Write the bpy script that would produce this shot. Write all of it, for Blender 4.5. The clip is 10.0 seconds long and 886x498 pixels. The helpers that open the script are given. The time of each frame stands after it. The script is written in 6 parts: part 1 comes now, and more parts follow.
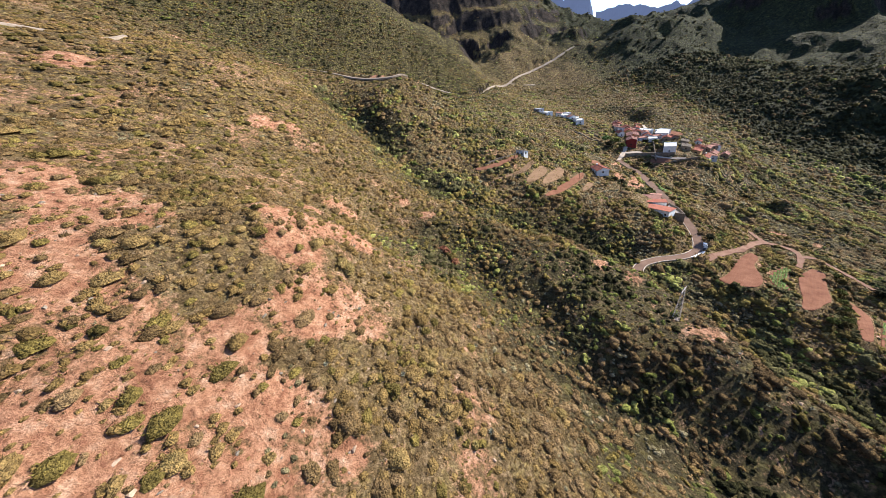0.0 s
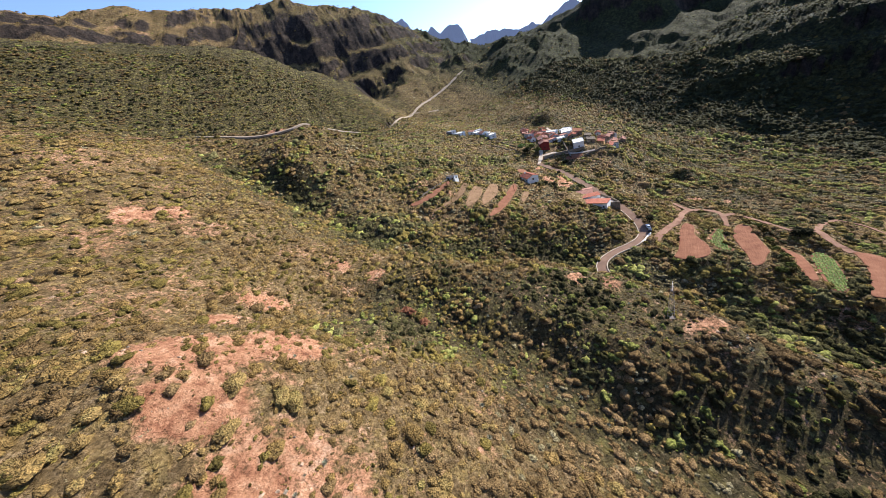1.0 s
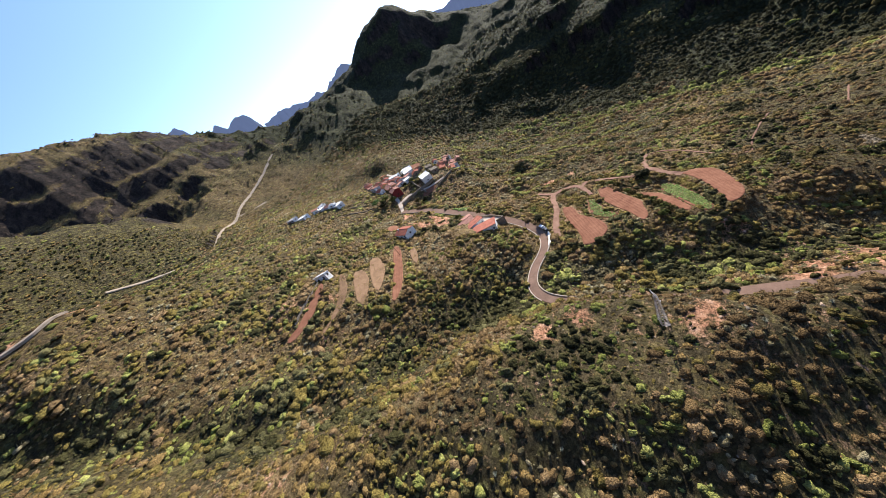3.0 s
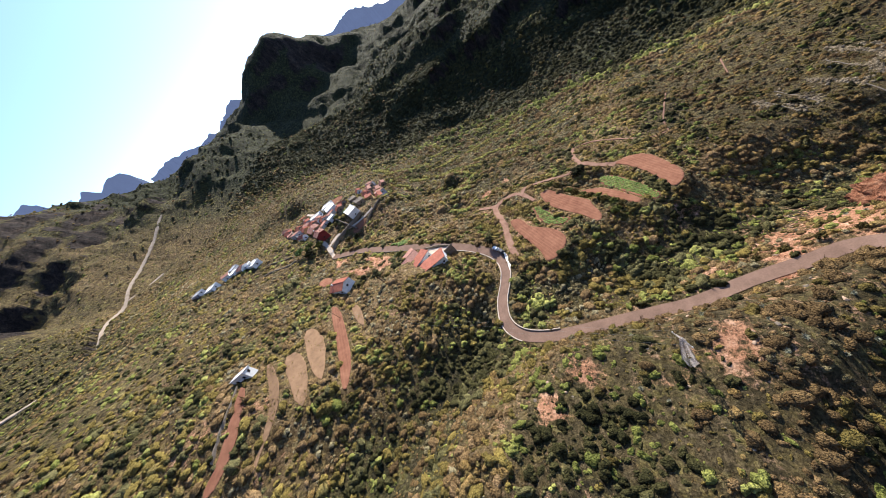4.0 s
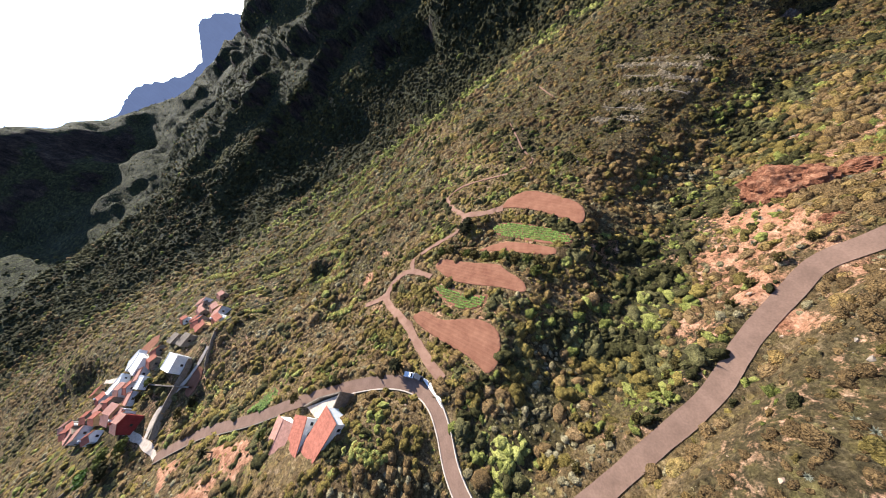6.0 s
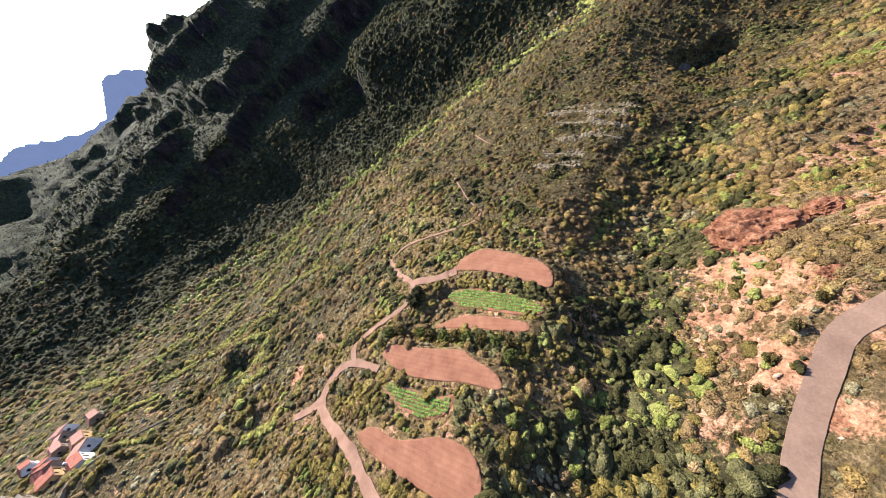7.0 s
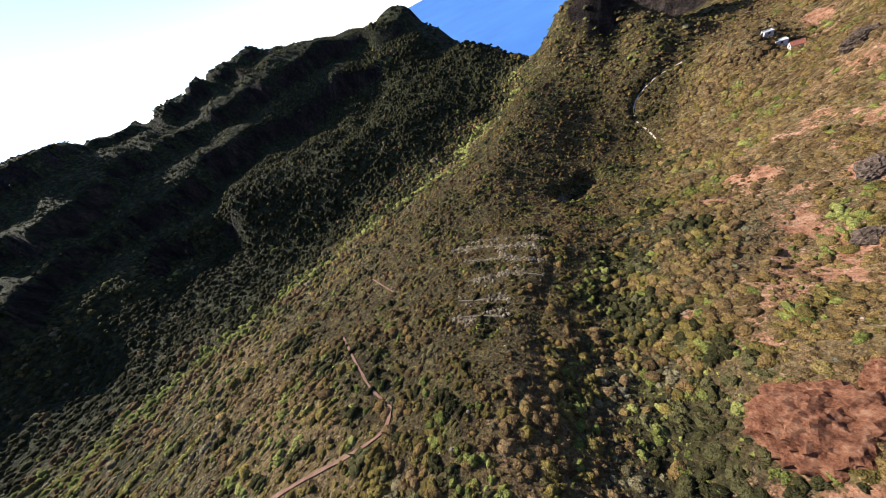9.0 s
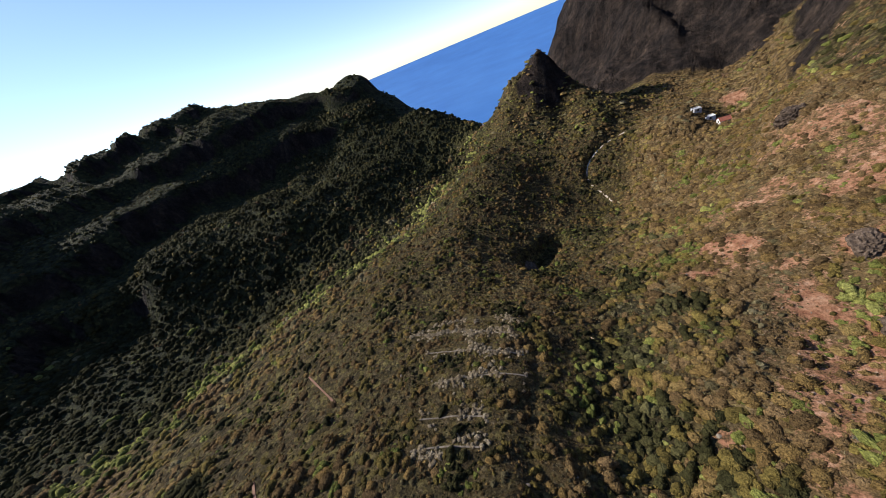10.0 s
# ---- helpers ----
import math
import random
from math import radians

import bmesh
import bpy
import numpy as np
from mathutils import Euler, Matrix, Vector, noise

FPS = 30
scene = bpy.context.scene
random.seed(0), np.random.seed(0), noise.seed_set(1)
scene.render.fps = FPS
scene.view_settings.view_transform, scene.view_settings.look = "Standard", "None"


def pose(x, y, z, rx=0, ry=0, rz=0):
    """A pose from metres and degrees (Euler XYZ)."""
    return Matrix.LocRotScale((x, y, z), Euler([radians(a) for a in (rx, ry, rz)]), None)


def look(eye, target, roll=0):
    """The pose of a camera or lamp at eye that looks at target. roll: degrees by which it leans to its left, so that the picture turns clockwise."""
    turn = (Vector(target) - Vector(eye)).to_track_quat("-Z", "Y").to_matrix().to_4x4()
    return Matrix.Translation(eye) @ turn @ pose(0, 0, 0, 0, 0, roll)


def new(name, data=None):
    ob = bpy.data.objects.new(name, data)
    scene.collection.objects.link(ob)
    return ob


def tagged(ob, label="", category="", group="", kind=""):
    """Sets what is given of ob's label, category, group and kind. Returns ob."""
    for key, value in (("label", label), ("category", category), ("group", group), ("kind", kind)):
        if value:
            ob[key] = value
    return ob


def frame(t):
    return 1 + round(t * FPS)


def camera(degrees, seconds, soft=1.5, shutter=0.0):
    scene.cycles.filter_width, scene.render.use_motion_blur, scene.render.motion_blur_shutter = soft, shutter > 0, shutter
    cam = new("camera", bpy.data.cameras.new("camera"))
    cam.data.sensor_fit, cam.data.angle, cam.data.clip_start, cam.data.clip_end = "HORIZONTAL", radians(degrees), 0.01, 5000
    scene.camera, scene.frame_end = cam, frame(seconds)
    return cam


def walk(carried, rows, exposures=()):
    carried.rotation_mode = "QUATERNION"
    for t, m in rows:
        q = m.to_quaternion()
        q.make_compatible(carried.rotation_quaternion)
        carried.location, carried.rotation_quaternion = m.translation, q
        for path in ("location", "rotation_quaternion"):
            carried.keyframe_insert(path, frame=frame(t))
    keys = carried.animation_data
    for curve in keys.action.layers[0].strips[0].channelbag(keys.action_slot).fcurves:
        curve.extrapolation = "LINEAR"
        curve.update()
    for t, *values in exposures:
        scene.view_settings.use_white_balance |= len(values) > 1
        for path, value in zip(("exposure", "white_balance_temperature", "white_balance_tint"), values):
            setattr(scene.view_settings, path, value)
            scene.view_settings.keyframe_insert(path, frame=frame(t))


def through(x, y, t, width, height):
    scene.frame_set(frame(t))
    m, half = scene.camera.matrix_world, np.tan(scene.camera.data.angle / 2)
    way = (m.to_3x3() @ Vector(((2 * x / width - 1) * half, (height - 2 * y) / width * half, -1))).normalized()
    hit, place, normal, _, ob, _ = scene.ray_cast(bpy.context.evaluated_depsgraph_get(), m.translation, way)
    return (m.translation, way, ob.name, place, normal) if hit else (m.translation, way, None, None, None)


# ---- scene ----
cam = camera(111.22, 10.0, soft=0.5)
walk(cam, [
    (0, pose(0.00, 0.00, 300.00, 61.49, 8.44, -4.56)),
    (0.5, pose(-1.09, 12.12, 300.84, 62.17, 12.82, -12.72)),
    (1, pose(-0.70, 23.20, 301.57, 62.57, 17.24, -21.59)),
    (1.5, pose(0.97, 32.96, 302.22, 62.19, 21.55, -30.65)),
    (2, pose(4.57, 42.53, 303.10, 60.87, 25.79, -39.72)),
    (2.5, pose(10.99, 52.27, 303.74, 58.46, 29.65, -48.82)),
    (2.7, pose(14.41, 56.16, 303.84, 57.25, 31.00, -52.53)),
    (3.8, pose(41.50, 75.87, 301.87, 47.84, 35.87, -74.49)),
    (4, pose(46.99, 78.18, 300.79, 45.88, 36.25, -78.57)),
    (4.5, pose(60.58, 82.66, 297.89, 41.26, 36.45, -88.27)),
    (5, pose(73.92, 85.06, 294.29, 37.47, 35.90, -97.35)),
    (5.5, pose(87.15, 85.64, 289.90, 34.85, 34.88, -105.19)),
    (5.7, pose(92.47, 85.43, 287.85, 34.18, 34.27, -108.26)),
    (6.8, pose(119.11, 80.54, 275.85, 34.49, 29.67, -122.25)),
    (7, pose(123.87, 78.77, 273.61, 35.00, 28.84, -124.52)),
    (7.5, pose(134.96, 73.75, 267.83, 37.53, 26.81, -129.80)),
    (8, pose(145.10, 67.42, 262.27, 40.85, 25.04, -134.75)),
    (8.5, pose(154.46, 60.00, 257.20, 44.87, 23.56, -139.31)),
    (9, pose(163.05, 51.28, 252.94, 48.77, 22.39, -143.49)),
    (9.5, pose(172.05, 40.39, 248.73, 52.55, 21.13, -147.43)),
    (10, pose(180.05, 27.77, 246.00, 56.04, 19.39, -150.78)),
], exposures=[(0, 1.36), (0.5, 1.45), (1.1, 1.32), (1.7, 1.23), (2.5, 1.26), (4.5, 1.42), (5.5, 1.5), (7.2, 1.98), (8.5, 1.45), (9.2, 1.05), (10, 0.58)])

# ---- sky, sun ----
SUN_AZIMUTH, SUN_HEIGHT = 74.0, 31.0
world = bpy.data.worlds.new("sky")
scene.world = world
world.use_nodes = True
_wt = world.node_tree
_sky = _wt.nodes.new("ShaderNodeTexSky")
_sky.sky_type = "NISHITA"
_sky.sun_disc = False
_sky.sun_elevation = radians(SUN_HEIGHT)
_sky.sun_rotation = radians(SUN_AZIMUTH)
_sky.altitude = 600
_sky.air_density, _sky.dust_density, _sky.ozone_density = 0.9, 0.15, 2.5
_wt.nodes["Background"].inputs[1].default_value = 0.12
_tint = _wt.nodes.new("ShaderNodeMix")
_tint.data_type, _tint.blend_type = "RGBA", "MULTIPLY"
_tint.inputs[0].default_value, _tint.inputs[7].default_value = 1.0, (1.0, 0.985, 1.07, 1)
_wt.links.new(_sky.outputs[0], _tint.inputs[6])
_wt.links.new(_tint.outputs[2], _wt.nodes["Background"].inputs[0])
_lamp = bpy.data.lights.new("sun", "SUN")
_lamp.energy, _lamp.angle, _lamp.color = 5.0, radians(0.5), (1.0, 0.94, 0.84)
_a, _h = radians(SUN_AZIMUTH), radians(SUN_HEIGHT)
_to_sun = Vector((math.sin(_a) * math.cos(_h), math.cos(_a) * math.cos(_h), math.sin(_h)))
new("sun", _lamp).matrix_world = look(_to_sun * 500, (0, 0, 0))


# ---- materials ----
def material(name, rough=0.9, metal=0.0):
    m = bpy.data.materials.new(name)
    m.use_nodes = True
    p = m.node_tree.nodes["Principled BSDF"]
    p.inputs["Roughness"].default_value = rough
    p.inputs["Metallic"].default_value = metal
    p.inputs["Specular IOR Level"].default_value = 0.25 if rough < 0.72 else 0.04
    return m, m.node_tree, p


def coords(nt):
    return nt.nodes.new("ShaderNodeTexCoord").outputs["Object"]


def noise_node(nt, scale, detail=4.0, rough=0.6, source=None):
    n = nt.nodes.new("ShaderNodeTexNoise")
    n.inputs["Scale"].default_value, n.inputs["Detail"].default_value, n.inputs["Roughness"].default_value = scale, detail, rough
    nt.links.new(source or coords(nt), n.inputs["Vector"])
    return n.outputs["Fac"]


def ramp(nt, fac, stops):
    r = nt.nodes.new("ShaderNodeValToRGB")
    e = r.color_ramp.elements
    while len(e) < len(stops):
        e.new(0.5)
    for el, (pos, col) in zip(e, stops):
        el.position, el.color = pos, (*col, 1)
    nt.links.new(fac, r.inputs[0])
    return r.outputs[0]


def mix(nt, fac, a, b, mode="MIX"):
    n = nt.nodes.new("ShaderNodeMix")
    n.data_type, n.blend_type = "RGBA", mode
    for sock, val in ((n.inputs[0], fac), (n.inputs[6], a), (n.inputs[7], b)):
        if hasattr(val, "is_linked"):
            nt.links.new(val, sock)
        elif isinstance(val, (int, float)):
            sock.default_value = val
        else:
            sock.default_value = (*val, 1)
    return n.outputs[2]


def attribute(nt, name):
    n = nt.nodes.new("ShaderNodeAttribute")
    n.attribute_name = name
    return n.outputs["Fac"]


def bump(nt, p, fac, strength, distance):
    b = nt.nodes.new("ShaderNodeBump")
    b.inputs["Strength"].default_value, b.inputs["Distance"].default_value = strength, distance
    nt.links.new(fac, b.inputs["Height"])
    nt.links.new(b.outputs[0], p.inputs["Normal"])


def plain(name, colour, rough=0.85, vary=0.25, scale=1.5, metal=0.0, relief=0.0):
    m, nt, p = material(name, rough, metal)
    lo, hi = tuple(c * (1 - vary) for c in colour), tuple(min(1, c * (1 + vary)) for c in colour)
    big = ramp(nt, noise_node(nt, scale, 5), [(0.3, lo), (0.7, hi)])
    fine = ramp(nt, noise_node(nt, scale * 9, 3), [(0.3, (0.82, 0.82, 0.82)), (0.7, (1, 1, 1))])
    nt.links.new(mix(nt, 1.0, big, fine, "MULTIPLY"), p.inputs["Base Color"])
    if relief:
        bump(nt, p, noise_node(nt, scale * 4, 5), 0.6, relief)
    return m


def scaled(nt, value, factor, offset=0.0, clamp=False):
    n = nt.nodes.new("ShaderNodeMath")
    n.operation, n.use_clamp = "MULTIPLY_ADD", clamp
    nt.links.new(value, n.inputs[0])
    n.inputs[1].default_value, n.inputs[2].default_value = factor, offset
    return n.outputs[0]


def combined(nt, kind, a, b, clamp=False):
    n = nt.nodes.new("ShaderNodeMath")
    n.operation, n.use_clamp = kind, clamp
    nt.links.new(a, n.inputs[0])
    nt.links.new(b, n.inputs[1])
    return n.outputs[0]


def cells(nt, scale, warp=0.0):
    """Rounded cells: the distance from the middle of each, and a random number for each."""
    v = nt.nodes.new("ShaderNodeTexVoronoi")
    v.inputs["Scale"].default_value = scale
    source = coords(nt)
    if warp:
        n = nt.nodes.new("ShaderNodeTexNoise")
        n.inputs["Scale"].default_value, n.inputs["Detail"].default_value = scale * 1.7, 2.0
        nt.links.new(source, n.inputs["Vector"])
        add = nt.nodes.new("ShaderNodeVectorMath")
        add.operation = "MULTIPLY_ADD"
        nt.links.new(n.outputs["Color"], add.inputs[0])
        add.inputs[1].default_value = (warp, warp, warp)
        nt.links.new(source, add.inputs[2])
        source = add.outputs[0]
    nt.links.new(source, v.inputs["Vector"])
    split = nt.nodes.new("ShaderNodeSeparateColor")
    nt.links.new(v.outputs["Color"], split.inputs[0])
    return v.outputs["Distance"], split.outputs[0]


def soil_material():
    m, nt, p = material("hill_soil", 0.95)
    p.inputs["Specular IOR Level"].default_value = 0.12
    n1, n2, n3, n4 = noise_node(nt, 0.035, 5), noise_node(nt, 0.3, 6, 0.7), noise_node(nt, 1.5, 7, 0.8), noise_node(nt, 0.75, 6, 0.78)
    n6 = noise_node(nt, 0.16, 6, 0.75)
    dry = ramp(nt, n4, [(0.32, (0.085, 0.058, 0.028)), (0.44, (0.18, 0.125, 0.06)), (0.56, (0.28, 0.195, 0.105)), (0.68, (0.42, 0.31, 0.205))])
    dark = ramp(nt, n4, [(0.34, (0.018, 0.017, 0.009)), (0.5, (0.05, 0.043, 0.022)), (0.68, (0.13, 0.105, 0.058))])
    red = ramp(nt, n2, [(0.28, (0.15, 0.064, 0.036)), (0.40, (0.34, 0.155, 0.09)), (0.54, (0.50, 0.262, 0.158)), (0.72, (0.66, 0.44, 0.305))])
    ribs = nt.nodes.new("ShaderNodeMapping")
    ribs.inputs["Scale"].default_value, ribs.inputs["Rotation"].default_value = (1, 1, 0.3), (0.25, 0.2, 0)
    nt.links.new(coords(nt), ribs.inputs["Vector"])
    n5 = noise_node(nt, 0.09, 9, 0.72, ribs.outputs[0])
    rock = ramp(nt, n5, [(0.34, (0.014, 0.012, 0.012)), (0.46, (0.036, 0.029, 0.027)), (0.56, (0.066, 0.051, 0.044)), (0.68, (0.12, 0.09, 0.072))])
    n7 = noise_node(nt, 0.28, 7, 0.75)
    rock = mix(nt, 0.8, rock, ramp(nt, n7, [(0.36, (0.35, 0.33, 0.32)), (0.5, (0.9, 0.88, 0.86)), (0.64, (1.5, 1.4, 1.3))]), "MULTIPLY")
    c = mix(nt, attribute(nt, "dark_cover"), dry, dark)
    # low scrub that covers the ground: two sizes of bush
    d1, r1 = cells(nt, 0.34, 1.6)
    d2, r2 = cells(nt, 0.85, 0.7)
    tint = combined(nt, "ADD", scaled(nt, r1, 0.62), scaled(nt, n6, 1.1, -0.36), True)
    green = ramp(nt, tint, [(0.0, (0.022, 0.022, 0.011)), (0.3, (0.048, 0.046, 0.019)), (0.55, (0.10, 0.088, 0.034)), (0.78, (0.16, 0.15, 0.05)), (1.0, (0.26, 0.24, 0.11))])
    sere = ramp(nt, tint, [(0.0, (0.05, 0.034, 0.016)), (0.3, (0.135, 0.09, 0.04)), (0.55, (0.215, 0.148, 0.066)), (0.8, (0.27, 0.205, 0.08)), (1.0, (0.38, 0.30, 0.185))])
    shrub = mix(nt, attribute(nt, "dark_cover"), sere, green)
    shrub = mix(nt, 0.75, shrub, ramp(nt, r2, [(0.0, (0.2, 0.2, 0.2)), (0.5, (0.8, 0.8, 0.78)), (1.0, (1.7, 1.62, 1.45))]), "MULTIPLY")
    evergreen = ramp(nt, tint, [(0.0, (0.014, 0.017, 0.010)), (0.4, (0.036, 0.041, 0.020)), (0.75, (0.078, 0.083, 0.034)), (1.0, (0.16, 0.16, 0.07))])
    shrub = mix(nt, attribute(nt, "wood"), shrub, evergreen)
    leafy = combined(nt, "MULTIPLY", attribute(nt, "scrub"), scaled(nt, d1, -3.0, 2.5, True))
    c = mix(nt, leafy, c, shrub)
    c = mix(nt, scaled(nt, attribute(nt, "wood"), 0.8), c, evergreen)
    # bare red earth with a ragged edge
    edge = combined(nt, "ADD", scaled(nt, attribute(nt, "bare"), 1.0), scaled(nt, combined(nt, "ADD", n4, n2), 1.5, -1.5))
    patchy = combined(nt, "MULTIPLY", scaled(nt, edge, 3.2, -1.0, True), scaled(nt, attribute(nt, "bare"), 4.0, 0.0, True))
    c = mix(nt, patchy, c, red)
    craggy = combined(nt, "ADD", attribute(nt, "rock"), scaled(nt, n6, 1.2, -0.6))
    craggy = combined(nt, "MULTIPLY", scaled(nt, craggy, 2.6, -0.7, True), scaled(nt, attribute(nt, "rock"), 5.0, 0.0, True))
    c = mix(nt, craggy, c, rock)
    c = mix(nt, 0.5, c, ramp(nt, n1, [(0.3, (0.6, 0.57, 0.55)), (0.7, (1, 1, 1))]), "MULTIPLY")
    c = mix(nt, 0.75, c, ramp(nt, n3, [(0.36, (0.32, 0.28, 0.25)), (0.5, (0.85, 0.83, 0.8)), (0.66, (1.2, 1.2, 1.2))]), "MULTIPLY")
    nt.links.new(c, p.inputs["Base Color"])
    crag = combined(nt, "MULTIPLY", combined(nt, "ADD", n5, scaled(nt, n7, 0.35)), attribute(nt, "rock"))
    heads = combined(nt, "ADD", scaled(nt, d1, -1.0), scaled(nt, d2, -0.4))
    heads = combined(nt, "MULTIPLY", heads, attribute(nt, "scrub"))
    b1, b2, b3 = (nt.nodes.new("ShaderNodeBump") for _ in range(3))
    b1.inputs["Distance"].default_value, b2.inputs["Distance"].default_value, b3.inputs["Distance"].default_value = 16.0, 1.5, 3.4
    nt.links.new(crag, b1.inputs["Height"])
    nt.links.new(n4, b2.inputs["Height"])
    nt.links.new(heads, b3.inputs["Height"])
    nt.links.new(b1.outputs[0], b3.inputs["Normal"])
    nt.links.new(b3.outputs[0], b2.inputs["Normal"])
    nt.links.new(b2.outputs[0], p.inputs["Normal"])
    return m


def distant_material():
    """Ridges kilometres away, the blue of the air between put into colour and glow."""
    m, nt, p = material("hazy_distant_ridge", 1.0)
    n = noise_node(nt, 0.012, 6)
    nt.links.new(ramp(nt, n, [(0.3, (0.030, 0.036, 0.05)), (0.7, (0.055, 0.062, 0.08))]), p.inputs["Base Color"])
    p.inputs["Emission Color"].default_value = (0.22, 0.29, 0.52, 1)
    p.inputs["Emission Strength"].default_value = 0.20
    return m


def leaf_material(name, stops, gloss=0.85, through=0.08, clump=2.6):
    """Foliage: the tone of each plant, mottled by its sprays of leaves, with the relief of the sprays, whose hollows
    are darker in colour.
    """
    m, nt, p = material(name, gloss)
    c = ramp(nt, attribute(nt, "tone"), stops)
    d, r = cells(nt, clump, 0.25)
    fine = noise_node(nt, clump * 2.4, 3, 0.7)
    # low noise darkens the colour here and sinks the relief below
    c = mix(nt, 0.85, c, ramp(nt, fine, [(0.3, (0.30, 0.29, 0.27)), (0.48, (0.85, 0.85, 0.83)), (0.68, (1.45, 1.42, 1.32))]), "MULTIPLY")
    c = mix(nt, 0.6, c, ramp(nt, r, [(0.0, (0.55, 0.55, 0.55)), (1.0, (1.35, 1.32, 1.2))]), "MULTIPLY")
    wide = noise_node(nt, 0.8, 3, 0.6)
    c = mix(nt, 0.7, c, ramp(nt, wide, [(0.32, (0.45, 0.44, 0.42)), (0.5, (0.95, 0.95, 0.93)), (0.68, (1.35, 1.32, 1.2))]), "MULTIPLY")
    nt.links.new(c, p.inputs["Base Color"])
    tufted = combined(nt, "ADD", scaled(nt, d, -1.0), scaled(nt, fine, 0.6))
    bump(nt, p, combined(nt, "ADD", tufted, scaled(nt, wide, 2.2)), 1.0, 0.6)
    tr = nt.nodes.new("ShaderNodeBsdfTranslucent")
    nt.links.new(c, tr.inputs["Color"])
    mx = nt.nodes.new("ShaderNodeMixShader")
    mx.inputs[0].default_value = through
    nt.links.new(p.outputs[0], mx.inputs[1])
    nt.links.new(tr.outputs[0], mx.inputs[2])
    nt.links.new(mx.outputs[0], nt.nodes["Material Output"].inputs["Surface"])
    return m


def field_material(name, a, b):
    m, nt, p = material(name, 0.95)
    n = noise_node(nt, 0.25, 5)
    c = ramp(nt, n, [(0.3, a), (0.7, b)])
    c = mix(nt, 0.5, c, ramp(nt, noise_node(nt, 3.0, 4), [(0.3, (0.7, 0.68, 0.66)), (0.7, (1, 1, 1))]), "MULTIPLY")
    nt.links.new(c, p.inputs["Base Color"])
    bump(nt, p, noise_node(nt, 4.0, 4), 0.7, 0.12)
    return m


def sea_material():
    m, nt, p = material("sea_water", 0.35)
    nt.links.new(ramp(nt, noise_node(nt, 0.004, 5), [(0.3, (0.03, 0.12, 0.36)), (0.7, (0.05, 0.17, 0.45))]), p.inputs["Base Color"])
    p.inputs["Specular IOR Level"].default_value = 0.1
    bump(nt, p, noise_node(nt, 0.05, 4), 0.2, 1.0)
    return m


SOIL, DISTANT_HAZE, SEA = soil_material(), distant_material(), sea_material()
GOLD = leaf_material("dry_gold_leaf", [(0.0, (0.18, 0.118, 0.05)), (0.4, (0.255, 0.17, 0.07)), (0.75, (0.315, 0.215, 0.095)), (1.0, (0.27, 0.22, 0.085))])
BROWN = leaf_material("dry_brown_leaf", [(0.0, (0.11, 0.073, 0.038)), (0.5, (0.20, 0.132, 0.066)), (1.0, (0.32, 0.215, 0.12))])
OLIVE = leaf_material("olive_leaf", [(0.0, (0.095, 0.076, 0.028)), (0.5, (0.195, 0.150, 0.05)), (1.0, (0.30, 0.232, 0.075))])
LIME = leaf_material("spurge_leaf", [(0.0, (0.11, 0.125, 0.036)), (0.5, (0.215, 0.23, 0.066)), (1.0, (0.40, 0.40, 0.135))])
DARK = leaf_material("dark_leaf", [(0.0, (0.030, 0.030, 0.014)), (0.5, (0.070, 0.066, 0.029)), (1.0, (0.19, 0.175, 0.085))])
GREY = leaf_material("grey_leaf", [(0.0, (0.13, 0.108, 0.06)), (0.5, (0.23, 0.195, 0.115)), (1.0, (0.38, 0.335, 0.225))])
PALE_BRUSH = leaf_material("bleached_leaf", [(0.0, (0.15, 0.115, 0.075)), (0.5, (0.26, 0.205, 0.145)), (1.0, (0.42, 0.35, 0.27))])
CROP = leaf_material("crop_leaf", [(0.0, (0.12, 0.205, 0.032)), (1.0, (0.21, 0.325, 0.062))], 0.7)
ASPHALT = plain("asphalt", (0.185, 0.118, 0.088), 0.9, 0.18, 0.25, relief=0.02)
EARTH = field_material("track_earth", (0.165, 0.092, 0.066), (0.24, 0.145, 0.105))
PALE_EARTH = field_material("gravel_road", (0.22, 0.175, 0.135), (0.32, 0.26, 0.205))
RED_FIELD = field_material("ploughed_earth", (0.15, 0.064, 0.04), (0.225, 0.108, 0.068))
PALE_FIELD = field_material("fallow_earth", (0.16, 0.10, 0.06), (0.24, 0.15, 0.09))
LIME_WASH = plain("limewash", (0.72, 0.72, 0.70), 0.9, 0.12, 0.7)
STONE = plain("dry_stone", (0.20, 0.165, 0.13), 0.95, 0.35, 1.2, relief=0.08)
PALE_STONE = plain("pale_kerb_stone", (0.45, 0.37, 0.30), 0.95, 0.25, 0.8, relief=0.03)
FIELD_STONE = plain("weathered_stone", (0.34, 0.24, 0.17), 0.95, 0.3, 1.5, relief=0.05)
TILE = plain("terracotta_tile", (0.31, 0.115, 0.08), 0.85, 0.25, 0.9, relief=0.03)
TILE_PINK = plain("faded_tile", (0.34, 0.18, 0.14), 0.85, 0.22, 0.9)
OXBLOOD = plain("oxblood_render", (0.20, 0.035, 0.032), 0.85, 0.2, 0.6)
OCHRE = plain("ochre_render", (0.52, 0.33, 0.16), 0.9, 0.2, 0.6)
GREYWASH = plain("grey_render", (0.42, 0.42, 0.44), 0.9, 0.2, 0.6)
WOOD = plain("dark_wood", (0.09, 0.05, 0.03), 0.8, 0.3, 3.0)
BARK = plain("bark", (0.12, 0.085, 0.06), 0.95, 0.35, 4.0, relief=0.03)
STEEL = plain("galvanised_steel", (0.48, 0.42, 0.38), 0.55, 0.15, 2.0, metal=0.4)
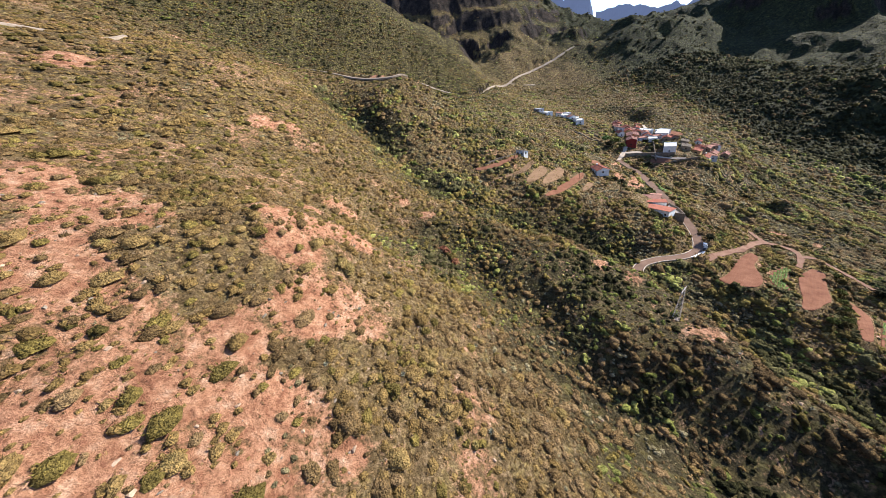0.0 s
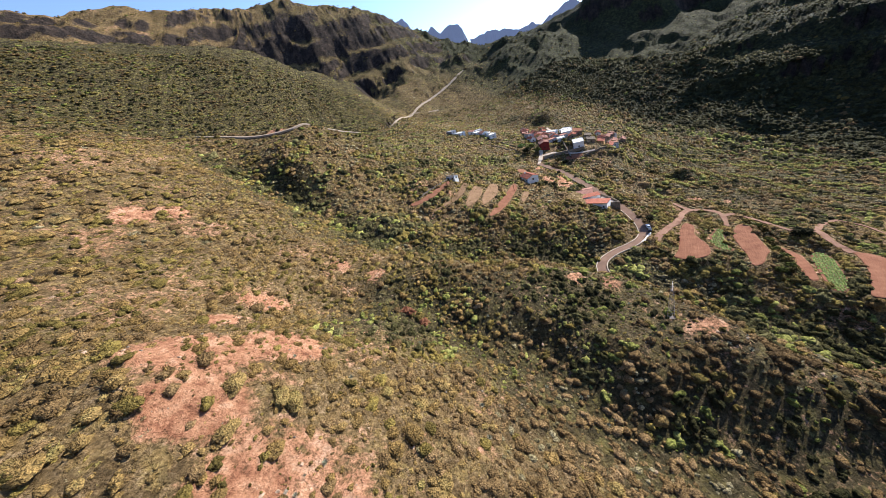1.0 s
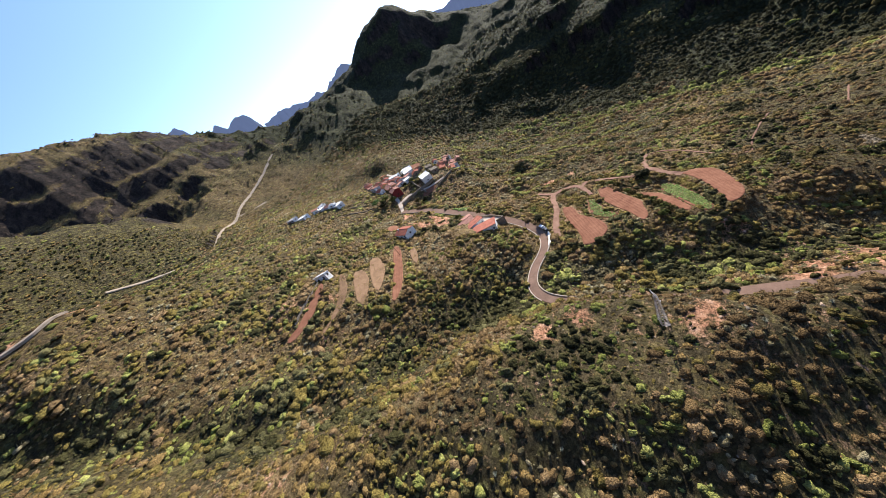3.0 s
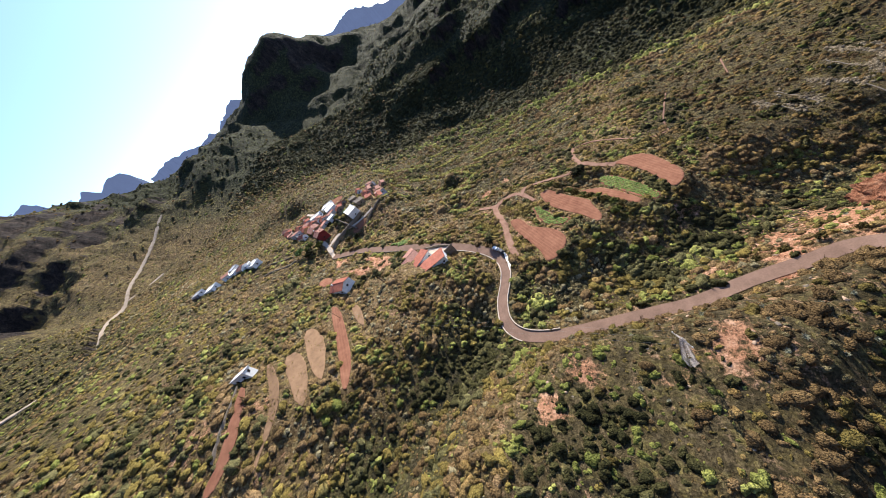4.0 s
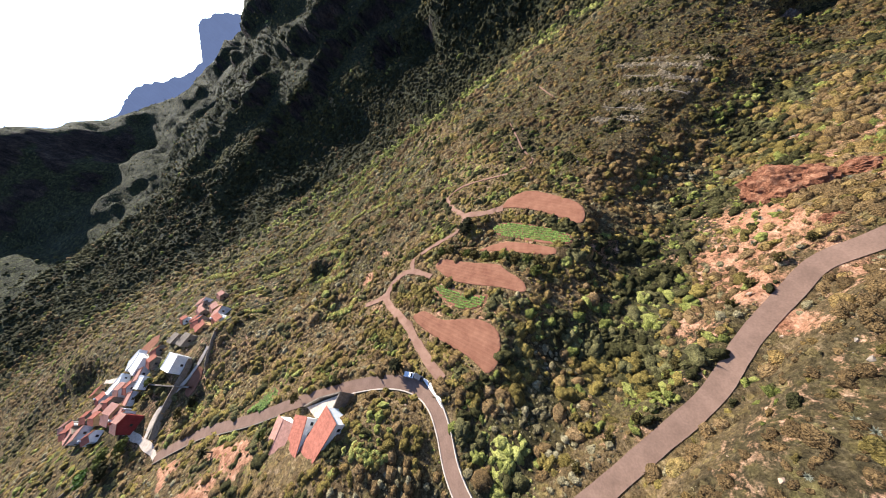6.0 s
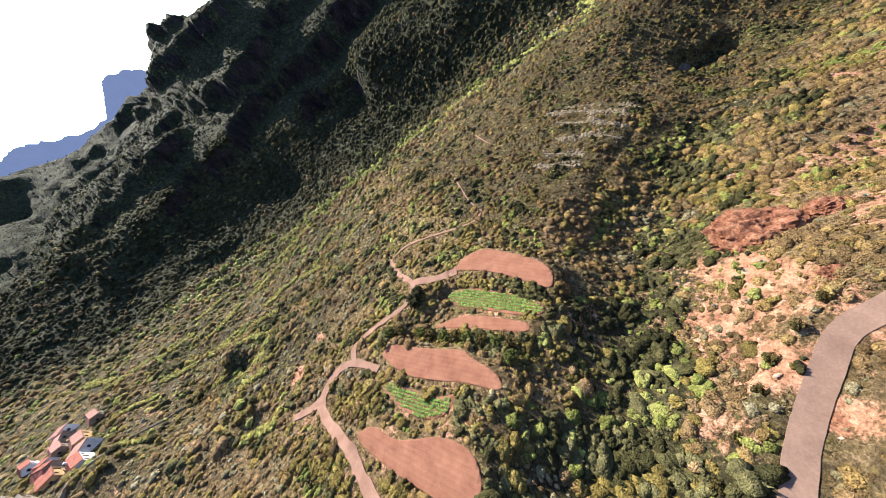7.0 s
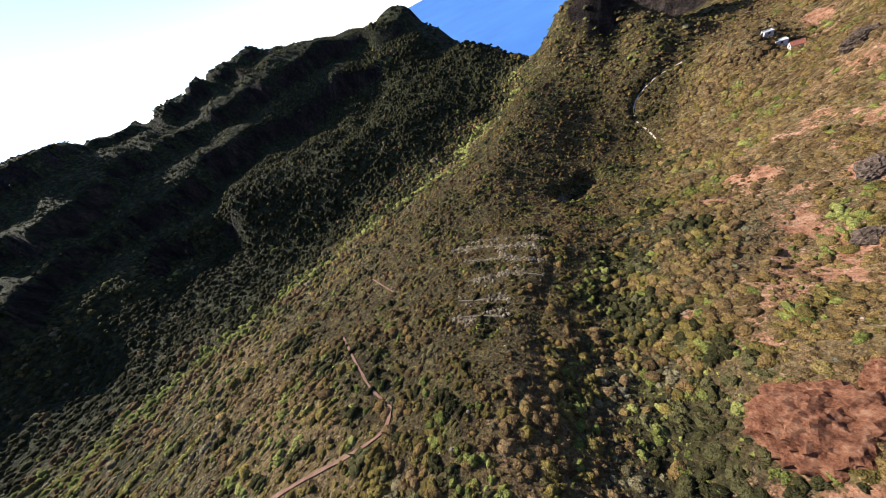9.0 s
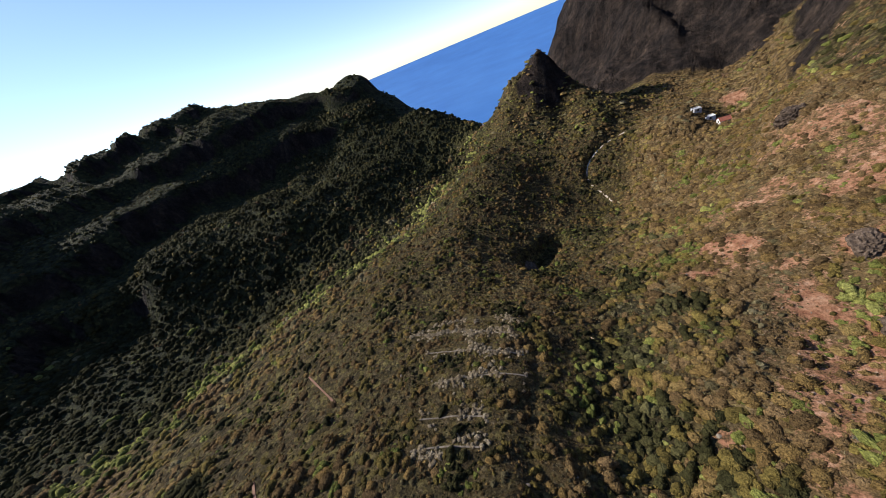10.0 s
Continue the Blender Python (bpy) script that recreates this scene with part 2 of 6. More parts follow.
CABLE = plain("weathered_cable", (0.20, 0.19, 0.17), 0.7, 0.15, 2.0, metal=0.2)
RUBBER = plain("rubber", (0.02, 0.02, 0.02), 0.9, 0.1)
WHITE_PAINT = plain("white_car_paint", (0.8, 0.8, 0.8), 0.3, 0.03)
DARK_PAINT = plain("dark_car_paint", (0.03, 0.035, 0.05), 0.3, 0.05)
GLASS = plain("dark_glass", (0.02, 0.025, 0.03), 0.1, 0.05)
ROAD_PAINT = plain("road_paint", (0.78, 0.77, 0.74), 0.8, 0.1, 1.0)


# ---- lie of the land: crests, flanks and stream beds, in metres ----
CRESTS = {}
CRESTS["near_spur"] = [(-330, 20, 405), (-250, 60, 372), (-160, 95, 327), (-84, 109, 290), (-37, 136, 258), (0, 131, 239), (24, 140, 238), (57, 126, 228), (78, 112, 218), (88, 104, 213)]
CRESTS["near_spur_face"] = [(-44, 81, 274), (-30, 67, 255), (1, 80, 232), (12, 60, 223), (22, 54, 216)]
CRESTS["hollow_side"] = [(27, 110, 228.5), (50, 92, 221), (67, 98, 218)]
CRESTS["pylon_shoulder"] = [(55, 67, 214.5), (72, 68, 214), (79, 78, 214), (90, 78, 211), (91, 90, 211)]
CRESTS["pylon_foot"] = [(72, 62, 213), (86, 57, 211), (97, 57, 204)]
CRESTS["roadside_brow"] = [(89, 96, 210.5), (91, 85, 211), (92.5, 70, 210.5), (96, 57, 208.5), (100, 46, 205), (103, 37, 203), (103, 22, 200)]
CRESTS["west_flank"] = [(-350, -320, 430), (-160, -150, 318), (-60, -70, 246), (0, -20, 222), (50, 10, 208), (88, 16, 197)]
CRESTS["west_flank_low"] = [(-160, -420, 310), (-40, -250, 235), (40, -130, 200), (80, -70, 186), (104, -20, 184)]
CRESTS["red_bank"] = [(112, 12, 190), (125, 18, 186), (134, 4, 176), (140, -37, 155), (134, -52, 151), (127, -87, 160), (126, -139, 159), (126, -181, 165), (117, -191, 171)]
CRESTS["red_bank_foot"] = [(145, 14, 170), (150, 8, 160), (164, -22, 150), (165, -46, 152), (152, -101, 145), (157, -174, 133), (145, -242, 145)]
CRESTS["bowl_side"] = [(-140, 396, 339), (-91, 369, 329), (-9, 322, 312), (30, 292, 275), (79, 259, 245), (105, 228, 228), (116, 189, 219), (130, 160, 209)]
CRESTS["golden_crest"] = [(-330, 250, 420), (-197, 264, 358), (-121, 245, 338), (-91, 268, 317), (-64, 242, 297), (-41, 211, 274), (-21, 194, 256), (-2, 182, 243), (14, 160, 240), (24, 140, 238)]
CRESTS["golden_face"] = [(-170, 150, 330), (-110, 180, 312), (-60, 170, 278), (-37, 140, 258)]
CRESTS["bowl_back"] = [(-32, 230, 265), (-12, 236, 261), (20, 220, 243), (69, 181, 223), (96, 158, 212)]
CRESTS["bowl_bank"] = [(-28, 271, 292), (-9, 250, 268), (2, 229, 260), (13, 206, 248), (29, 178, 230)]
CRESTS["dark_apron"] = [(659, 40, 187), (636, 66, 170), (540, -123, 168)]
CRESTS["village_side"] = [(86, 382, 265), (151, 358, 240), (176, 304, 223), (134, 227, 221)]
CRESTS["field_spur"] = [(130, 120, 194), (143, 107, 193), (153, 94, 189), (166, 66, 182), (185, 50, 173), (203, 27, 168), (217, 12, 157)]
CRESTS["field_crest"] = [(196, 148, 186), (209, 97, 180), (232, 55, 165), (261, 47, 162), (311, 26, 146), (348, 24, 139), (397, 35, 132)]
CRESTS["lower_spur"] = [(217, 12, 157), (219, -44, 149), (271, -46, 144), (296, -58, 145), (302, -120, 138), (305, -165, 141), (309, -212, 149), (325, -250, 151)]
CRESTS["small_peak"] = [(325, -250, 151), (333, -291, 159), (310, -314, 192), (290, -323, 200), (278, -326, 206), (268, -330, 198), (257, -333, 184), (242, -341, 157), (208, -326, 142)]
CRESTS["small_peak_back"] = [(283, -342, 172), (300, -372, 120), (330, -340, 120)]
CRESTS["small_peak_foot"] = [(226, -222, 117), (223, -247, 133), (203, -262, 137), (206, -297, 146)]
CRESTS["south_wall"] = [(150, -640, 520), (100, -700, 540)]
CRESTS["south_wall_edge"] = [(342, -591, 140), (324, -575, 170), (303, -570, 195), (276, -564, 207), (251, -558, 211), (218, -551, 220), (188, -542, 246), (163, -532, 274), (134, -520, 285), (107, -507, 278), (78, -492, 256), (53, -471, 236)]
CRESTS["south_wall_foot"] = [(220, -370, 134), (197, -372, 135), (164, -377, 136), (127, -379, 145), (91, -372, 157)]
CRESTS["south_wall_west"] = [(105, -295, 175), (60, -310, 270), (-60, -420, 420), (-200, -600, 600)]
CRESTS["south_wall_high"] = [(120, -800, 560), (-100, -1100, 620)]
CRESTS["spur_neck"] = [(295, -243, 147), (280, -274, 157), (263, -297, 164)]
CRESTS["valley_head"] = [(167, -255, 149), (139, -251, 143), (126, -293, 151)]
CRESTS["east_saddle"] = [(325, -250, 150), (374, -345, 145), (402, -252, 137), (430, -153, 150), (490, -116, 158), (561, -5, 174)]
CRESTS["east_gap"] = [(374, -345, 145), (430, -375, 160), (458, -350, 183)]
CRESTS["dark_crest"] = [(458, -344, 183), (498, -352, 168), (530, -365, 205), (585, -400, 240), (625, -430, 246), (665, -395, 247), (712, -330, 262), (755, -255, 281), (775, -218, 284), (790, -180, 293), (805, -110, 277), (822, -60, 268), (850, 10, 280), (878, 75, 306), (890, 127, 312), (884, 196, 314)]
CRESTS["dark_foot"] = [(568, 60, 136), (600, 155, 172), (601, 184, 190), (645, 220, 202), (690, 150, 195), (700, 60, 200), (665, -50, 190), (640, -160, 170), (560, -230, 160), (491, -231, 153)]
CRESTS["dark_step"] = [(645, 220, 202), (760, 20, 243), (700, -134, 225), (640, -250, 215)]
CRESTS["east_terraces"] = [(300, 95, 156), (343, 97, 149), (425, 121, 134), (463, 108, 137), (519, 181, 140), (476, 249, 147)]
CRESTS["north_east_slope"] = [(259, 228, 176), (305, 238, 170), (333, 253, 170), (428, 365, 186), (446, 240, 158)]
CRESTS["crag_foot"] = [(428, 365, 186), (544, 589, 268), (578, 523, 246), (601, 394, 232), (682, 376, 256), (750, 330, 250)]
CRESTS["crag"] = [(391, 802, 360), (465, 806, 358), (551, 809, 362), (619, 821, 366), (689, 828, 372), (754, 823, 375), (800, 804, 411), (826, 791, 430), (870, 755, 448), (890, 730, 445), (908, 707, 424), (919, 682, 399), (933, 652, 363), (917, 640, 321), (899, 632, 291), (885, 578, 276), (850, 445, 262), (860, 400, 255)]
CRESTS["crag_wall"] = [(715, 777, 311), (749, 727, 316), (784, 671, 309), (818, 616, 290)]
CRESTS["crag_apron"] = [(585, 640, 270), (635, 590, 262), (680, 530, 252)]
CRESTS["wall_behind"] = [(846, 213, 285), (829, 320, 243), (829, 389, 246), (824, 465, 250), (841, 536, 265), (864, 590, 285)]
CRESTS["village_terrace"] = [(216, 192, 194), (198, 197, 195), (196, 222, 201), (238, 293, 218), (300, 400, 222), (348, 597, 245)]
CRESTS["pass"] = [(169, 640, 274), (240, 690, 282), (332, 719, 295), (360, 760, 325), (440, 840, 322), (600, 860, 310), (700, 830, 340)]
CRESTS["pass_slope"] = [(110, 500, 268), (169, 640, 274), (181, 730, 328), (260, 850, 370)]
CRESTS["mid_hill"] = [(-330, 640, 520), (-205, 690, 500), (-110, 690, 482), (-53, 679, 460), (-25, 685, 443), (43, 690, 398), (93, 694, 358), (132, 691, 310)]
CRESTS["mid_hill_back"] = [(-150, 800, 440), (-60, 790, 395), (40, 790, 345), (110, 780, 305)]
CRESTS["mid_hill_foot"] = [(-139, 420, 330), (-60, 480, 318), (30, 520, 290), (90, 560, 274)]
CRESTS["north_hill"] = [(-497, 1040, 700), (-335, 1100, 690), (-120, 1150, 640), (28, 1165, 656), (118, 1160, 640), (244, 1150, 592), (290, 1130, 556), (383, 1085, 470), (448, 1030, 405), (510, 960, 350)]
CRESTS["north_hill_gully"] = [(-60, 900, 400), (20, 960, 450), (120, 900, 390), (230, 930, 420), (330, 880, 355)]
CRESTS["north_hill_ribs"] = [(239, 1009, 489), (280, 940, 420), (300, 880, 350)]
CRESTS["far_low"] = [(700, 1900, 250), (1100, 2200, 280), (1500, 1700, 250), (1500, 900, 160), (1900, 300, 160)]
MAIN_ROAD = [(112, -8, 192), (114, 8, 190.5), (116, 24, 189), (118, 34, 187.5), (116, 43, 187), (112, 57, 188.5), (106, 72, 191), (102.5, 89, 193.5), (99, 108, 195.5), (98, 119, 196.5), (100, 128, 197.5), (106, 134, 198),
             (116, 136, 198), (126, 135, 198), (134, 135.5, 198), (141, 139, 198), (147, 146, 199), (152, 157, 201), (156, 172, 204), (160, 190, 207), (163, 208, 210), (168, 226, 211), (173, 243, 211.5), (176, 262, 212), (178, 280, 213)]
CRESTS["main_road"] = MAIN_ROAD
CRESTS["village_street"] = [(178, 280, 213), (190, 292, 217), (204, 304, 220), (228, 318, 219), (254, 327, 217), (271, 381, 220), (298, 436, 216)]
CRESTS["village_upper"] = [(196, 267, 205), (216, 255, 207), (235, 247, 211), (240, 292, 214)]
CRESTS["village_lower"] = [(174, 302, 221), (191, 377, 238), (166, 436, 249)]
CRESTS["field_steps"] = [(144, 131, 196), (159, 123, 191), (161, 116, 190), (163, 98, 188), (176, 87, 182), (190, 78, 178), (200, 75, 177)]
CRESTS["track_side"] = [(173, 138, 191), (180, 125, 187), (188, 100, 179), (201, 135, 186), (210, 180, 186), (243, 101, 171), (271, 208, 180)]
CRESTS["strip_terraces"] = [(132, 236, 223), (109, 213, 223), (94, 220, 231), (82, 233, 236), (72, 237, 242), (52, 221, 244)]
CRESTS["strip_terraces_low"] = [(109, 201, 219.5), (90, 195, 225), (71, 190, 229), (55, 190, 232)]
CRESTS["red_knoll"] = [(126, 20, 184), (134, 6, 178), (141, 12, 174), (147, 13, 165)]
STREAMS = {}
STREAMS["hollow_bed"] = [(-31, 130, 251), (-16, 129, 243), (2, 123, 234), (16, 109, 225), (33, 92, 217), (39, 74, 212), (46, 56, 204.5), (59, 43.5, 199), (78, 34, 196), (92, 28, 194)]
STREAMS["bowl_stream"] = [(-62, 280, 292), (-45, 256, 274), (-28, 232, 259), (-12, 210, 247), (2, 190, 238), (18, 174, 229), (38, 163, 220), (75, 148, 206), (104, 142, 193)]
STREAMS["field_ravine"] = [(128, 92, 181), (120, 74, 182), (128, 62, 178), (142, 57, 172), (152, 49, 170), (160, 30, 160), (173, 2, 147), (186, -40, 142), (190, -67, 141), (215, -80, 134), (240, -118, 118), (225, -160, 112), (210, -200, 106)]
STREAMS["east_stream"] = [(396, 240, 150), (425, 190, 140), (480, 120, 132), (525, 34, 132), (455, -60, 129), (383, -91, 130), (345, -150, 128), (345, -260, 130)]
STREAMS["east_bench"] = [(470, 249, 146), (508, 190, 142), (566, 238, 152)]
STREAMS["east_floor"] = [(627, 64, 140), (570, 20, 134), (525, 34, 132)]
STREAMS["south_drop"] = [(402, -420, 95), (455, -560, 40), (560, -800, -60)]
STREAMS["village_stream"] = [(260, 200, 172), (290, 150, 160), (330, 140, 150), (396, 160, 142)]
FAR_PEAKS = [(535, 1982, 671), (596, 1965, 688), (640, 1951, 687), (660, 1944, 663), (705, 1928, 586), (739, 1915, 597), (781, 1898, 600), (810, 1886, 576), (850, 1868, 580), (905, 1841, 582), (924, 1832, 540), (940, 1826, 470)]
SHOULDER = [(1101, 1083, 409), (1072, 1112, 421), (1026, 1156, 450), (988, 1164, 440), (914, 1187, 403), (827, 1190, 396)]
FAR_RIDGE = [(1333, 2745, 561), (1445, 2687, 577), (1581, 2609, 595), (1715, 2521, 543), (1817, 2447, 520), (1982, 2314, 495)]
BLUE_RIDGE = [(1109, 2130, 533), (1265, 2042, 533), (1400, 1950, 500), (1624, 1797, 460), (1992, 1375, 446), (2062, 1265, 430), (2143, 1116, 434), (2175, 1060, 415), (2240, 950, 355), (2300, 860, 335), (2340, 800, 355), (2355, 760, 378), (2390, 690, 420), (2420, 600, 405), (2440, 540, 340), (2460, 450, 285), (2480, 330, 230)]
RIM = [(-2500, 0, 700), (-2500, 2500, 800), (-800, 4200, 700), (1200, 4600, 300), (3200, 3400, 200), (4300, 1500, 100), (4500, 0, -80),
       (3000, -700, -80), (1500, -900, -80), (1000, -700, -40), (700, -1200, -90), (900, -2500, -90), (3000, -3000, -90), (0, -3500, -90), (-2000, -2500, 500), (-700, -700, 650), (-700, 300, 520), (1200, -100, 120), (1500, -400, 0), (1500, 900, 160), (1900, 300, 100), (1500, 1700, 250), (1100, 2200, 280), (2300, 900, 60)]


def resample(line, step):
    out = []
    for a, b in zip(line[:-1], line[1:]):
        a, b = np.array(a, float), np.array(b, float)
        n = max(1, int(np.hypot(*(b - a)[:2]) / step))
        out += [a + (b - a) * i / n for i in range(n)]
    return out + [np.array(line[-1], float)]


ANCHORS = np.array([p for line in (*CRESTS.values(), *STREAMS.values()) for p in resample(line, 14 if abs(line[0][0]) < 300 and abs(line[0][1]) < 300 else 45)] + [np.array(p, float) for p in RIM])
_keep = []
for _i, _p in enumerate(ANCHORS):
    if all(np.hypot(*(ANCHORS[_j] - _p)[:2]) > 4 for _j in _keep):
        _keep.append(_i)
ANCHORS = ANCHORS[_keep]


def kernel(r):
    return -np.sqrt(r * r + 36.0)


def solve_land():
    n = len(ANCHORS)
    r = np.hypot(ANCHORS[:, None, 0] - ANCHORS[None, :, 0], ANCHORS[:, None, 1] - ANCHORS[None, :, 1])
    m = np.ones((n + 1, n + 1))
    m[:n, :n] = kernel(r) + np.eye(n) * 1.2
    m[n, n] = 0
    return np.linalg.solve(m, np.append(ANCHORS[:, 2], 0))


LAND = solve_land()


def land(x, y):
    """Height of the smooth ground, before roads, fields and small relief."""
    x, y = np.atleast_1d(np.asarray(x, float)), np.atleast_1d(np.asarray(y, float))
    out = np.empty(len(x))
    for s in range(0, len(x), 4000):
        r = np.hypot(x[s:s + 4000, None] - ANCHORS[None, :, 0], y[s:s + 4000, None] - ANCHORS[None, :, 1])
        out[s:s + 4000] = kernel(r) @ LAND[:-1] + LAND[-1]
    return out


# ---- shape of the ground ----
def hashed(ix, iy, seed):
    n = (ix.astype(np.int64) * 374761393 + iy.astype(np.int64) * 668265263 + seed * 974711) & 0xFFFFFFFF
    n = ((n ^ (n >> 13)) * 1274126177) & 0xFFFFFFFF
    return ((n ^ (n >> 16)) & 0xFFFF) / 65535.0


def value_noise(x, y, size, seed=0):
    x, y = x / size, y / size
    ix, iy = np.floor(x), np.floor(y)
    fx, fy = x - ix, y - iy
    fx, fy = fx * fx * (3 - 2 * fx), fy * fy * (3 - 2 * fy)
    a, b = hashed(ix, iy, seed), hashed(ix + 1, iy, seed)
    c, d = hashed(ix, iy + 1, seed), hashed(ix + 1, iy + 1, seed)
    return (a + (b - a) * fx) * (1 - fy) + (c + (d - c) * fx) * fy


def fractal(x, y, size, octaves=4, seed=0, gain=0.5):
    out, amp, total = 0, 1.0, 0.0
    for k in range(octaves):
        c, s = math.cos(k * 1.1), math.sin(k * 1.1)
        out = out + amp * value_noise(x * c - y * s, x * s + y * c, size / 2 ** k, seed + k)
        total, amp = total + amp, amp * gain
    return out / total


def ridged(x, y, size, octaves=4, seed=0):
    out, amp, total = 0, 1.0, 0.0
    for k in range(octaves):
        out = out + amp * (1 - np.abs(2 * value_noise(x, y, size / 2 ** k, seed + k) - 1))
        total, amp = total + amp, amp * 0.5
    return out / total


def smooth(a, b, v):
    t = np.clip((v - a) / (b - a), 0, 1)
    return t * t * (3 - 2 * t)


def curve_points(line, step=1.0):
    """A rounded line through the corners given, with a point about every step metres."""
    p = np.array(line, float)
    p = np.vstack([2 * p[0] - p[1], p, 2 * p[-1] - p[-2]])
    out = []
    for i in range(1, len(p) - 2):
        n = max(2, int(np.linalg.norm(p[i + 1] - p[i]) / step))
        for k in range(n):
            t = k / n
            out.append(0.5 * (2 * p[i] + (p[i + 1] - p[i - 1]) * t + (2 * p[i - 1] - 5 * p[i] + 4 * p[i + 1] - p[i + 2]) * t * t
                              + (3 * p[i] - p[i - 1] - 3 * p[i + 1] + p[i + 2]) * t ** 3))
    return np.array(out + [p[-2]])


def line_distance(x, y, line):
    """Distance to a line, and where along it the nearest point lies."""
    pts = np.asarray(line, float)
    best, where = np.full(len(x), 1e9), np.zeros(len(x))
    for s in range(0, len(x), 4000):
        d = np.hypot(x[s:s + 4000, None] - pts[None, :, 0], y[s:s + 4000, None] - pts[None, :, 1])
        where[s:s + 4000], best[s:s + 4000] = d.argmin(1), d.min(1)
    return best, where.astype(int)


def inside(x, y, poly):
    hit = np.zeros(len(x), bool)
    for (ax, ay), (bx, by) in zip(poly, poly[1:] + poly[:1]):
        cross = (ay > y) != (by > y)
        hit ^= cross & (x < (bx - ax) * (y - ay) / ((by - ay) if by != ay else 1e-9) + ax)
    return hit


def outline_distance(x, y, poly):
    best = np.full(len(x), 1e9)
    for (ax, ay), (bx, by) in zip(poly, poly[1:] + poly[:1]):
        t = np.clip(((x - ax) * (bx - ax) + (y - ay) * (by - ay)) / ((bx - ax) ** 2 + (by - ay) ** 2), 0, 1)
        best = np.minimum(best, np.hypot(x - ax - t * (bx - ax), y - ay - t * (by - ay)))
    return best


def rounded(poly, n=3):
    p = np.array(poly, float)
    for _ in range(n - 1):
        q = np.roll(p, -1, axis=0)
        p = np.stack([p * 0.75 + q * 0.25, p * 0.25 + q * 0.75], 1).reshape(-1, 2)
    return [tuple(v) for v in p]


ROAD = curve_points(MAIN_ROAD, 1.0)
ROAD_HALF = 2.15
TRACKS = {}
TRACKS["field_track"] = ([(140, 130.5), (148.3, 133.8), (161, 137.8), (170.3, 140.5), (186, 148), (195, 149.5), (200.3, 141.2), (198.3, 133), (188.7, 125.2)], 1.5)
TRACKS["orchard_track"] = ([(195, 149.5), (195, 155), (197, 162)], 1.5)
TRACKS["upper_track"] = ([(198.3, 133), (206, 131), (207, 121.4), (205.5, 106.7), (208.5, 100.7), (214, 98.5), (227.3, 102), (243, 102.5)], 1.05)
TRACKS["top_field_track"] = ([(214, 98.5), (207, 90), (203, 81)], 1.8)
TRACKS["hill_path"] = ([(243, 102.5), (245.1, 92.7), (239.6, 81.8), (230.1, 67.5), (226, 57.6), (230, 51.7)], 0.65)
TRACKS["ridge_path"] = ([(230, 51.7), (243, 51), (257, 47.5), (284, 41)], 0.45)
TRACKS["far_path"] = ([(278.8, 9.8), (310.8, 4)], 0.4)
TRACKS["pass_road"] = ([(2, 527), (38, 529), (80, 534), (112, 572), (152, 632), (178, 657), (201, 679), (236, 706), (282, 731), (354, 764)], 1.6)
TRACKS["crest_road"] = ([(-228, 200), (-214, 221), (-205, 234), (-199, 262), (-205, 290)], 1.5)
TRACKS["pass_spur"] = ([(178, 657), (205, 655), (232, 660)], 1.6)
TRACKS["upper_road"] = ([(-150, 380), (-100, 350), (-71, 333), (-50, 322), (-23, 316), (-6, 326)], 0.85)
TRACKS["village_lane"] = ([(178, 280), (189, 290), (203, 306), (228, 322), (250, 345), (268, 380)], 1.6)
TRACKS["village_steps"] = ([(189, 290), (205, 287), (216, 270), (226, 258)], 1.0)
TRACKS["stream_bed"] = ([(200, -266), (212, -257), (221, -246), (227, -233), (224, -221), (213, -211), (206, -203)], 0.55)
TRACK_LINES = {k: curve_points([(*p, 0) for p in v[0]], 1.5)[:, :2] for k, v in TRACKS.items()}
FIELDS = {}
FIELDS["lower_field"] = ("red", [(172.7, 137.3), (171.1, 131.5), (166.9, 128.6), (161.9, 125.7), (157.5, 118.9), (154.4, 113.7), (150, 109.5), (145.2, 107.3), (141.3, 108.1), (137.8, 110.2), (135.1, 113.1), (134.5, 116.8), (137.5, 118.2), (142.5, 120), (149.3, 124.9), (159, 131.4), (168.5, 136.6)])
FIELDS["middle_field"] = ("red", [(191.8, 121.5), (192.7, 116.5), (184.6, 110.1), (177.1, 103.4), (169.1, 95.3), (165.4, 95.1), (157.2, 91.7), (153, 92.5), (153.2, 94.7), (160.5, 99.8), (169.1, 108.9), (178, 116.6), (186.6, 120)])
FIELDS["bean_field"] = ("sparse", [(181.1, 125.7), (180, 121.5), (175.4, 118.4), (168.2, 114.1), (162.9, 108.8), (160.8, 104.7), (159.1, 107.1), (158.3, 110.2), (160.5, 115.4), (165.9, 120.1), (173, 123.4)])
FIELDS["narrow_field"] = ("red", [(189, 101.6), (183.6, 91), (176, 84.3), (166.7, 78.1), (162.6, 75.5), (160.4, 77.4), (166.7, 83), (176, 89.9), (185.8, 99)])
FIELDS["potato_field"] = ("green", [(197, 91.6), (197.5, 88.1), (191.7, 81.4), (179.5, 74.3), (169.5, 68.8), (164.4, 68.4), (162.8, 70.3), (167.5, 75.1), (178.7, 82.5), (190.7, 90.2)])
FIELDS["top_field"] = ("red", [(204, 82.3), (205.9, 75.1), (201.1, 66.4), (187.9, 61), (178.3, 57.5), (172.1, 57.7), (167.7, 61.2), (168.7, 63.7), (176.7, 66), (189.3, 71.4), (199.7, 77.8)])
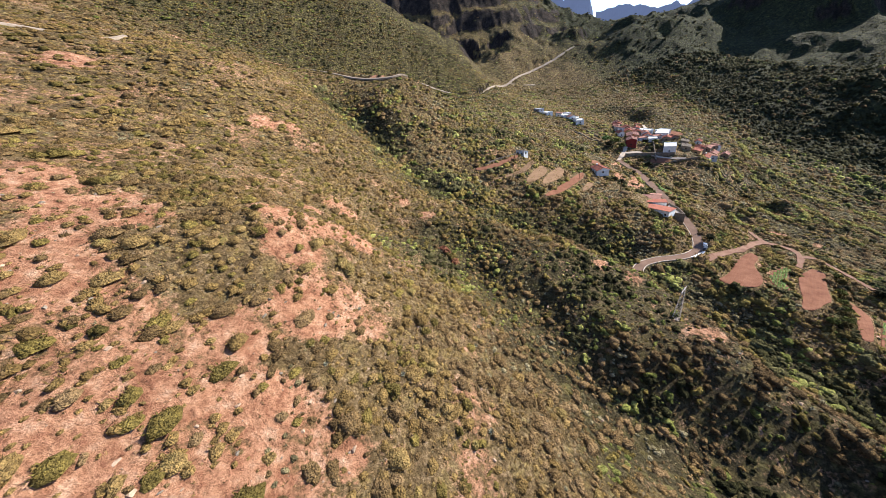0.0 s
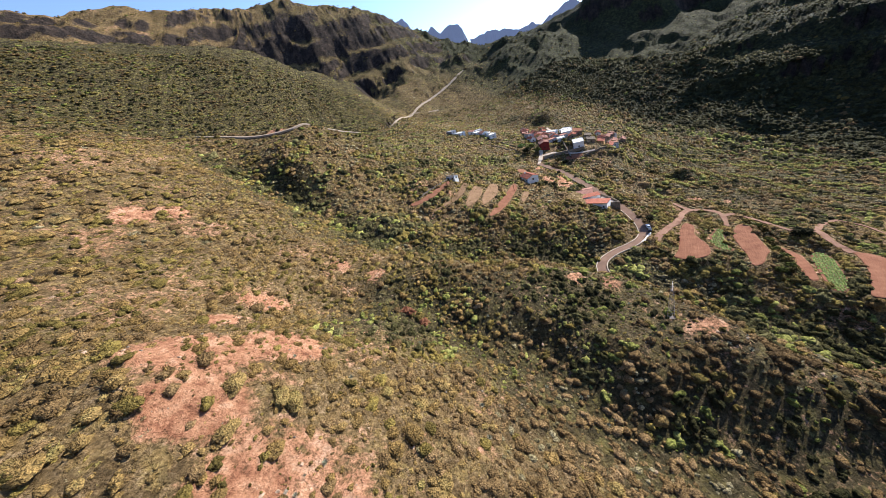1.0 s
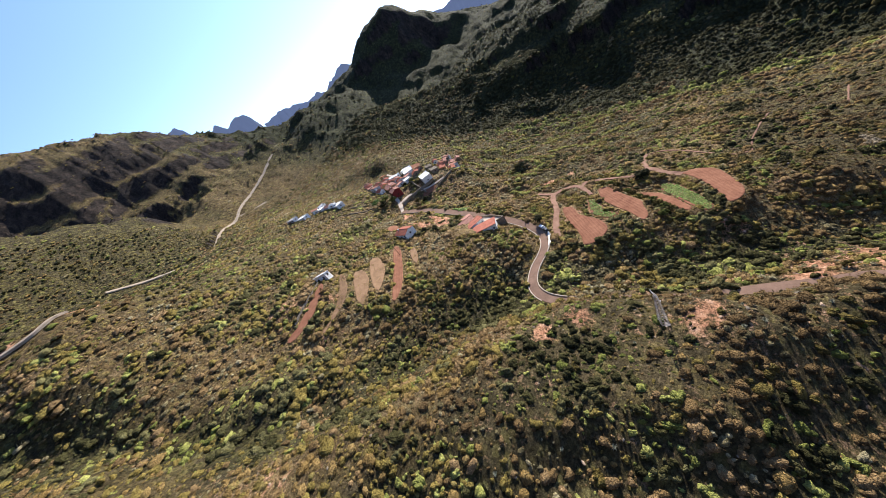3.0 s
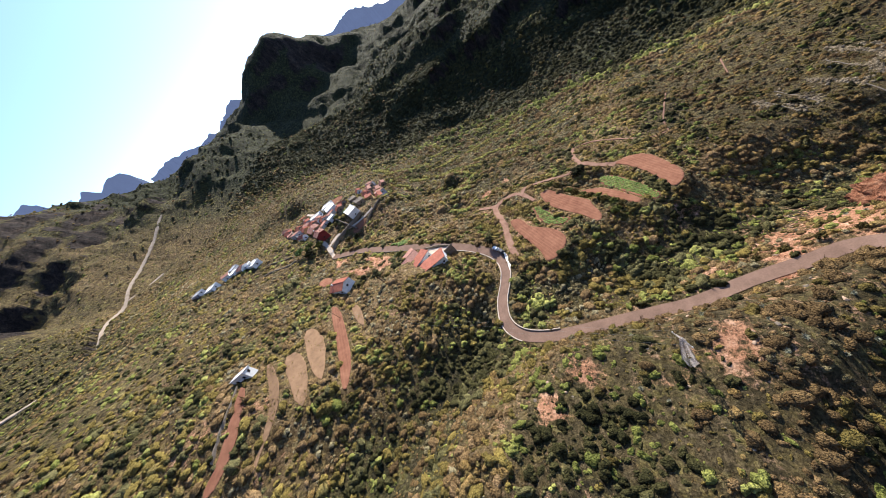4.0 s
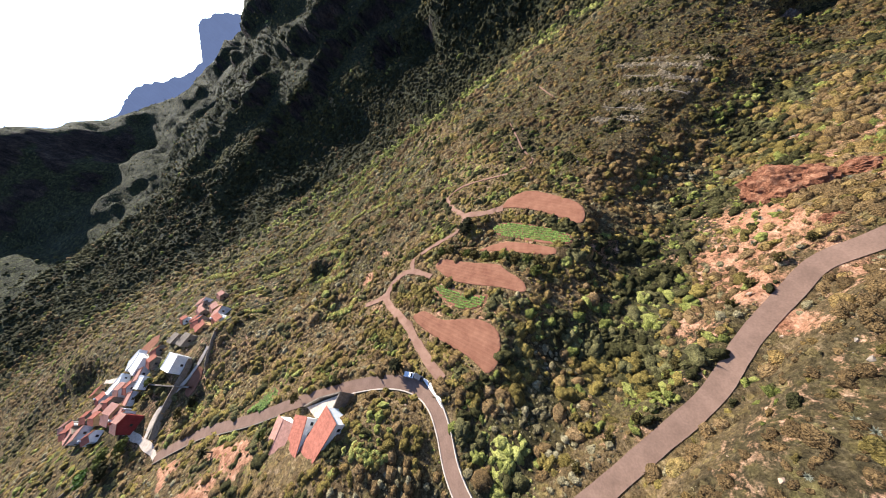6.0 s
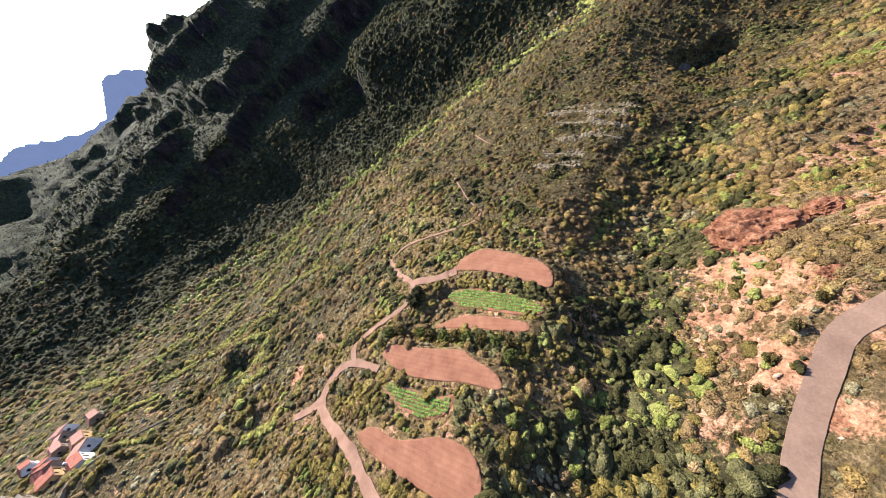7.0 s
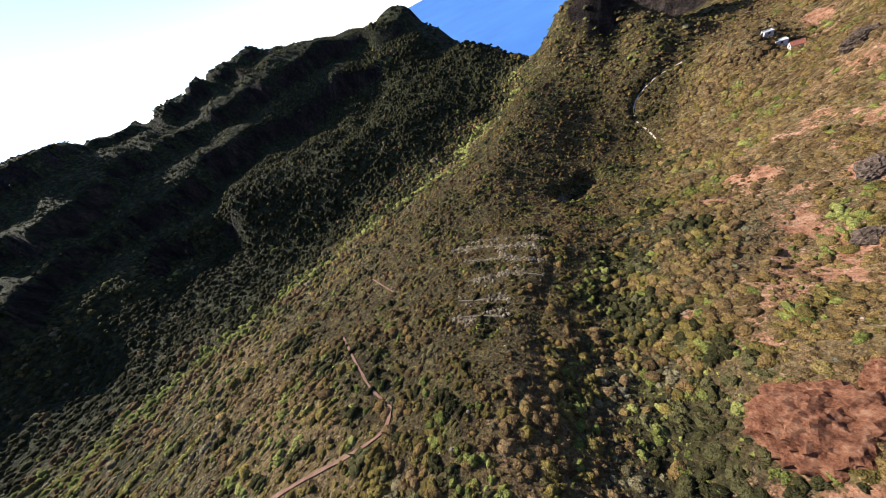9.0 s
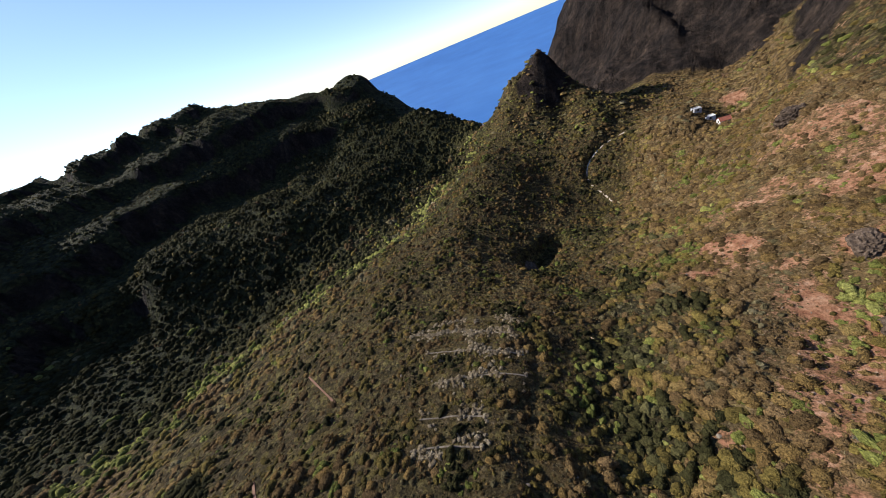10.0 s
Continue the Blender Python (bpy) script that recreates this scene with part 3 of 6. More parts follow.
FIELDS["strip_one"] = ("red", [(69.1, 237.3), (68.2, 231.1), (53.4, 220.7), (41.9, 216.8), (33.9, 217.5), (32.6, 222.5), (42.2, 223.3), (55.4, 229.8)])
FIELDS["strip_two"] = ("pale", [(79.8, 237.4), (81.8, 233.3), (69.4, 213), (55.5, 207.5), (48.4, 207.9), (42.1, 205.7), (42.5, 208.9), (53.2, 210.9), (66.6, 219.2)])
FIELDS["strip_three"] = ("pale", [(83.3, 229.2), (88.8, 223.7), (79.8, 208.9), (64.2, 198.1), (64.7, 203.4), (69.6, 210.7)])
FIELDS["strip_four"] = ("pale", [(99.6, 231.7), (102.7, 226.3), (94.4, 211.6), (74.7, 196.2), (75.3, 201.9), (85.4, 216)])
FIELDS["strip_five"] = ("red", [(116.7, 228.5), (116, 220.6), (100.3, 204.8), (84.3, 190.4), (72.1, 184.6), (71.7, 187.5), (87.8, 200.7)])
FIELDS["strip_six"] = ("pale", [(117.5, 215.2), (116.6, 207.4), (101.7, 194.5), (104.8, 202.4)])
FIELDS["village_plot"] = ("red", [(203, 272), (214, 262), (219, 266), (208, 276)])
FIELDS["village_terrace_plot"] = ("red", [(262, 318), (276, 322), (270, 345), (256, 340)])
FIELDS["orchard_plot"] = ("red", [(141, 244), (147, 257), (140, 259), (134, 246)])
FIELDS["roadside_plot"] = ("sparse", [(163, 202), (170, 199), (176, 206), (169, 214), (165, 212)])
for _k in ("strip_one", "strip_two", "strip_three", "strip_four", "strip_five", "strip_six"):
    _p = np.array(FIELDS[_k][1])
    _a = np.linalg.svd(_p - _p.mean(0))[2]
    _q = (_p - _p.mean(0)) @ _a.T * np.array([1.0, 0.95])
    FIELDS[_k] = (FIELDS[_k][0], [tuple(v) for v in _q @ _a + _p.mean(0)])
FIELD_ENDS = {"lower_field": (194, 191), "middle_field": (190, 186), "bean_field": (189.5, 187), "narrow_field": (185.5, 180), "potato_field": (182, 176.5), "top_field": (181.5, 177)}
FIELD_PLANES = {}
for _k, (_kind, _poly) in FIELDS.items():
    _p = np.array(_poly)
    _zz = land(_p[:, 0], _p[:, 1])
    _m = np.stack([_p[:, 0], _p[:, 1], np.ones(len(_p))], 1)
    if _k in FIELD_ENDS:
        _u = np.linalg.svd(_p - _p.mean(0))[2][0]
        _u = _u * np.sign(_u[0])
        _s = (_p - _p.mean(0)) @ _u
        _zz = FIELD_ENDS[_k][0] + (FIELD_ENDS[_k][1] - FIELD_ENDS[_k][0]) * (_s - _s.min()) / (_s.max() - _s.min())
    FIELD_PLANES[_k] = np.linalg.lstsq(_m, _zz, rcond=None)[0]


PIT_LINE = curve_points([(241, -114, 0), (240, -126, 0), (236, -142, 0)], 3.0)
TRENCH_LINE = curve_points([(240, -108, 0), (236, -68, 0), (226, -54, 0), (217, -43, 0), (212, -29, 0), (207, -6, 0), (200, 12, 0)], 2.0)


def ground_height(x, y):
    """The ground with its road, field terraces and small relief."""
    x, y = np.atleast_1d(np.asarray(x, float)), np.atleast_1d(np.asarray(y, float))
    z = land(x, y)
    calm = np.ones(len(x))
    near = (x > 60) & (x < 220) & (y > -40) & (y < 310)
    d = np.full(len(x), 99.0)
    if near.any():
        dd, k = line_distance(x[near], y[near], ROAD)
        d[near] = dd
        w = 1 - smooth(ROAD_HALF + 2.2, 8.5, dd)
        z[near] = z[near] * (1 - w) + ROAD[k, 2] * w
        calm[near] *= smooth(5.0, 11.0, dd)
    for name, line in TRACK_LINES.items():
        half = TRACKS[name][1]
        lo, hi = line.min(0) - 9, line.max(0) + 9
        s = (x > lo[0]) & (x < hi[0]) & (y > lo[1]) & (y < hi[1])
        if s.any():
            calm[s] *= smooth(half, half + 5, line_distance(x[s], y[s], line)[0])
    for name, (kind, poly) in FIELDS.items():
        p = np.array(poly)
        lo, hi = p.min(0) - 6, p.max(0) + 6
        s = (x > lo[0]) & (x < hi[0]) & (y > lo[1]) & (y < hi[1])
        if s.any():
            inn, dist = inside(x[s], y[s], poly), outline_distance(x[s], y[s], poly)
            w = np.where(inn, 1.0, 1 - smooth(0.8, 3.2, dist)) * smooth(3.0, 7.0, d[s])
            a, b, c = FIELD_PLANES[name]
            z[s] = z[s] * (1 - w) + (a * x[s] + b * y[s] + c) * w
            calm[s] *= 1 - w
    r = np.hypot(x - 150, y - 110)
    far = smooth(230, 480, r)
    z = z + calm * (1 - far) * ((fractal(x, y, 17, 3, 3) - 0.5) * 3.2 + (fractal(x, y, 4.6, 2, 8) - 0.5) * 1.8)
    crags = smooth(330, 560, x) * smooth(-420, -300, y - 0.1 * x) + smooth(-330, -230, -np.abs(y + 500)) * smooth(60, 160, 320 - np.abs(x - 150))
    hills = smooth(640, 800, y) * smooth(620, 500, x)
    lumpy = (1 - 0.6 * smooth(280, 420, y) * smooth(460, 380, x) * smooth(90, 170, x) * (1 - hills)) * calm
    z = z + far * ((ridged(x, y, 130, 4, 21) - 0.6) * (24 + 16 * np.clip(crags, 0, 1) + 34 * hills) + (ridged(x, y, 42, 3, 27) - 0.6) * (4 + 9 * np.clip(crags, 0, 1) + 9 * hills)) * lumpy
    wall = smooth(-370, -430, y) * smooth(420, 320, x)
    z = z + wall * ((ridged(x + 0.5 * y, y, 75, 4, 35) - 0.6) * 60)
    ledge = np.clip(smooth(590, 660, x) + wall + 0.8 * hills, 0, 1) * far
    z = z + ledge * 0.42 * 9.0 * np.sin((z + 60 * fractal(x, y, 110, 4, 37)) / 9.0)
    d = line_distance(x, y, PIT_LINE)[0]
    z = z - 7 * smooth(12, 4, d + 5 * (fractal(x, y, 12, 2, 58) - 0.5))
    d = line_distance(x, y, TRENCH_LINE)[0]
    z = z - 1.1 * smooth(3.2, 0.8, d)
    brow = past_spur(x, y)
    z = z - 6 * smooth(0, 24, brow) * smooth(120, 70, brow) * smooth(-300, -250, y) * smooth(320, 260, y)
    bench = smooth(565, 640, x + 0.12 * np.abs(y - 50)) * smooth(440, 330, y) * smooth(-470, -410, y)
    tall = (z + 46 * fractal(x, y, 90, 4, 39)) / 44.0
    part_of = tall - np.floor(tall)
    z = z + bench * 44.0 * (np.where(part_of < 0.78, part_of * 0.36 / 0.78, 0.36 + (part_of - 0.78) * 0.64 / 0.22) - part_of + 0.21)
    return z


def past_spur(x, y):
    """Metres east of the brow where the dry lower spur ends above the wooded valley."""
    return x - np.interp(y, [-280, -200, -110, -60, -15, 50, 150, 250, 330], [338, 340, 352, 370, 384, 396, 408, 402, 366])


def golden_edge(x):
    """The line, northing by easting, where the golden spur ends and the darker bowl begins."""
    return np.interp(x, [-330, -200, -90, -68, -46, -30, -13, 5, 14, 24, 57, 78, 92, 104], [360, 330, 300, 275, 240, 222, 200, 172, 160, 142, 129, 115, 103, 60])


def steepness(x, y, e=3.0):
    gx = (ground_height(x + e, y) - ground_height(x - e, y)) / (2 * e)
    gy = (ground_height(x, y + e) - ground_height(x, y - e)) / (2 * e)
    return np.hypot(gx, gy)


# open red ground: easting, northing, reach
BARE_SPOTS = [(-93, 80, 13), (-76, 74, 12), (-76, 54, 12), (-56, 28, 13), (-52, 36, 8), (-43, 47, 7), (-37, 40, 7), (-33, 60, 8), (-40, 77, 7), (-36, 27, 7), (-44, 24, 9), (-23, 34, 5), (-42, 126, 7), (-31, 97, 8), (-44, 90, 10), (-47, 112, 6),
              (-5, 142, 4.5), (-17, 154, 4), (-85, 182, 8), (-4, 332, 9), (-32, 322, 8), (-72, 189, 7), (-165, 188, 12), (83, 70, 8), (77, 100, 5), (67, 108, 5), (133, 45, 9), (123, 48, 8), (121, 64, 7), (111, 50, 5), (139, 26, 8), (144, 28, 7), (146, 18, 5),
              (153, -104, 9), (164, -86, 6), (140, -65, 8), (131, -58, 7), (164, -20, 4), (134, -280, 9), (128, -87, 7), (133, -46, 7), (218, 160, 5), (230, 150, 5)]


def cover(x, y, z):
    """How dark and green the cover, how bare and how rocky the ground is at each place, from 0 to 1."""
    # moist stream sides carry the dark green cover
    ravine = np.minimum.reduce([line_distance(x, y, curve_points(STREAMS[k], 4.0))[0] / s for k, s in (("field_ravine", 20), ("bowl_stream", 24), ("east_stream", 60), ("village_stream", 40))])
    dark_cover = np.clip(1.25 - ravine * 0.85 + (fractal(x, y, 26, 3, 40) - 0.5) * 1.2, 0, 1)
    # the terms below make other stretches darker and greener by place
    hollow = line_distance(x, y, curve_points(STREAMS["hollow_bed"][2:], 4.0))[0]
    dark_cover = np.maximum(dark_cover, np.clip(1.32 - hollow / 29 + (fractal(x, y, 20, 3, 43) - 0.5) * 1.1, 0, 0.9))
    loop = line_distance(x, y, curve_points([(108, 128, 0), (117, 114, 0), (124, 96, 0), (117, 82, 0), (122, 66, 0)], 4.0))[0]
    dark_cover = np.maximum(dark_cover, np.clip(1.2 - loop / 15 + (fractal(x, y, 14, 3, 44) - 0.5) * 0.9, 0, 0.95))
    dark_cover = np.maximum(dark_cover, 0.9 * smooth(-8, 20, past_spur(x, y)) * smooth(350, 280, y))
    dark_cover = np.maximum(dark_cover, 0.72 * smooth(80, 50, y) * smooth(185, 205, x))
    dark_cover = np.maximum(dark_cover, 0.78 * smooth(36, 62, x) * smooth(110, 103, x) * smooth(128, 112, y) * smooth(3, -6, y - golden_edge(x)))
    dark_cover = np.maximum(dark_cover, 0.85 * smooth(370, 450, y) * smooth(150, 90, x) * smooth(780, 700, y))
    dark_cover = np.maximum(dark_cover, 0.8 * smooth(205, 235, x) * smooth(95, 125, y) * smooth(420, 340, y) * smooth(0.2, 0.4, fractal(x, y, 34, 3, 45)))
    dark_cover = np.maximum(dark_cover, 0.55 * smooth(180, 330, y) * smooth(-120, 60, x) * fractal(x, y, 40, 3, 41) * 1.6)
    dark_cover = np.clip(np.maximum(dark_cover, 0.95 * smooth(450, 510, x + 0.25 * np.abs(y - 100))), 0, 1)
    bare = np.zeros(len(x))
    for bx, by, br in BARE_SPOTS:
        bare = np.maximum(bare, smooth(1.25, 0.45, np.hypot(x - bx, y - by) / br + 1.1 * (fractal(x, y, 9, 3, 50) - 0.5)))
    spur = smooth(4, -10, y - golden_edge(x)) * smooth(112, 90, x)
    bare = np.maximum(bare, (0.35 + 0.25 * smooth(30, -30, x) * smooth(110, 70, y)) * spur * smooth(0.5, 0.66, fractal(x, y, 16, 4, 51)))
    brow = smooth(58, 76, x) * smooth(108, 102, x) * smooth(2, -6, y - golden_edge(x))
    bare = np.maximum(bare, 0.45 * brow * smooth(0.42, 0.6, fractal(x, y, 10, 4, 56)))
    bank = smooth(104, 112, x) * smooth(95, 70, y) * smooth(166, 148, x - 0.1 * y) * smooth(-210, -150, y)
    bare = np.maximum(bare, 0.62 * bank * smooth(0.36, 0.56, fractal(x, y, 15, 4, 52)))
    bare = np.maximum(bare * (1 - 0.55 * dark_cover), smooth(0.66, 0.72, fractal(x, y, 22, 4, 51)) * (1 - dark_cover) * 0.4)
    settled = smooth(225, 250, y) * smooth(360, 330, y) * smooth(150, 175, x) * smooth(310, 280, x)
    bare = np.maximum(bare, 0.28 * settled * smooth(0.53, 0.6, fractal(x, y, 24, 4, 53)))
    plot = inside(x, y, [(170, 270), (164, 238), (157, 209), (145, 202), (140, 219), (151, 251)])
    bare = np.where(plot, np.maximum(bare, smooth(0.36, 0.5, fractal(x, y, 8, 3, 54)) * 0.85), bare)
    return dark_cover, np.clip(bare, 0, 1)


# ---- mesh helpers ----
def mesh_arrays(name, verts, faces, mats, attrs=None, face_mats=None, smooth_faces=False):
    """A mesh from arrays: faces all of one size."""
    me = bpy.data.meshes.new(name)
    verts, faces = np.asarray(verts, np.float32), np.asarray(faces, np.int32)
    n, k = faces.shape
    me.vertices.add(len(verts))
    me.vertices.foreach_set("co", verts.ravel())
    me.loops.add(n * k)
    me.loops.foreach_set("vertex_index", faces.ravel())
    me.polygons.add(n)
    me.polygons.foreach_set("loop_start", np.arange(0, n * k, k, dtype=np.int32))
    for m in mats:
        me.materials.append(m)
    if face_mats is not None:
        me.polygons.foreach_set("material_index", np.asarray(face_mats, np.int32))
    me.polygons.foreach_set("use_smooth", np.full(n, smooth_faces, bool))
    for key, val in (attrs or {}).items():
        me.attributes.new(key, "FLOAT", "POINT").data.foreach_set("value", np.asarray(val, np.float32))
    me.update(calc_edges=True)
    me.validate()
    return me


def part(name, bm, mat, parent, label=""):
    me = bpy.data.meshes.new(name)
    bm.to_mesh(me)
    bm.free()
    me.materials.append(mat)
    ob = new(name, me)
    ob.parent = parent
    if label:
        tagged(ob, label)
    return ob


def empty(name, m, label, category, group="", kind=""):
    ob = new(name)
    ob.matrix_world = m
    return tagged(ob, label, category, group, kind)


def box(bm, x0, x1, y0, y1, z0, z1, m=None):
    v = [bm.verts.new(p) for p in ((x0, y0, z0), (x1, y0, z0), (x1, y1, z0), (x0, y1, z0), (x0, y0, z1), (x1, y0, z1), (x1, y1, z1), (x0, y1, z1))]
    for f in ((0, 3, 2, 1), (4, 5, 6, 7), (0, 1, 5, 4), (1, 2, 6, 5), (2, 3, 7, 6), (3, 0, 4, 7)):
        bm.faces.new([v[i] for i in f])
    if m is not None:
        bmesh.ops.transform(bm, matrix=m, verts=v)
    return v


def rod(bm, a, b, r0, r1=None, sides=6):
    a, b = Vector(a), Vector(b)
    r1 = r0 if r1 is None else r1
    q = (b - a).to_track_quat("Z", "Y")
    rings = []
    for c, r in ((a, r0), (b, r1)):
        rings.append([bm.verts.new(c + q @ Vector((math.cos(2 * math.pi * i / sides) * r, math.sin(2 * math.pi * i / sides) * r, 0))) for i in range(sides)])
    for i in range(sides):
        bm.faces.new((rings[0][i], rings[0][(i + 1) % sides], rings[1][(i + 1) % sides], rings[1][i]))
    bm.faces.new(rings[1])
    bm.faces.new(rings[0][::-1])


# ---- the ground sheet ----
def near_zone(x, y):
    """The spur, the fields and the red bank, which the way passes closest to."""
    return ((x > -112) & (x < 222) & (y > 18) & (y < 185) & (x > -75 - 0.6 * (130 - y))) | ((x > 104) & (x < 262) & (y > -105) & (y <= 18))


def mid_zone(x, y):
    return (((x > -125) & (x < 335) & (y > 28) & (y < 300)) | ((x > 84) & (x < 335) & (y > -255) & (y <= 28))) & ~near_zone(x, y)


def axis(lo, hi, step, end_lo, end_hi):
    """Grid lines, close together in the middle and wider apart farther off."""
    core = list(np.arange(lo, hi + 0.1, step))
    for sign, end in ((-1, end_lo), (1, end_hi)):
        a, s = (core[0] if sign < 0 else core[-1]), step
        while a * sign < end * sign:
            s = min(s * 1.025, 9.0) if abs(a) < 950 else min(s * 1.06, 160)
            a += sign * s
            core.insert(0, a) if sign < 0 else core.append(a)
    return np.array(core)


def woodland(x, y):
    """Dark evergreen woodland on the far side of the eastern valley and below the crag, from 0 to 1."""
    return smooth(26, 66, past_spur(x, y) + 40 * (fractal(x, y, 70, 3, 61) - 0.5)) * smooth(-480, -380, y) * smooth(330, 480, x + 0.15 * np.abs(y))


def build_ground():
    gx, gy = axis(-70, 300, 2.3, -2600, 4700), axis(-110, 270, 2.3, -3400, 4700)
    xx, yy = np.meshgrid(gx, gy)
    x, y = xx.ravel(), yy.ravel()
    z = ground_height(x, y)
    nx, ny = len(gx), len(gy)
    zz = z.reshape(ny, nx)
    sx, sy = np.gradient(zz, gx, axis=1), np.gradient(zz, gy, axis=0)
    steep = np.hypot(sx, sy).ravel()
    dark_cover, bare = cover(x, y, z)
    r = np.hypot(x - 150, y - 110)
    rock = smooth(1.2, 1.75, steep + 0.4 * (fractal(x, y, 30, 3, 60) - 0.5) + 1.4 * smooth(-372, -392, y) * smooth(400, 330, x) + 0.7 * smooth(46, 20, np.hypot(x - 278, y + 330)) + 0.5 * smooth(760, 880, y) * smooth(520, 420, x)) * smooth(190, 320, r)
    scrub = np.where(near_zone(x, y), 0.6, np.where(mid_zone(x, y), 0.85, 1.0)) * (1 - 0.85 * bare) * (1 - 0.6 * rock)
    wood = woodland(x, y)
    scrub = scrub * (1 + 0.7 * wood)
    i, j = np.meshgrid(np.arange(nx - 1), np.arange(ny - 1))
    a = (j * nx + i).ravel()
    faces = np.stack([a, a + 1, a + nx + 1, a + nx], 1)
    fx, fy = (x[faces].mean(1)), (y[faces].mean(1))
    # far faces take the ridge material, with air haze in its colour and glow
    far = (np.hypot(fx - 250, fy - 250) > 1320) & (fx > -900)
    me = mesh_arrays("ground", np.stack([x, y, z], 1), faces, [SOIL, DISTANT_HAZE], {"dark_cover": dark_cover, "bare": bare, "rock": rock, "scrub": scrub, "wood": wood}, far.astype(int), True)
    tagged(new("ground", me), "steep volcanic hillsides of reddish soil and dark rock", "ground", kind="structure")
    n, rings = 96, ((0.0, -18), (1500, -18), (2600, 0), (3700, 80), (4850, 205))
    verts = [(math.cos(2 * math.pi * k / n) * rr + 200, math.sin(2 * math.pi * k / n) * rr, zz) for rr, zz in rings for k in range(n)]
    quads = [(q * n + k, q * n + (k + 1) % n, (q + 1) * n + (k + 1) % n, (q + 1) * n + k) for q in range(len(rings) - 1) for k in range(n)]
    tagged(new("water", mesh_arrays("water", verts, quads, [SEA], smooth_faces=True)), "calm hazy blue sea beyond the valley mouth", "sea", kind="structure")


build_ground()


def distant_range(crest, foot, reach, seed, label):
    """A mountain range far away: a jagged crest line with spurs running down to the foot on both sides."""
    line = curve_points(crest, 9.0)
    d = np.gradient(line[:, :2], axis=0)
    nrm = np.stack([-d[:, 1], d[:, 0]], 1) / np.linalg.norm(d, axis=1)[:, None]
    run = np.arange(len(line)) * 9.0
    rows = []
    for t in np.linspace(-1, 1, 25):
        x, y = line[:, 0] + nrm[:, 0] * t * reach, line[:, 1] + nrm[:, 1] * t * reach
        fall = abs(t) ** 0.6
        z = line[:, 2] + (foot - line[:, 2]) * fall
        z = z + (ridged(run + 40 * t, 0 * run + 300 * t, 210, 5, seed) - 0.6) * 95 * fall ** 0.5 * (1 - fall) ** 0.3 + (ridged(run, 0 * run + 31, 85, 4, seed + 9) - 0.62) * 62 * (1 - fall) ** 2
        rows.append(np.column_stack([x, y, z]))
    n, k = len(line), len(rows)
    i, j = np.meshgrid(np.arange(k - 1), np.arange(n - 1))
    a = (j * k + i).ravel()
    me = mesh_arrays("backdrop", np.stack(rows, 1).reshape(-1, 3), np.stack([a, a + k, a + k + 1, a + 1], 1), [DISTANT_HAZE], smooth_faces=False)
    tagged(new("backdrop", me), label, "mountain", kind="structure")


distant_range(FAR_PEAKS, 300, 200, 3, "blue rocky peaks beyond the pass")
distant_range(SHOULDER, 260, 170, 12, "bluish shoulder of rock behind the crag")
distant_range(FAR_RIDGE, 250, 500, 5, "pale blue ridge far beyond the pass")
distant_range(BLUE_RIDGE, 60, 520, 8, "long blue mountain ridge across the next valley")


# ---- road, tracks and fields ----
def ribbon(name, pts, half, lift, mat, label, category, edge=0.15, height=None, parent=None, name_kind="structure"):
    p = np.asarray(pts, float)
    d = np.gradient(p[:, :2], axis=0)
    nrm = np.stack([-d[:, 1], d[:, 0]], 1) / np.linalg.norm(d, axis=1)[:, None]
    wob = 1 + (0.12 if height is not None else 0.9) * (fractal(p[:, 0] * 3, p[:, 1] * 3, 10, 2, 77) - 0.5)
    rows, offs = [], (-1.0, -0.5, 0.0, 0.5, 1.0)
    for o in offs:
        q = p[:, :2] + nrm * (half * wob * o)[:, None]
        h = ground_height(q[:, 0], q[:, 1]) if height is None else height
        rows.append(np.column_stack([q, h + lift]))
    low = [r.copy() for r in (rows[0], rows[-1])]
    for r in low:
        r[:, 2] -= 1.2
    rows = [low[0], *rows, low[1]]
    n, k = len(p), len(rows)
    verts = np.stack(rows, 1).reshape(-1, 3)
    i, j = np.meshgrid(np.arange(k - 1), np.arange(n - 1))
    a = (j * k + i).ravel()
    me = mesh_arrays(name, verts, np.stack([a, a + k, a + k + 1, a + 1], 1), [mat], smooth_faces=False)
    return tagged(new(name, me), label, category, kind=name_kind)


ribbon("road", ROAD, ROAD_HALF, 0.16, ASPHALT, "worn greyish asphalt mountain road winding round the spur", "road", height=ROAD[:, 2])
for _k, (_pts, _half) in TRACKS.items():
    _name = "stream_bed" if _k == "stream_bed" else ("lane" if "village" in _k else ("road" if "road" in _k or "pass" in _k else ("path" if _half < 1.4 else "track")))
    _mat = PALE_STONE if _k in ("stream_bed", "village_lane", "village_steps") else (PALE_EARTH if "road" in _k or "pass" in _k else EARTH)
    ribbon(_name, TRACK_LINES[_k], _half, 1.6 if _k in ("pass_road", "pass_spur", "upper_road", "crest_road") else 0.3, _mat, {"track": "rutted bare reddish earth farm track", "path": "narrow trodden footpath through scrub", "road": "pale narrow road climbing towards the pass", "lane": "pale paved lane between village houses", "stream_bed": "pale gravel of a dry stream bed"}[_name], _name.replace("_", " "))


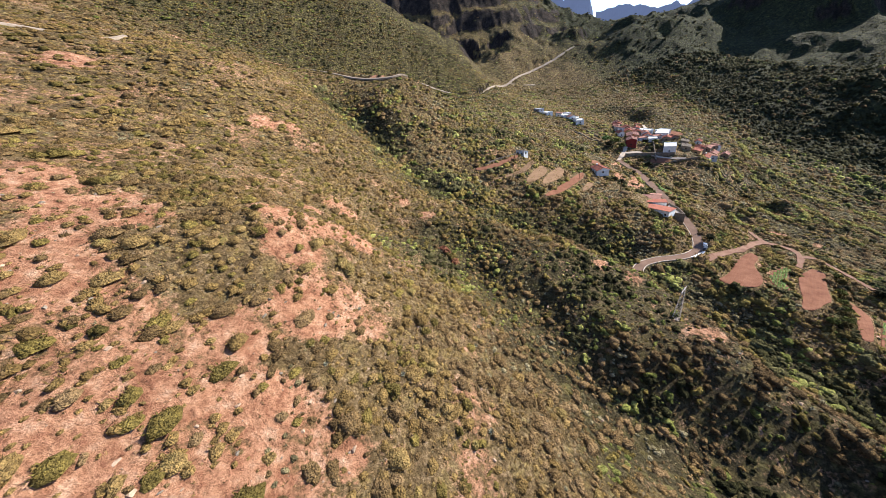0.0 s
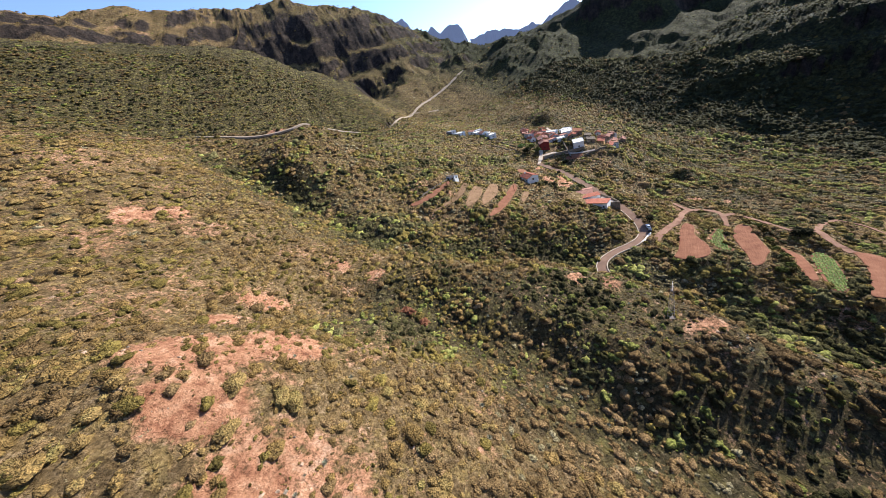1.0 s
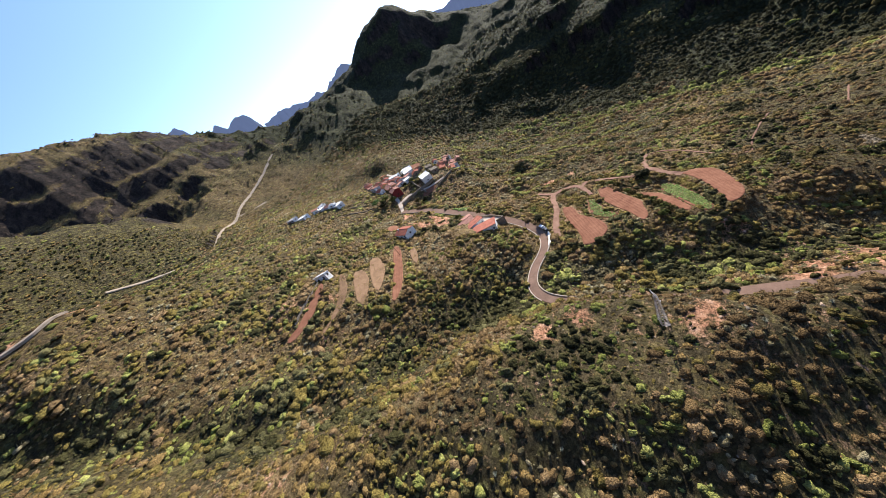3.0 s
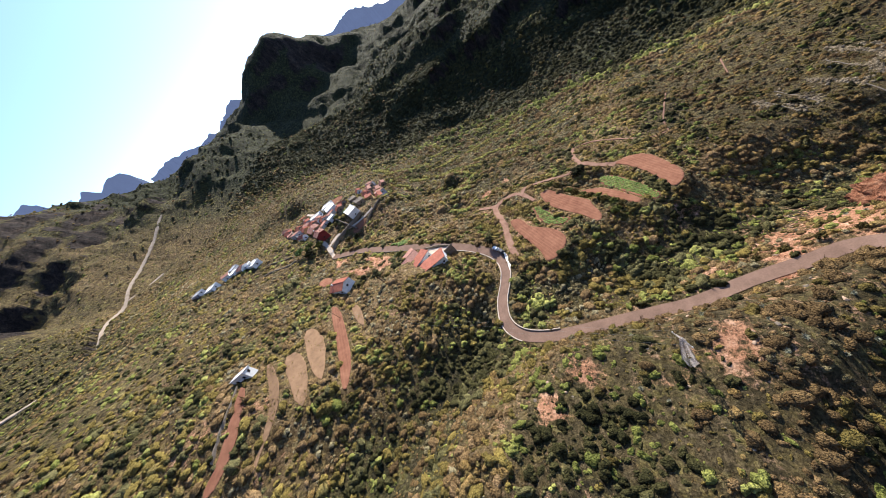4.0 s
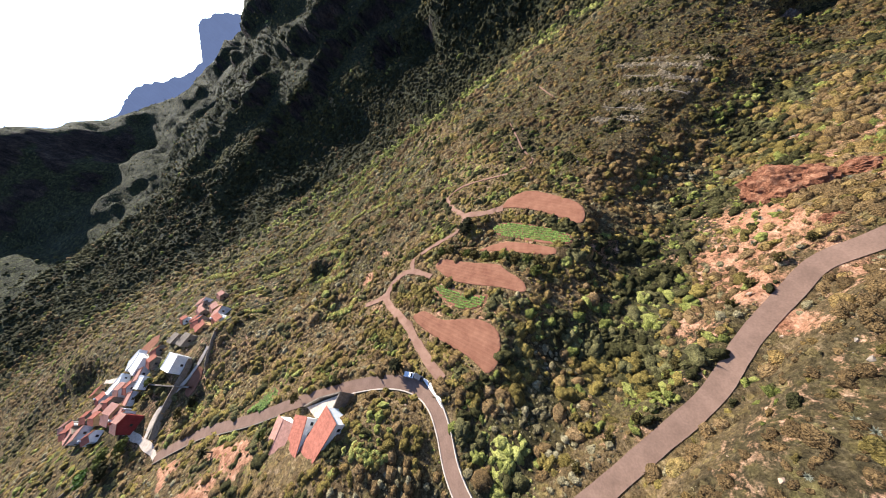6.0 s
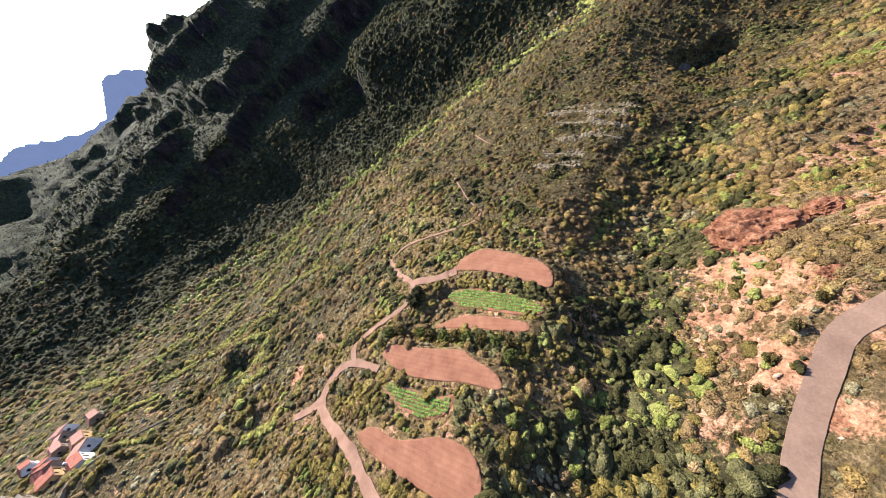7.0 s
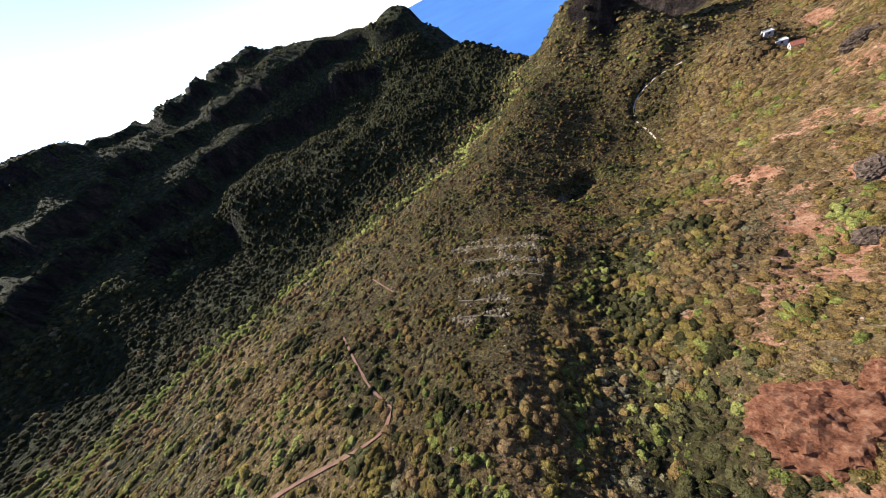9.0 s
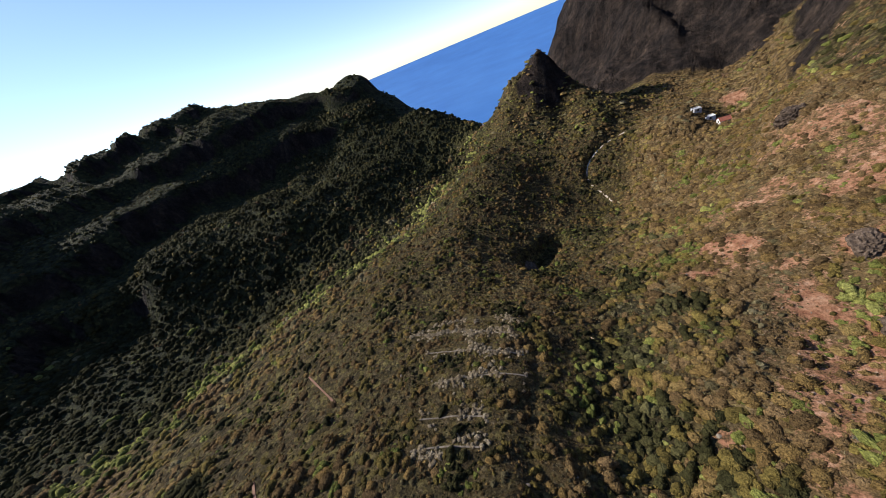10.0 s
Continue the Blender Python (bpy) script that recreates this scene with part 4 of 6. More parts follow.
def low_wall(line, height, thick, mat, label, z=None, name="parapet"):
    p = np.asarray(line, float)
    d = np.gradient(p[:, :2], axis=0)
    nrm = np.stack([-d[:, 1], d[:, 0]], 1) / np.maximum(np.linalg.norm(d, axis=1)[:, None], 1e-6)
    base = ground_height(p[:, 0], p[:, 1]) if z is None else z
    top = base + height + 0.06 * (value_noise(p[:, 0], p[:, 1], 2.0, 5) - 0.5)
    rows = []
    for o, h in ((-1, base - 1.2), (-1, top - 0.05), (-0.8, top), (0.8, top), (1, top - 0.05), (1, base - 1.2)):
        rows.append(np.column_stack([p[:, :2] + nrm * (o * thick / 2), h]))
    n, k = len(p), 6
    verts = np.stack(rows, 1).reshape(-1, 3)
    i, j = np.meshgrid(np.arange(k - 1), np.arange(n - 1))
    a = (j * k + i).ravel()
    me = mesh_arrays(name, verts, np.stack([a, a + k, a + k + 1, a + 1], 1), [mat])
    return tagged(new(name, me), label, "wall", kind="structure")


def beside(line, off):
    p = np.asarray(line, float)
    d = np.gradient(p[:, :2], axis=0)
    nrm = np.stack([-d[:, 1], d[:, 0]], 1) / np.linalg.norm(d, axis=1)[:, None]
    q = p.copy()
    q[:, :2] += nrm * off
    return q


def road_stretch(y0, y1, x0, x1):
    k = np.where((ROAD[:, 1] >= y0) & (ROAD[:, 1] <= y1) & (ROAD[:, 0] >= x0) & (ROAD[:, 0] <= x1))[0]
    return ROAD[k[0]:k[-1] + 1]


_loop = road_stretch(112, 137, 90, 134)
_in = beside(_loop, -(ROAD_HALF + 0.35))
low_wall(_in, 0.55, 0.4, PALE_STONE, "low pale stone parapet on the inside of the bend", _in[:, 2])
_bend = beside(road_stretch(126, 165, 99, 154), ROAD_HALF + 0.3)
low_wall(_bend, 0.3, 0.45, PALE_STONE, "low pale kerb wall above the wooded slope", _bend[:, 2])
_upper = beside(road_stretch(195, 282, 150, 190), ROAD_HALF + 0.35)
low_wall(_upper, 0.5, 0.4, STONE, "low dark stone wall along the upper road", _upper[:, 2])


def build_field(name, kind, poly):
    a, b, c = FIELD_PLANES[name]
    edge = np.array(rounded(poly, 2))
    mid = edge.mean(0)
    p = np.array(poly)
    along = np.linalg.svd(p - p.mean(0))[2][0]
    across = np.array([-along[1], along[0]])
    lo, hi = ((p - mid) @ across).min() - 1, ((p - mid) @ across).max() + 1
    ulo, uhi = ((p - mid) @ along).min() - 1, ((p - mid) @ along).max() + 1
    step = 0.45
    vv, uu = np.arange(lo, hi, step), np.arange(ulo, uhi, 1.2)
    ug, vg = np.meshgrid(uu, vv)
    x, y = mid[0] + ug * along[0] + vg * across[0], mid[1] + ug * along[1] + vg * across[1]
    xf, yf = x.ravel(), y.ravel()
    poly2 = [tuple(q) for q in edge]
    inn, dist = inside(xf, yf, poly2), outline_distance(xf, yf, poly2)
    furrow = 0.03 * np.sin((vg.ravel() + 0.5 * fractal(xf, yf, 6, 2, 9)) * 2 * math.pi / 1.35)
    z = a * xf + b * yf + c + 0.28 + (furrow if kind in ("red", "green", "sparse") else 0) * smooth(0.2, 0.9, dist) + 0.16 * (fractal(xf, yf, 2.2, 3, 14) - 0.5)
    ring = np.vstack([edge, edge[:1]])
    rim = np.vstack([ring[:-1] + (ring[1:] - ring[:-1]) * w for w in np.arange(0, 1, 0.1)])
    out = np.where(~inn)[0]
    near_rim = rim[line_distance(xf[out], yf[out], rim)[1]]
    xf[out], yf[out], z[out] = near_rim[:, 0], near_rim[:, 1], a * near_rim[:, 0] + b * near_rim[:, 1] + c + 0.12
    keep = inn.reshape(vg.shape)
    n, k = vg.shape
    i, j = np.meshgrid(np.arange(k - 1), np.arange(n - 1))
    q = (keep[:-1, :-1] | keep[1:, :-1] | keep[:-1, 1:] | keep[1:, 1:]).ravel()
    s = (j * k + i).ravel()[q]
    faces = np.stack([s, s + 1, s + k + 1, s + k], 1)
    used, inv = np.unique(faces.ravel(), return_inverse=True)
    mat = {"red": RED_FIELD, "pale": PALE_FIELD, "green": RED_FIELD, "sparse": RED_FIELD}[kind]
    verts = np.column_stack([xf, yf, z])[used]
    me = mesh_arrays("field", verts, inv.reshape(-1, 4), [mat])
    label = {"red": "small ploughed terrace field of bare red earth", "pale": "narrow fallow terrace strip of yellowed earth", "green": "curved terrace field planted with green crop rows", "sparse": "small terrace field with patchy green crop rows"}[kind]
    tagged(new("field", me), label, "field", kind="structure")
    return edge


for _k, (_kind, _poly) in FIELDS.items():
    build_field(_k, _kind, _poly)


# ---- plants ----
RNG = np.random.default_rng(11)


def tuft(n, spread, upright, leaf, flat, seed):
    """Leaf triangles of one plant, a metre in radius: n leaves; spread: how far they sit from the middle; flat: 1 for leaves that lie on the dome."""
    g = np.random.default_rng(seed)
    tri = []
    for k in range(n):
        az, up = g.uniform(0, 2 * math.pi), g.uniform(0.02, 1) ** 0.7
        d = np.array([math.cos(az) * math.sqrt(1 - up * up), math.sin(az) * math.sqrt(1 - up * up), up])
        r = g.uniform(spread, 1.0)
        lump = 0.82 + 0.3 * math.sin(3 * az + seed) * math.cos(4 * up + seed)
        c = d * r * lump * np.array([1, 1, upright])
        nrm = d * flat + g.normal(0, 0.55, 3) * (1 - flat * 0.6)
        nrm /= np.linalg.norm(nrm)
        t1 = np.cross(nrm, g.normal(0, 1, 3))
        t1 /= np.linalg.norm(t1)
        t2 = np.cross(nrm, t1)
        s = leaf * g.uniform(0.7, 1.35)
        if flat < 0.3:
            t2 = d * 0.9 + np.array([0, 0, 0.4])
            tri += [c - t1 * s * 0.26, c + t1 * s * 0.26, c + t2 * s * 1.25]
        else:
            tri += [c - t1 * s * 0.6 - t2 * s * 0.4, c + t1 * s * 0.6 - t2 * s * 0.4, c + t2 * s * 0.8]
    return np.array(tri)


def dome(seed, rings=3, sides=7):
    """A low lumpy mound as loose triangles, for stones."""
    v, f = mound(seed, rings, sides)
    return v[f.ravel()]


def mound(seed, rings=3, sides=7, rough=0.28):
    """The rounded crown of a bush, a metre in radius: corners and triangles."""
    g = np.random.default_rng(seed)
    v, f = [], []
    for k in range(rings):
        h = k / rings * 1.5
        for i in range(sides):
            az = 2 * math.pi * (i + 0.5 * k + g.uniform(-0.25, 0.25)) / sides
            r = g.uniform(1 - rough, 1 + rough)
            v.append((math.cos(az) * math.cos(h) * r, math.sin(az) * math.cos(h) * r, math.sin(h) * r * 0.9 - 0.18))
    v.append((g.uniform(-0.15, 0.15), g.uniform(-0.15, 0.15), 0.72))
    for k in range(rings - 1):
        for i in range(sides):
            a, b = k * sides + i, k * sides + (i + 1) % sides
            f += [(a, b, a + sides), (b, b + sides, a + sides)]
    top = (rings - 1) * sides
    f += [(top + i, top + (i + 1) % sides, rings * sides) for i in range(sides)]
    return np.array(v), np.array(f)


def joined(pieces):
    """Several (corners, triangles) as one; loose triangles may be given as corners alone."""
    vs, fs, n = [], [], 0
    for p in pieces:
        v, f = p if isinstance(p, tuple) else (p, np.arange(len(p)).reshape(-1, 3))
        vs.append(v)
        fs.append(f + n)
        n += len(v)
    return np.vstack(vs), np.vstack(fs)


def plant_stuff(name, label, category, mat, templates, x, y, size, tone, lift=0.0, squash=1.0):
    """Many plants of one kind, joined into one object."""
    z = ground_height(x, y) + lift
    verts, tones, faces, count = [], [], [], 0
    pick = RNG.integers(0, len(templates), len(x))
    turn = RNG.uniform(0, 2 * math.pi, len(x))
    stretch = RNG.uniform(0.78, 1.28, len(x))
    for k, piece in enumerate(templates):
        t, f = piece if isinstance(piece, tuple) else joined([piece])
        s = np.where(pick == k)[0]
        if not len(s):
            continue
        c, n, sc, st = np.cos(turn[s]), np.sin(turn[s]), size[s], stretch[s]
        tx, ty = t[None, :, 0] * st[:, None], t[None, :, 1] / st[:, None]
        vx = (tx * c[:, None] - ty * n[:, None]) * sc[:, None] + x[s, None]
        vy = (tx * n[:, None] + ty * c[:, None]) * sc[:, None] + y[s, None]
        vz = t[None, :, 2] * (sc * np.broadcast_to(squash, len(x))[s])[:, None] + z[s, None]
        verts.append(np.stack([vx, vy, vz], 2).reshape(-1, 3))
        # tone lightens from foot to top: a little top light put into the colour
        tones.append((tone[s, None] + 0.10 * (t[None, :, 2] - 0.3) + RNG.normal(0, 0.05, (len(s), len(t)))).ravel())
        faces.append((f[None] + (count + np.arange(len(s)) * len(t))[:, None, None]).reshape(-1, 3))
        count += len(s) * len(t)
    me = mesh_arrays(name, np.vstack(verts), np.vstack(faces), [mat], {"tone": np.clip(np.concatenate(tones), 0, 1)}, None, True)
    return tagged(new(name, me), label, category, kind="stuff")


def scatter(x0, x1, y0, y1, step):
    gx, gy = np.meshgrid(np.arange(x0, x1, step), np.arange(y0, y1, step))
    x, y = gx.ravel() + RNG.uniform(-0.5, 0.5, gx.size) * step, gy.ravel() + RNG.uniform(-0.5, 0.5, gx.size) * step
    return x, y


def clear_ground(x, y, margin):
    """True where no road, track or field lies."""
    ok = line_distance(x, y, ROAD)[0] > ROAD_HALF + 0.5 + margin
    for k, line in TRACK_LINES.items():
        ok &= line_distance(x, y, line)[0] > TRACKS[k][1] + 0.3 + margin
    for k, (kind, poly) in FIELDS.items():
        p = np.array(poly)
        lo, hi = p.min(0) - 3, p.max(0) + 3
        s = np.where((x > lo[0]) & (x < hi[0]) & (y > lo[1]) & (y < hi[1]))[0]
        if len(s):
            ok[s] &= ~(inside(x[s], y[s], poly) | (outline_distance(x[s], y[s], poly) < 0.4 + margin))
    return ok


WALL_LINES = ([(269, -28), (245, -35), (222, -38)], [(242, -10), (228, -17), (213, -22)], [(239, 4), (229, -1), (219, -5)], [(236, 13), (227, 8), (217, 4)], [(254, -20), (238, -26), (216, -30)], [(262, -36), (240, -45), (224, -48)])


GRASS_STRIPS = [(298, 243, 299, 262, 2.2), (299, 218, 300, 236, 2.0), (294, 184, 294, 200, 2.2), (284, 258, 284, 272, 1.8), (341, 256, 330, 276, 2.2), (202, 170, 205, 186, 1.8), (336, 280, 322, 300, 2.0), (312, 126, 318, 106, 1.6), (300, 236, 306, 216, 2.2), (345, 222, 322, 242, 2.4), (348, 128, 336, 150, 2.2), (262, 214, 268, 226, 1.6), (240, 232, 246, 246, 1.6), (393, 150, 378, 190, 2.6), (365, 190, 345, 215, 2.2), (322, 170, 312, 196, 2.2), (270, 180, 276, 200, 2.0), (190, 258, 200, 272, 1.6), (330, 300, 350, 330, 2.4), (250, 190, 256, 206, 1.8), (232, 176, 236, 192, 1.6), (310, 150, 316, 168, 1.8), (380, 240, 362, 262, 2.4), (125, 152, 132, 160, 1.5)]
BUILT = [(144, 180, 17), (132, 228, 10), (226, 279, 14), (204, 300, 14), (245, 330, 20), (255, 270, 13), (280, 291, 15), (73, 207, 5), (200, 310, 9), (183, 372, 12), (150, 160, 5)]


def off_strips(x, y):
    ok = np.ones(len(x), bool)
    for ax, ay, bx, by, wide in GRASS_STRIPS:
        t = np.clip(((x - ax) * (bx - ax) + (y - ay) * (by - ay)) / ((bx - ax) ** 2 + (by - ay) ** 2), 0, 1)
        ok &= np.hypot(x - ax - t * (bx - ax), y - ay - t * (by - ay)) > wide * 0.9
    return ok


def off_houses(x, y):
    ok = np.ones(len(x), bool)
    for bx, by, r in BUILT:
        ok &= np.hypot(x - bx, y - by) > r * 0.75
    return ok


def lobed(seed, lobes, leaves, rings=3, sides=6, leaf=0.3):
    """An uneven bush of several leafy heads, a metre in radius, with sprays that break its outline."""
    g = np.random.default_rng(seed)
    out = []
    for k in range(lobes):
        az, r, sc = g.uniform(0, 6.28), g.uniform(0.3, 0.62) * (k > 0), g.uniform(0.42, 0.66) if k else 0.7
        off = np.array([math.cos(az) * r, math.sin(az) * r, g.uniform(-0.12, 0.08)])
        stretch = np.array([g.uniform(0.8, 1.2), g.uniform(0.8, 1.2), g.uniform(0.75, 1.15)]) * sc
        v, f = mound(seed * 7 + k, rings, sides)
        out.append((v * stretch + off, f))
        out.append(tuft(leaves, 0.82, 0.9, leaf, 0.25, seed * 11 + k) * stretch + off)
    return joined(out)


def feathery(seed, leaves, rings, sides, leaf):
    """A soft dry bush: a low crown bristling with thin twigs."""
    v, f = mound(seed, rings, sides, 0.26)
    return joined([(v * np.array([0.86, 0.86, 0.8]), f), tuft(leaves, 0.62, 0.85, leaf, 0.05, seed + 10)])


SCRUB_T = [feathery(k, 15, 3, 5, 0.3) for k in range(6)]
BUSH_T = [lobed(k, 3, 6, 3, 5, 0.3) for k in range(7)]
SPURGE_T = [lobed(50 + k, 3, 4, 3, 5, 0.22) for k in range(5)]
SCRUB_M = [feathery(k, 5, 2, 5, 0.4) for k in range(6)]
BUSH_M = [lobed(k, 2, 3, 2, 5, 0.34) for k in range(7)]
SPURGE_M = [lobed(50 + k, 2, 2, 2, 5, 0.3) for k in range(5)]
LIGHTER = {id(SCRUB_T): SCRUB_M, id(BUSH_T): BUSH_M, id(SPURGE_T): SPURGE_M}
COVER_T = [tuft(9, 0.1, 0.8, 0.55, 0.05, 70 + k) for k in range(6)]
GRASS_T = [joined([(mound(500 + k, 2, 5, 0.3)[0], mound(500 + k, 2, 5, 0.3)[1]), tuft(4, 0.4, 0.8, 0.5, 0.05, 500 + k)]) for k in range(4)]
def twin(seed):
    """A far bush: two low heads side by side."""
    a, b = mound(seed, 2, 4, 0.3), mound(seed + 40, 2, 4, 0.35)
    return joined([(a[0] * 0.72 + np.array([0.3, 0.0, 0.0]), a[1]), (b[0] * 0.55 - np.array([0.55, 0.1, 0.05]), b[1])])


FAR_T = [twin(60 + k) for k in range(9)]


def spurge_belt(x, y):
    """The belt of lime-green spurge along the foot of the dry lower spur, from 0 to 1."""
    return np.exp(-((past_spur(x, y) - 18) / 15) ** 2) * smooth(0.25, 0.5, fractal(x, y, 18, 3, 94)) * smooth(-330, -260, y) * smooth(340, 260, y)


def plant_mix(x, y, dark_cover):
    """Which kind of plant grows at each place."""
    big, fine = fractal(x, y, 30, 3, 90), fractal(x, y, 15, 3, 92)
    spur = smooth(6, -6, y - golden_edge(x)) * smooth(106, 92, x) * (1 - 0.6 * smooth(40, 75, x))
    bank = smooth(100, 112, x) * smooth(70, 45, y) * smooth(185, 160, x)
    lower = smooth(70, 40, y) * smooth(175, 200, x)
    bowl = smooth(-4, 10, y - golden_edge(x)) * smooth(120, 150, y)
    belt = spurge_belt(x, y)
    lime = 0.02 + 0.42 * dark_cover * smooth(0.40, 0.58, fractal(x, y, 21, 3, 91)) + 0.16 * bowl * smooth(0.46, 0.58, fine) + 0.06 * bank + 5.0 * belt
    lime = lime + 1.1 * np.exp(-(line_distance(x, y, curve_points([(105, 129, 0), (111, 121, 0), (114, 106, 0), (111, 92, 0)], 2.0))[0] / 6) ** 2)
    lime = lime + 0.5 * dark_cover * smooth(95, 60, x) * smooth(135, 112, y) * smooth(0.38, 0.55, fractal(x, y, 12, 3, 95))
    dark = 0.02 + 0.50 * dark_cover + 0.08 * bowl
    grey = 0.05 + 0.08 * smooth(0.52, 0.64, fine) + 0.22 * dark_cover * smooth(100, 130, x) + 0.10 * bowl
    gold = 0.05 + 0.75 * spur * (1 - dark_cover) + 0.20 * bank
    olive = 0.13 + 0.22 * spur * smooth(60, 110, y) * (1 - 0.6 * dark_cover) + 0.30 * bowl + 0.3 * (big - 0.5) + 0.2 * lower
    gold = gold * (1 - 0.75 * smooth(40, 66, x) * smooth(110, 100, x))
    gold, olive = gold + 0.18 * lower, olive + 0.25 * lower
    brown = 0.12 + 0.45 * spur * smooth(120, 70, y) + 0.32 * lower + 0.35 * smooth(40, 75, x) * smooth(106, 98, x) * smooth(6, -6, y - golden_edge(x)) + 0.35 * bank + 0.15 * bowl + 0.35 * (0.5 - big)
    olive = olive + 0.16 * dark_cover
    dry = 1 - 0.92 * spur * (1 - dark_cover)
    lime, dark = lime * dry, dark * dry
    grey, brown = grey + 0.35 * smooth(205, 235, x) * smooth(80, 110, y), brown + 0.2 * smooth(205, 235, x) * smooth(80, 110, y)
    east = smooth(-6, 12, past_spur(x, y)) * smooth(420, 300, y)
    slope = smooth(212, 240, x) * smooth(60, 100, y) * smooth(360, 300, y)
    lime = lime + 0.35 * slope * smooth(0.30, 0.1, np.abs((land(x, y) / 8.5) % 1 - 0.5)) * smooth(0.35, 0.6, fine)
    lime, brown, gold, olive, dark = lime * (1 - 0.6 * east * (1 - belt)), brown * (1 - 0.8 * east), gold * (1 - east), olive * (1 - 0.6 * east), dark + 0.8 * east * (1 - belt)
    probs = np.clip(np.stack([grey, brown, gold, olive, lime, dark], 1), 0.004, 2)
    probs = np.cumsum(probs / probs.sum(1)[:, None], 1)
    patch = np.clip(0.5 + 1.5 * (fractal(x, y, 11, 2, 88) - 0.5) + 0.4 * (RNG.uniform(0, 1, len(x)) - 0.5), 0, 0.999)
    rank = np.searchsorted(np.sort(patch), patch) / len(x)
    return np.array([2, 5, 3, 4, 0, 1])[np.minimum((rank[:, None] > probs).sum(1), 5)]


KINDS = (("spurge_shrubs", "rounded lime-green spurge shrubs", LIME, SPURGE_T, 1.45, 1.0), ("dark_bushes", "dense dark green bushes", DARK, BUSH_T, 1.75, 1.15),
         ("grey_shrubs", "silvery grey low shrubs", GREY, SCRUB_T, 1.0, 0.8), ("dry_scrub", "golden dry broom scrub", GOLD, SCRUB_T, 1.6, 0.78),
         ("olive_scrub", "olive green scrub", OLIVE, BUSH_T, 1.6, 1.0), ("brown_scrub", "withered brown scrub", BROWN, SCRUB_T, 1.6, 0.8))


def near_plants():
    for where, step, grow, zone in (("on the near slopes", 1.75, 1.06, near_zone), ("on the slopes round the village and the lower spur", 2.35, 1.36, mid_zone)):
        x, y = scatter(-125, 335, -255, 300, step)
        keep = zone(x, y)
        x, y = x[keep], y[keep]
        keep = clear_ground(x, y, 0.35) & off_houses(x, y) & off_strips(x, y)
        for line in WALL_LINES:
            keep &= line_distance(x, y, curve_points([(*q, 0) for q in line], 1.0))[0] > 2.1
        x, y = x[keep], y[keep]
        dark_cover, bare = cover(x, y, x * 0)
        brow = smooth(58, 78, x) * smooth(106, 100, x) * smooth(2, -6, y - golden_edge(x))
        keep = RNG.uniform(0, 1, len(x)) > bare * 0.5 + 0.2 * brow + 0.01
        x, y, dark_cover, bare = x[keep], y[keep], dark_cover[keep], bare[keep]
        kind = plant_mix(x, y, dark_cover)
        tone = 0.65 * RNG.uniform(0, 1, len(x)) + 0.9 * (fractal(x, y, 12, 3, 93) - 0.5) + 0.17
        tone = np.clip(tone + 0.2 * smooth(170, 200, y) - 0.42 * smooth(70, 40, y) * smooth(185, 205, x) - 0.18 * smooth(205, 235, x) * smooth(80, 120, y) - 0.08 * smooth(100, 130, x) * smooth(80, 40, y) - 0.4 * smooth(45, 75, x) * smooth(108, 100, x) * smooth(4, -6, y - golden_edge(x)), 0, 1)
        size = (0.34 + 1.35 * RNG.uniform(0, 1, len(x)) ** 3.2 + 0.3 * smooth(0.5, 0.7, fractal(x, y, 16, 2, 97))) * grow * (1 - 0.35 * bare) * (1 + 0.12 * dark_cover * smooth(90, 110, x)) * (1 - 0.2 * smooth(6, -6, y - golden_edge(x)) * smooth(100, 60, x)) * (1 - 0.3 * smooth(60, 40, y) * smooth(185, 205, x))
        tone = np.clip(tone + 0.55 * spurge_belt(x, y), 0, 1)
        for k, (name, label, mat, temp, s0, sq) in enumerate(KINDS):
            s = kind == k
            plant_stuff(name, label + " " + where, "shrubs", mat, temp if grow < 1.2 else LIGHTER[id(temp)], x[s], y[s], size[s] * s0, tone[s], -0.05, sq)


def low_cover():
    """Knee-high dry grass and twigs between the bushes."""
    x, y = scatter(-112, 262, -105, 185, 1.4)
    keep = near_zone(x, y)
    x, y = x[keep], y[keep]
    keep = clear_ground(x, y, 0.1) & off_houses(x, y)
    x, y = x[keep], y[keep]
    dark_cover, bare = cover(x, y, x * 0)
    u, v = RNG.uniform(0, 1, len(x)), RNG.uniform(0, 1, len(x))
    keep = (u > 0.15 + 0.75 * bare) & (dark_cover < 0.75)
    x, y, v, dark_cover = x[keep], y[keep], v[keep], dark_cover[keep]
    tone = np.clip(0.6 * RNG.uniform(0, 1, len(x)) + 0.9 * (fractal(x, y, 9, 3, 98) - 0.5) + 0.2, 0, 1)
    gold = 0.42 + 0.8 * (fractal(x, y, 20, 3, 99) - 0.5)
    grey = 0.88 - 0.08 * dark_cover
    for name, label, mat, s in (("dry_grass", "golden dry grass tufts between the bushes", GOLD, v < gold), ("dry_twigs", "brown dry twigs between the bushes", BROWN, (v >= gold) & (v < grey)), ("pale_grass", "bleached grey grass tufts between the bushes", GREY, v >= grey)):
        plant_stuff(name, label, "grass", mat, COVER_T, x[s], y[s], RNG.uniform(0.45, 0.85, s.sum()), tone[s], -0.03, 0.8)


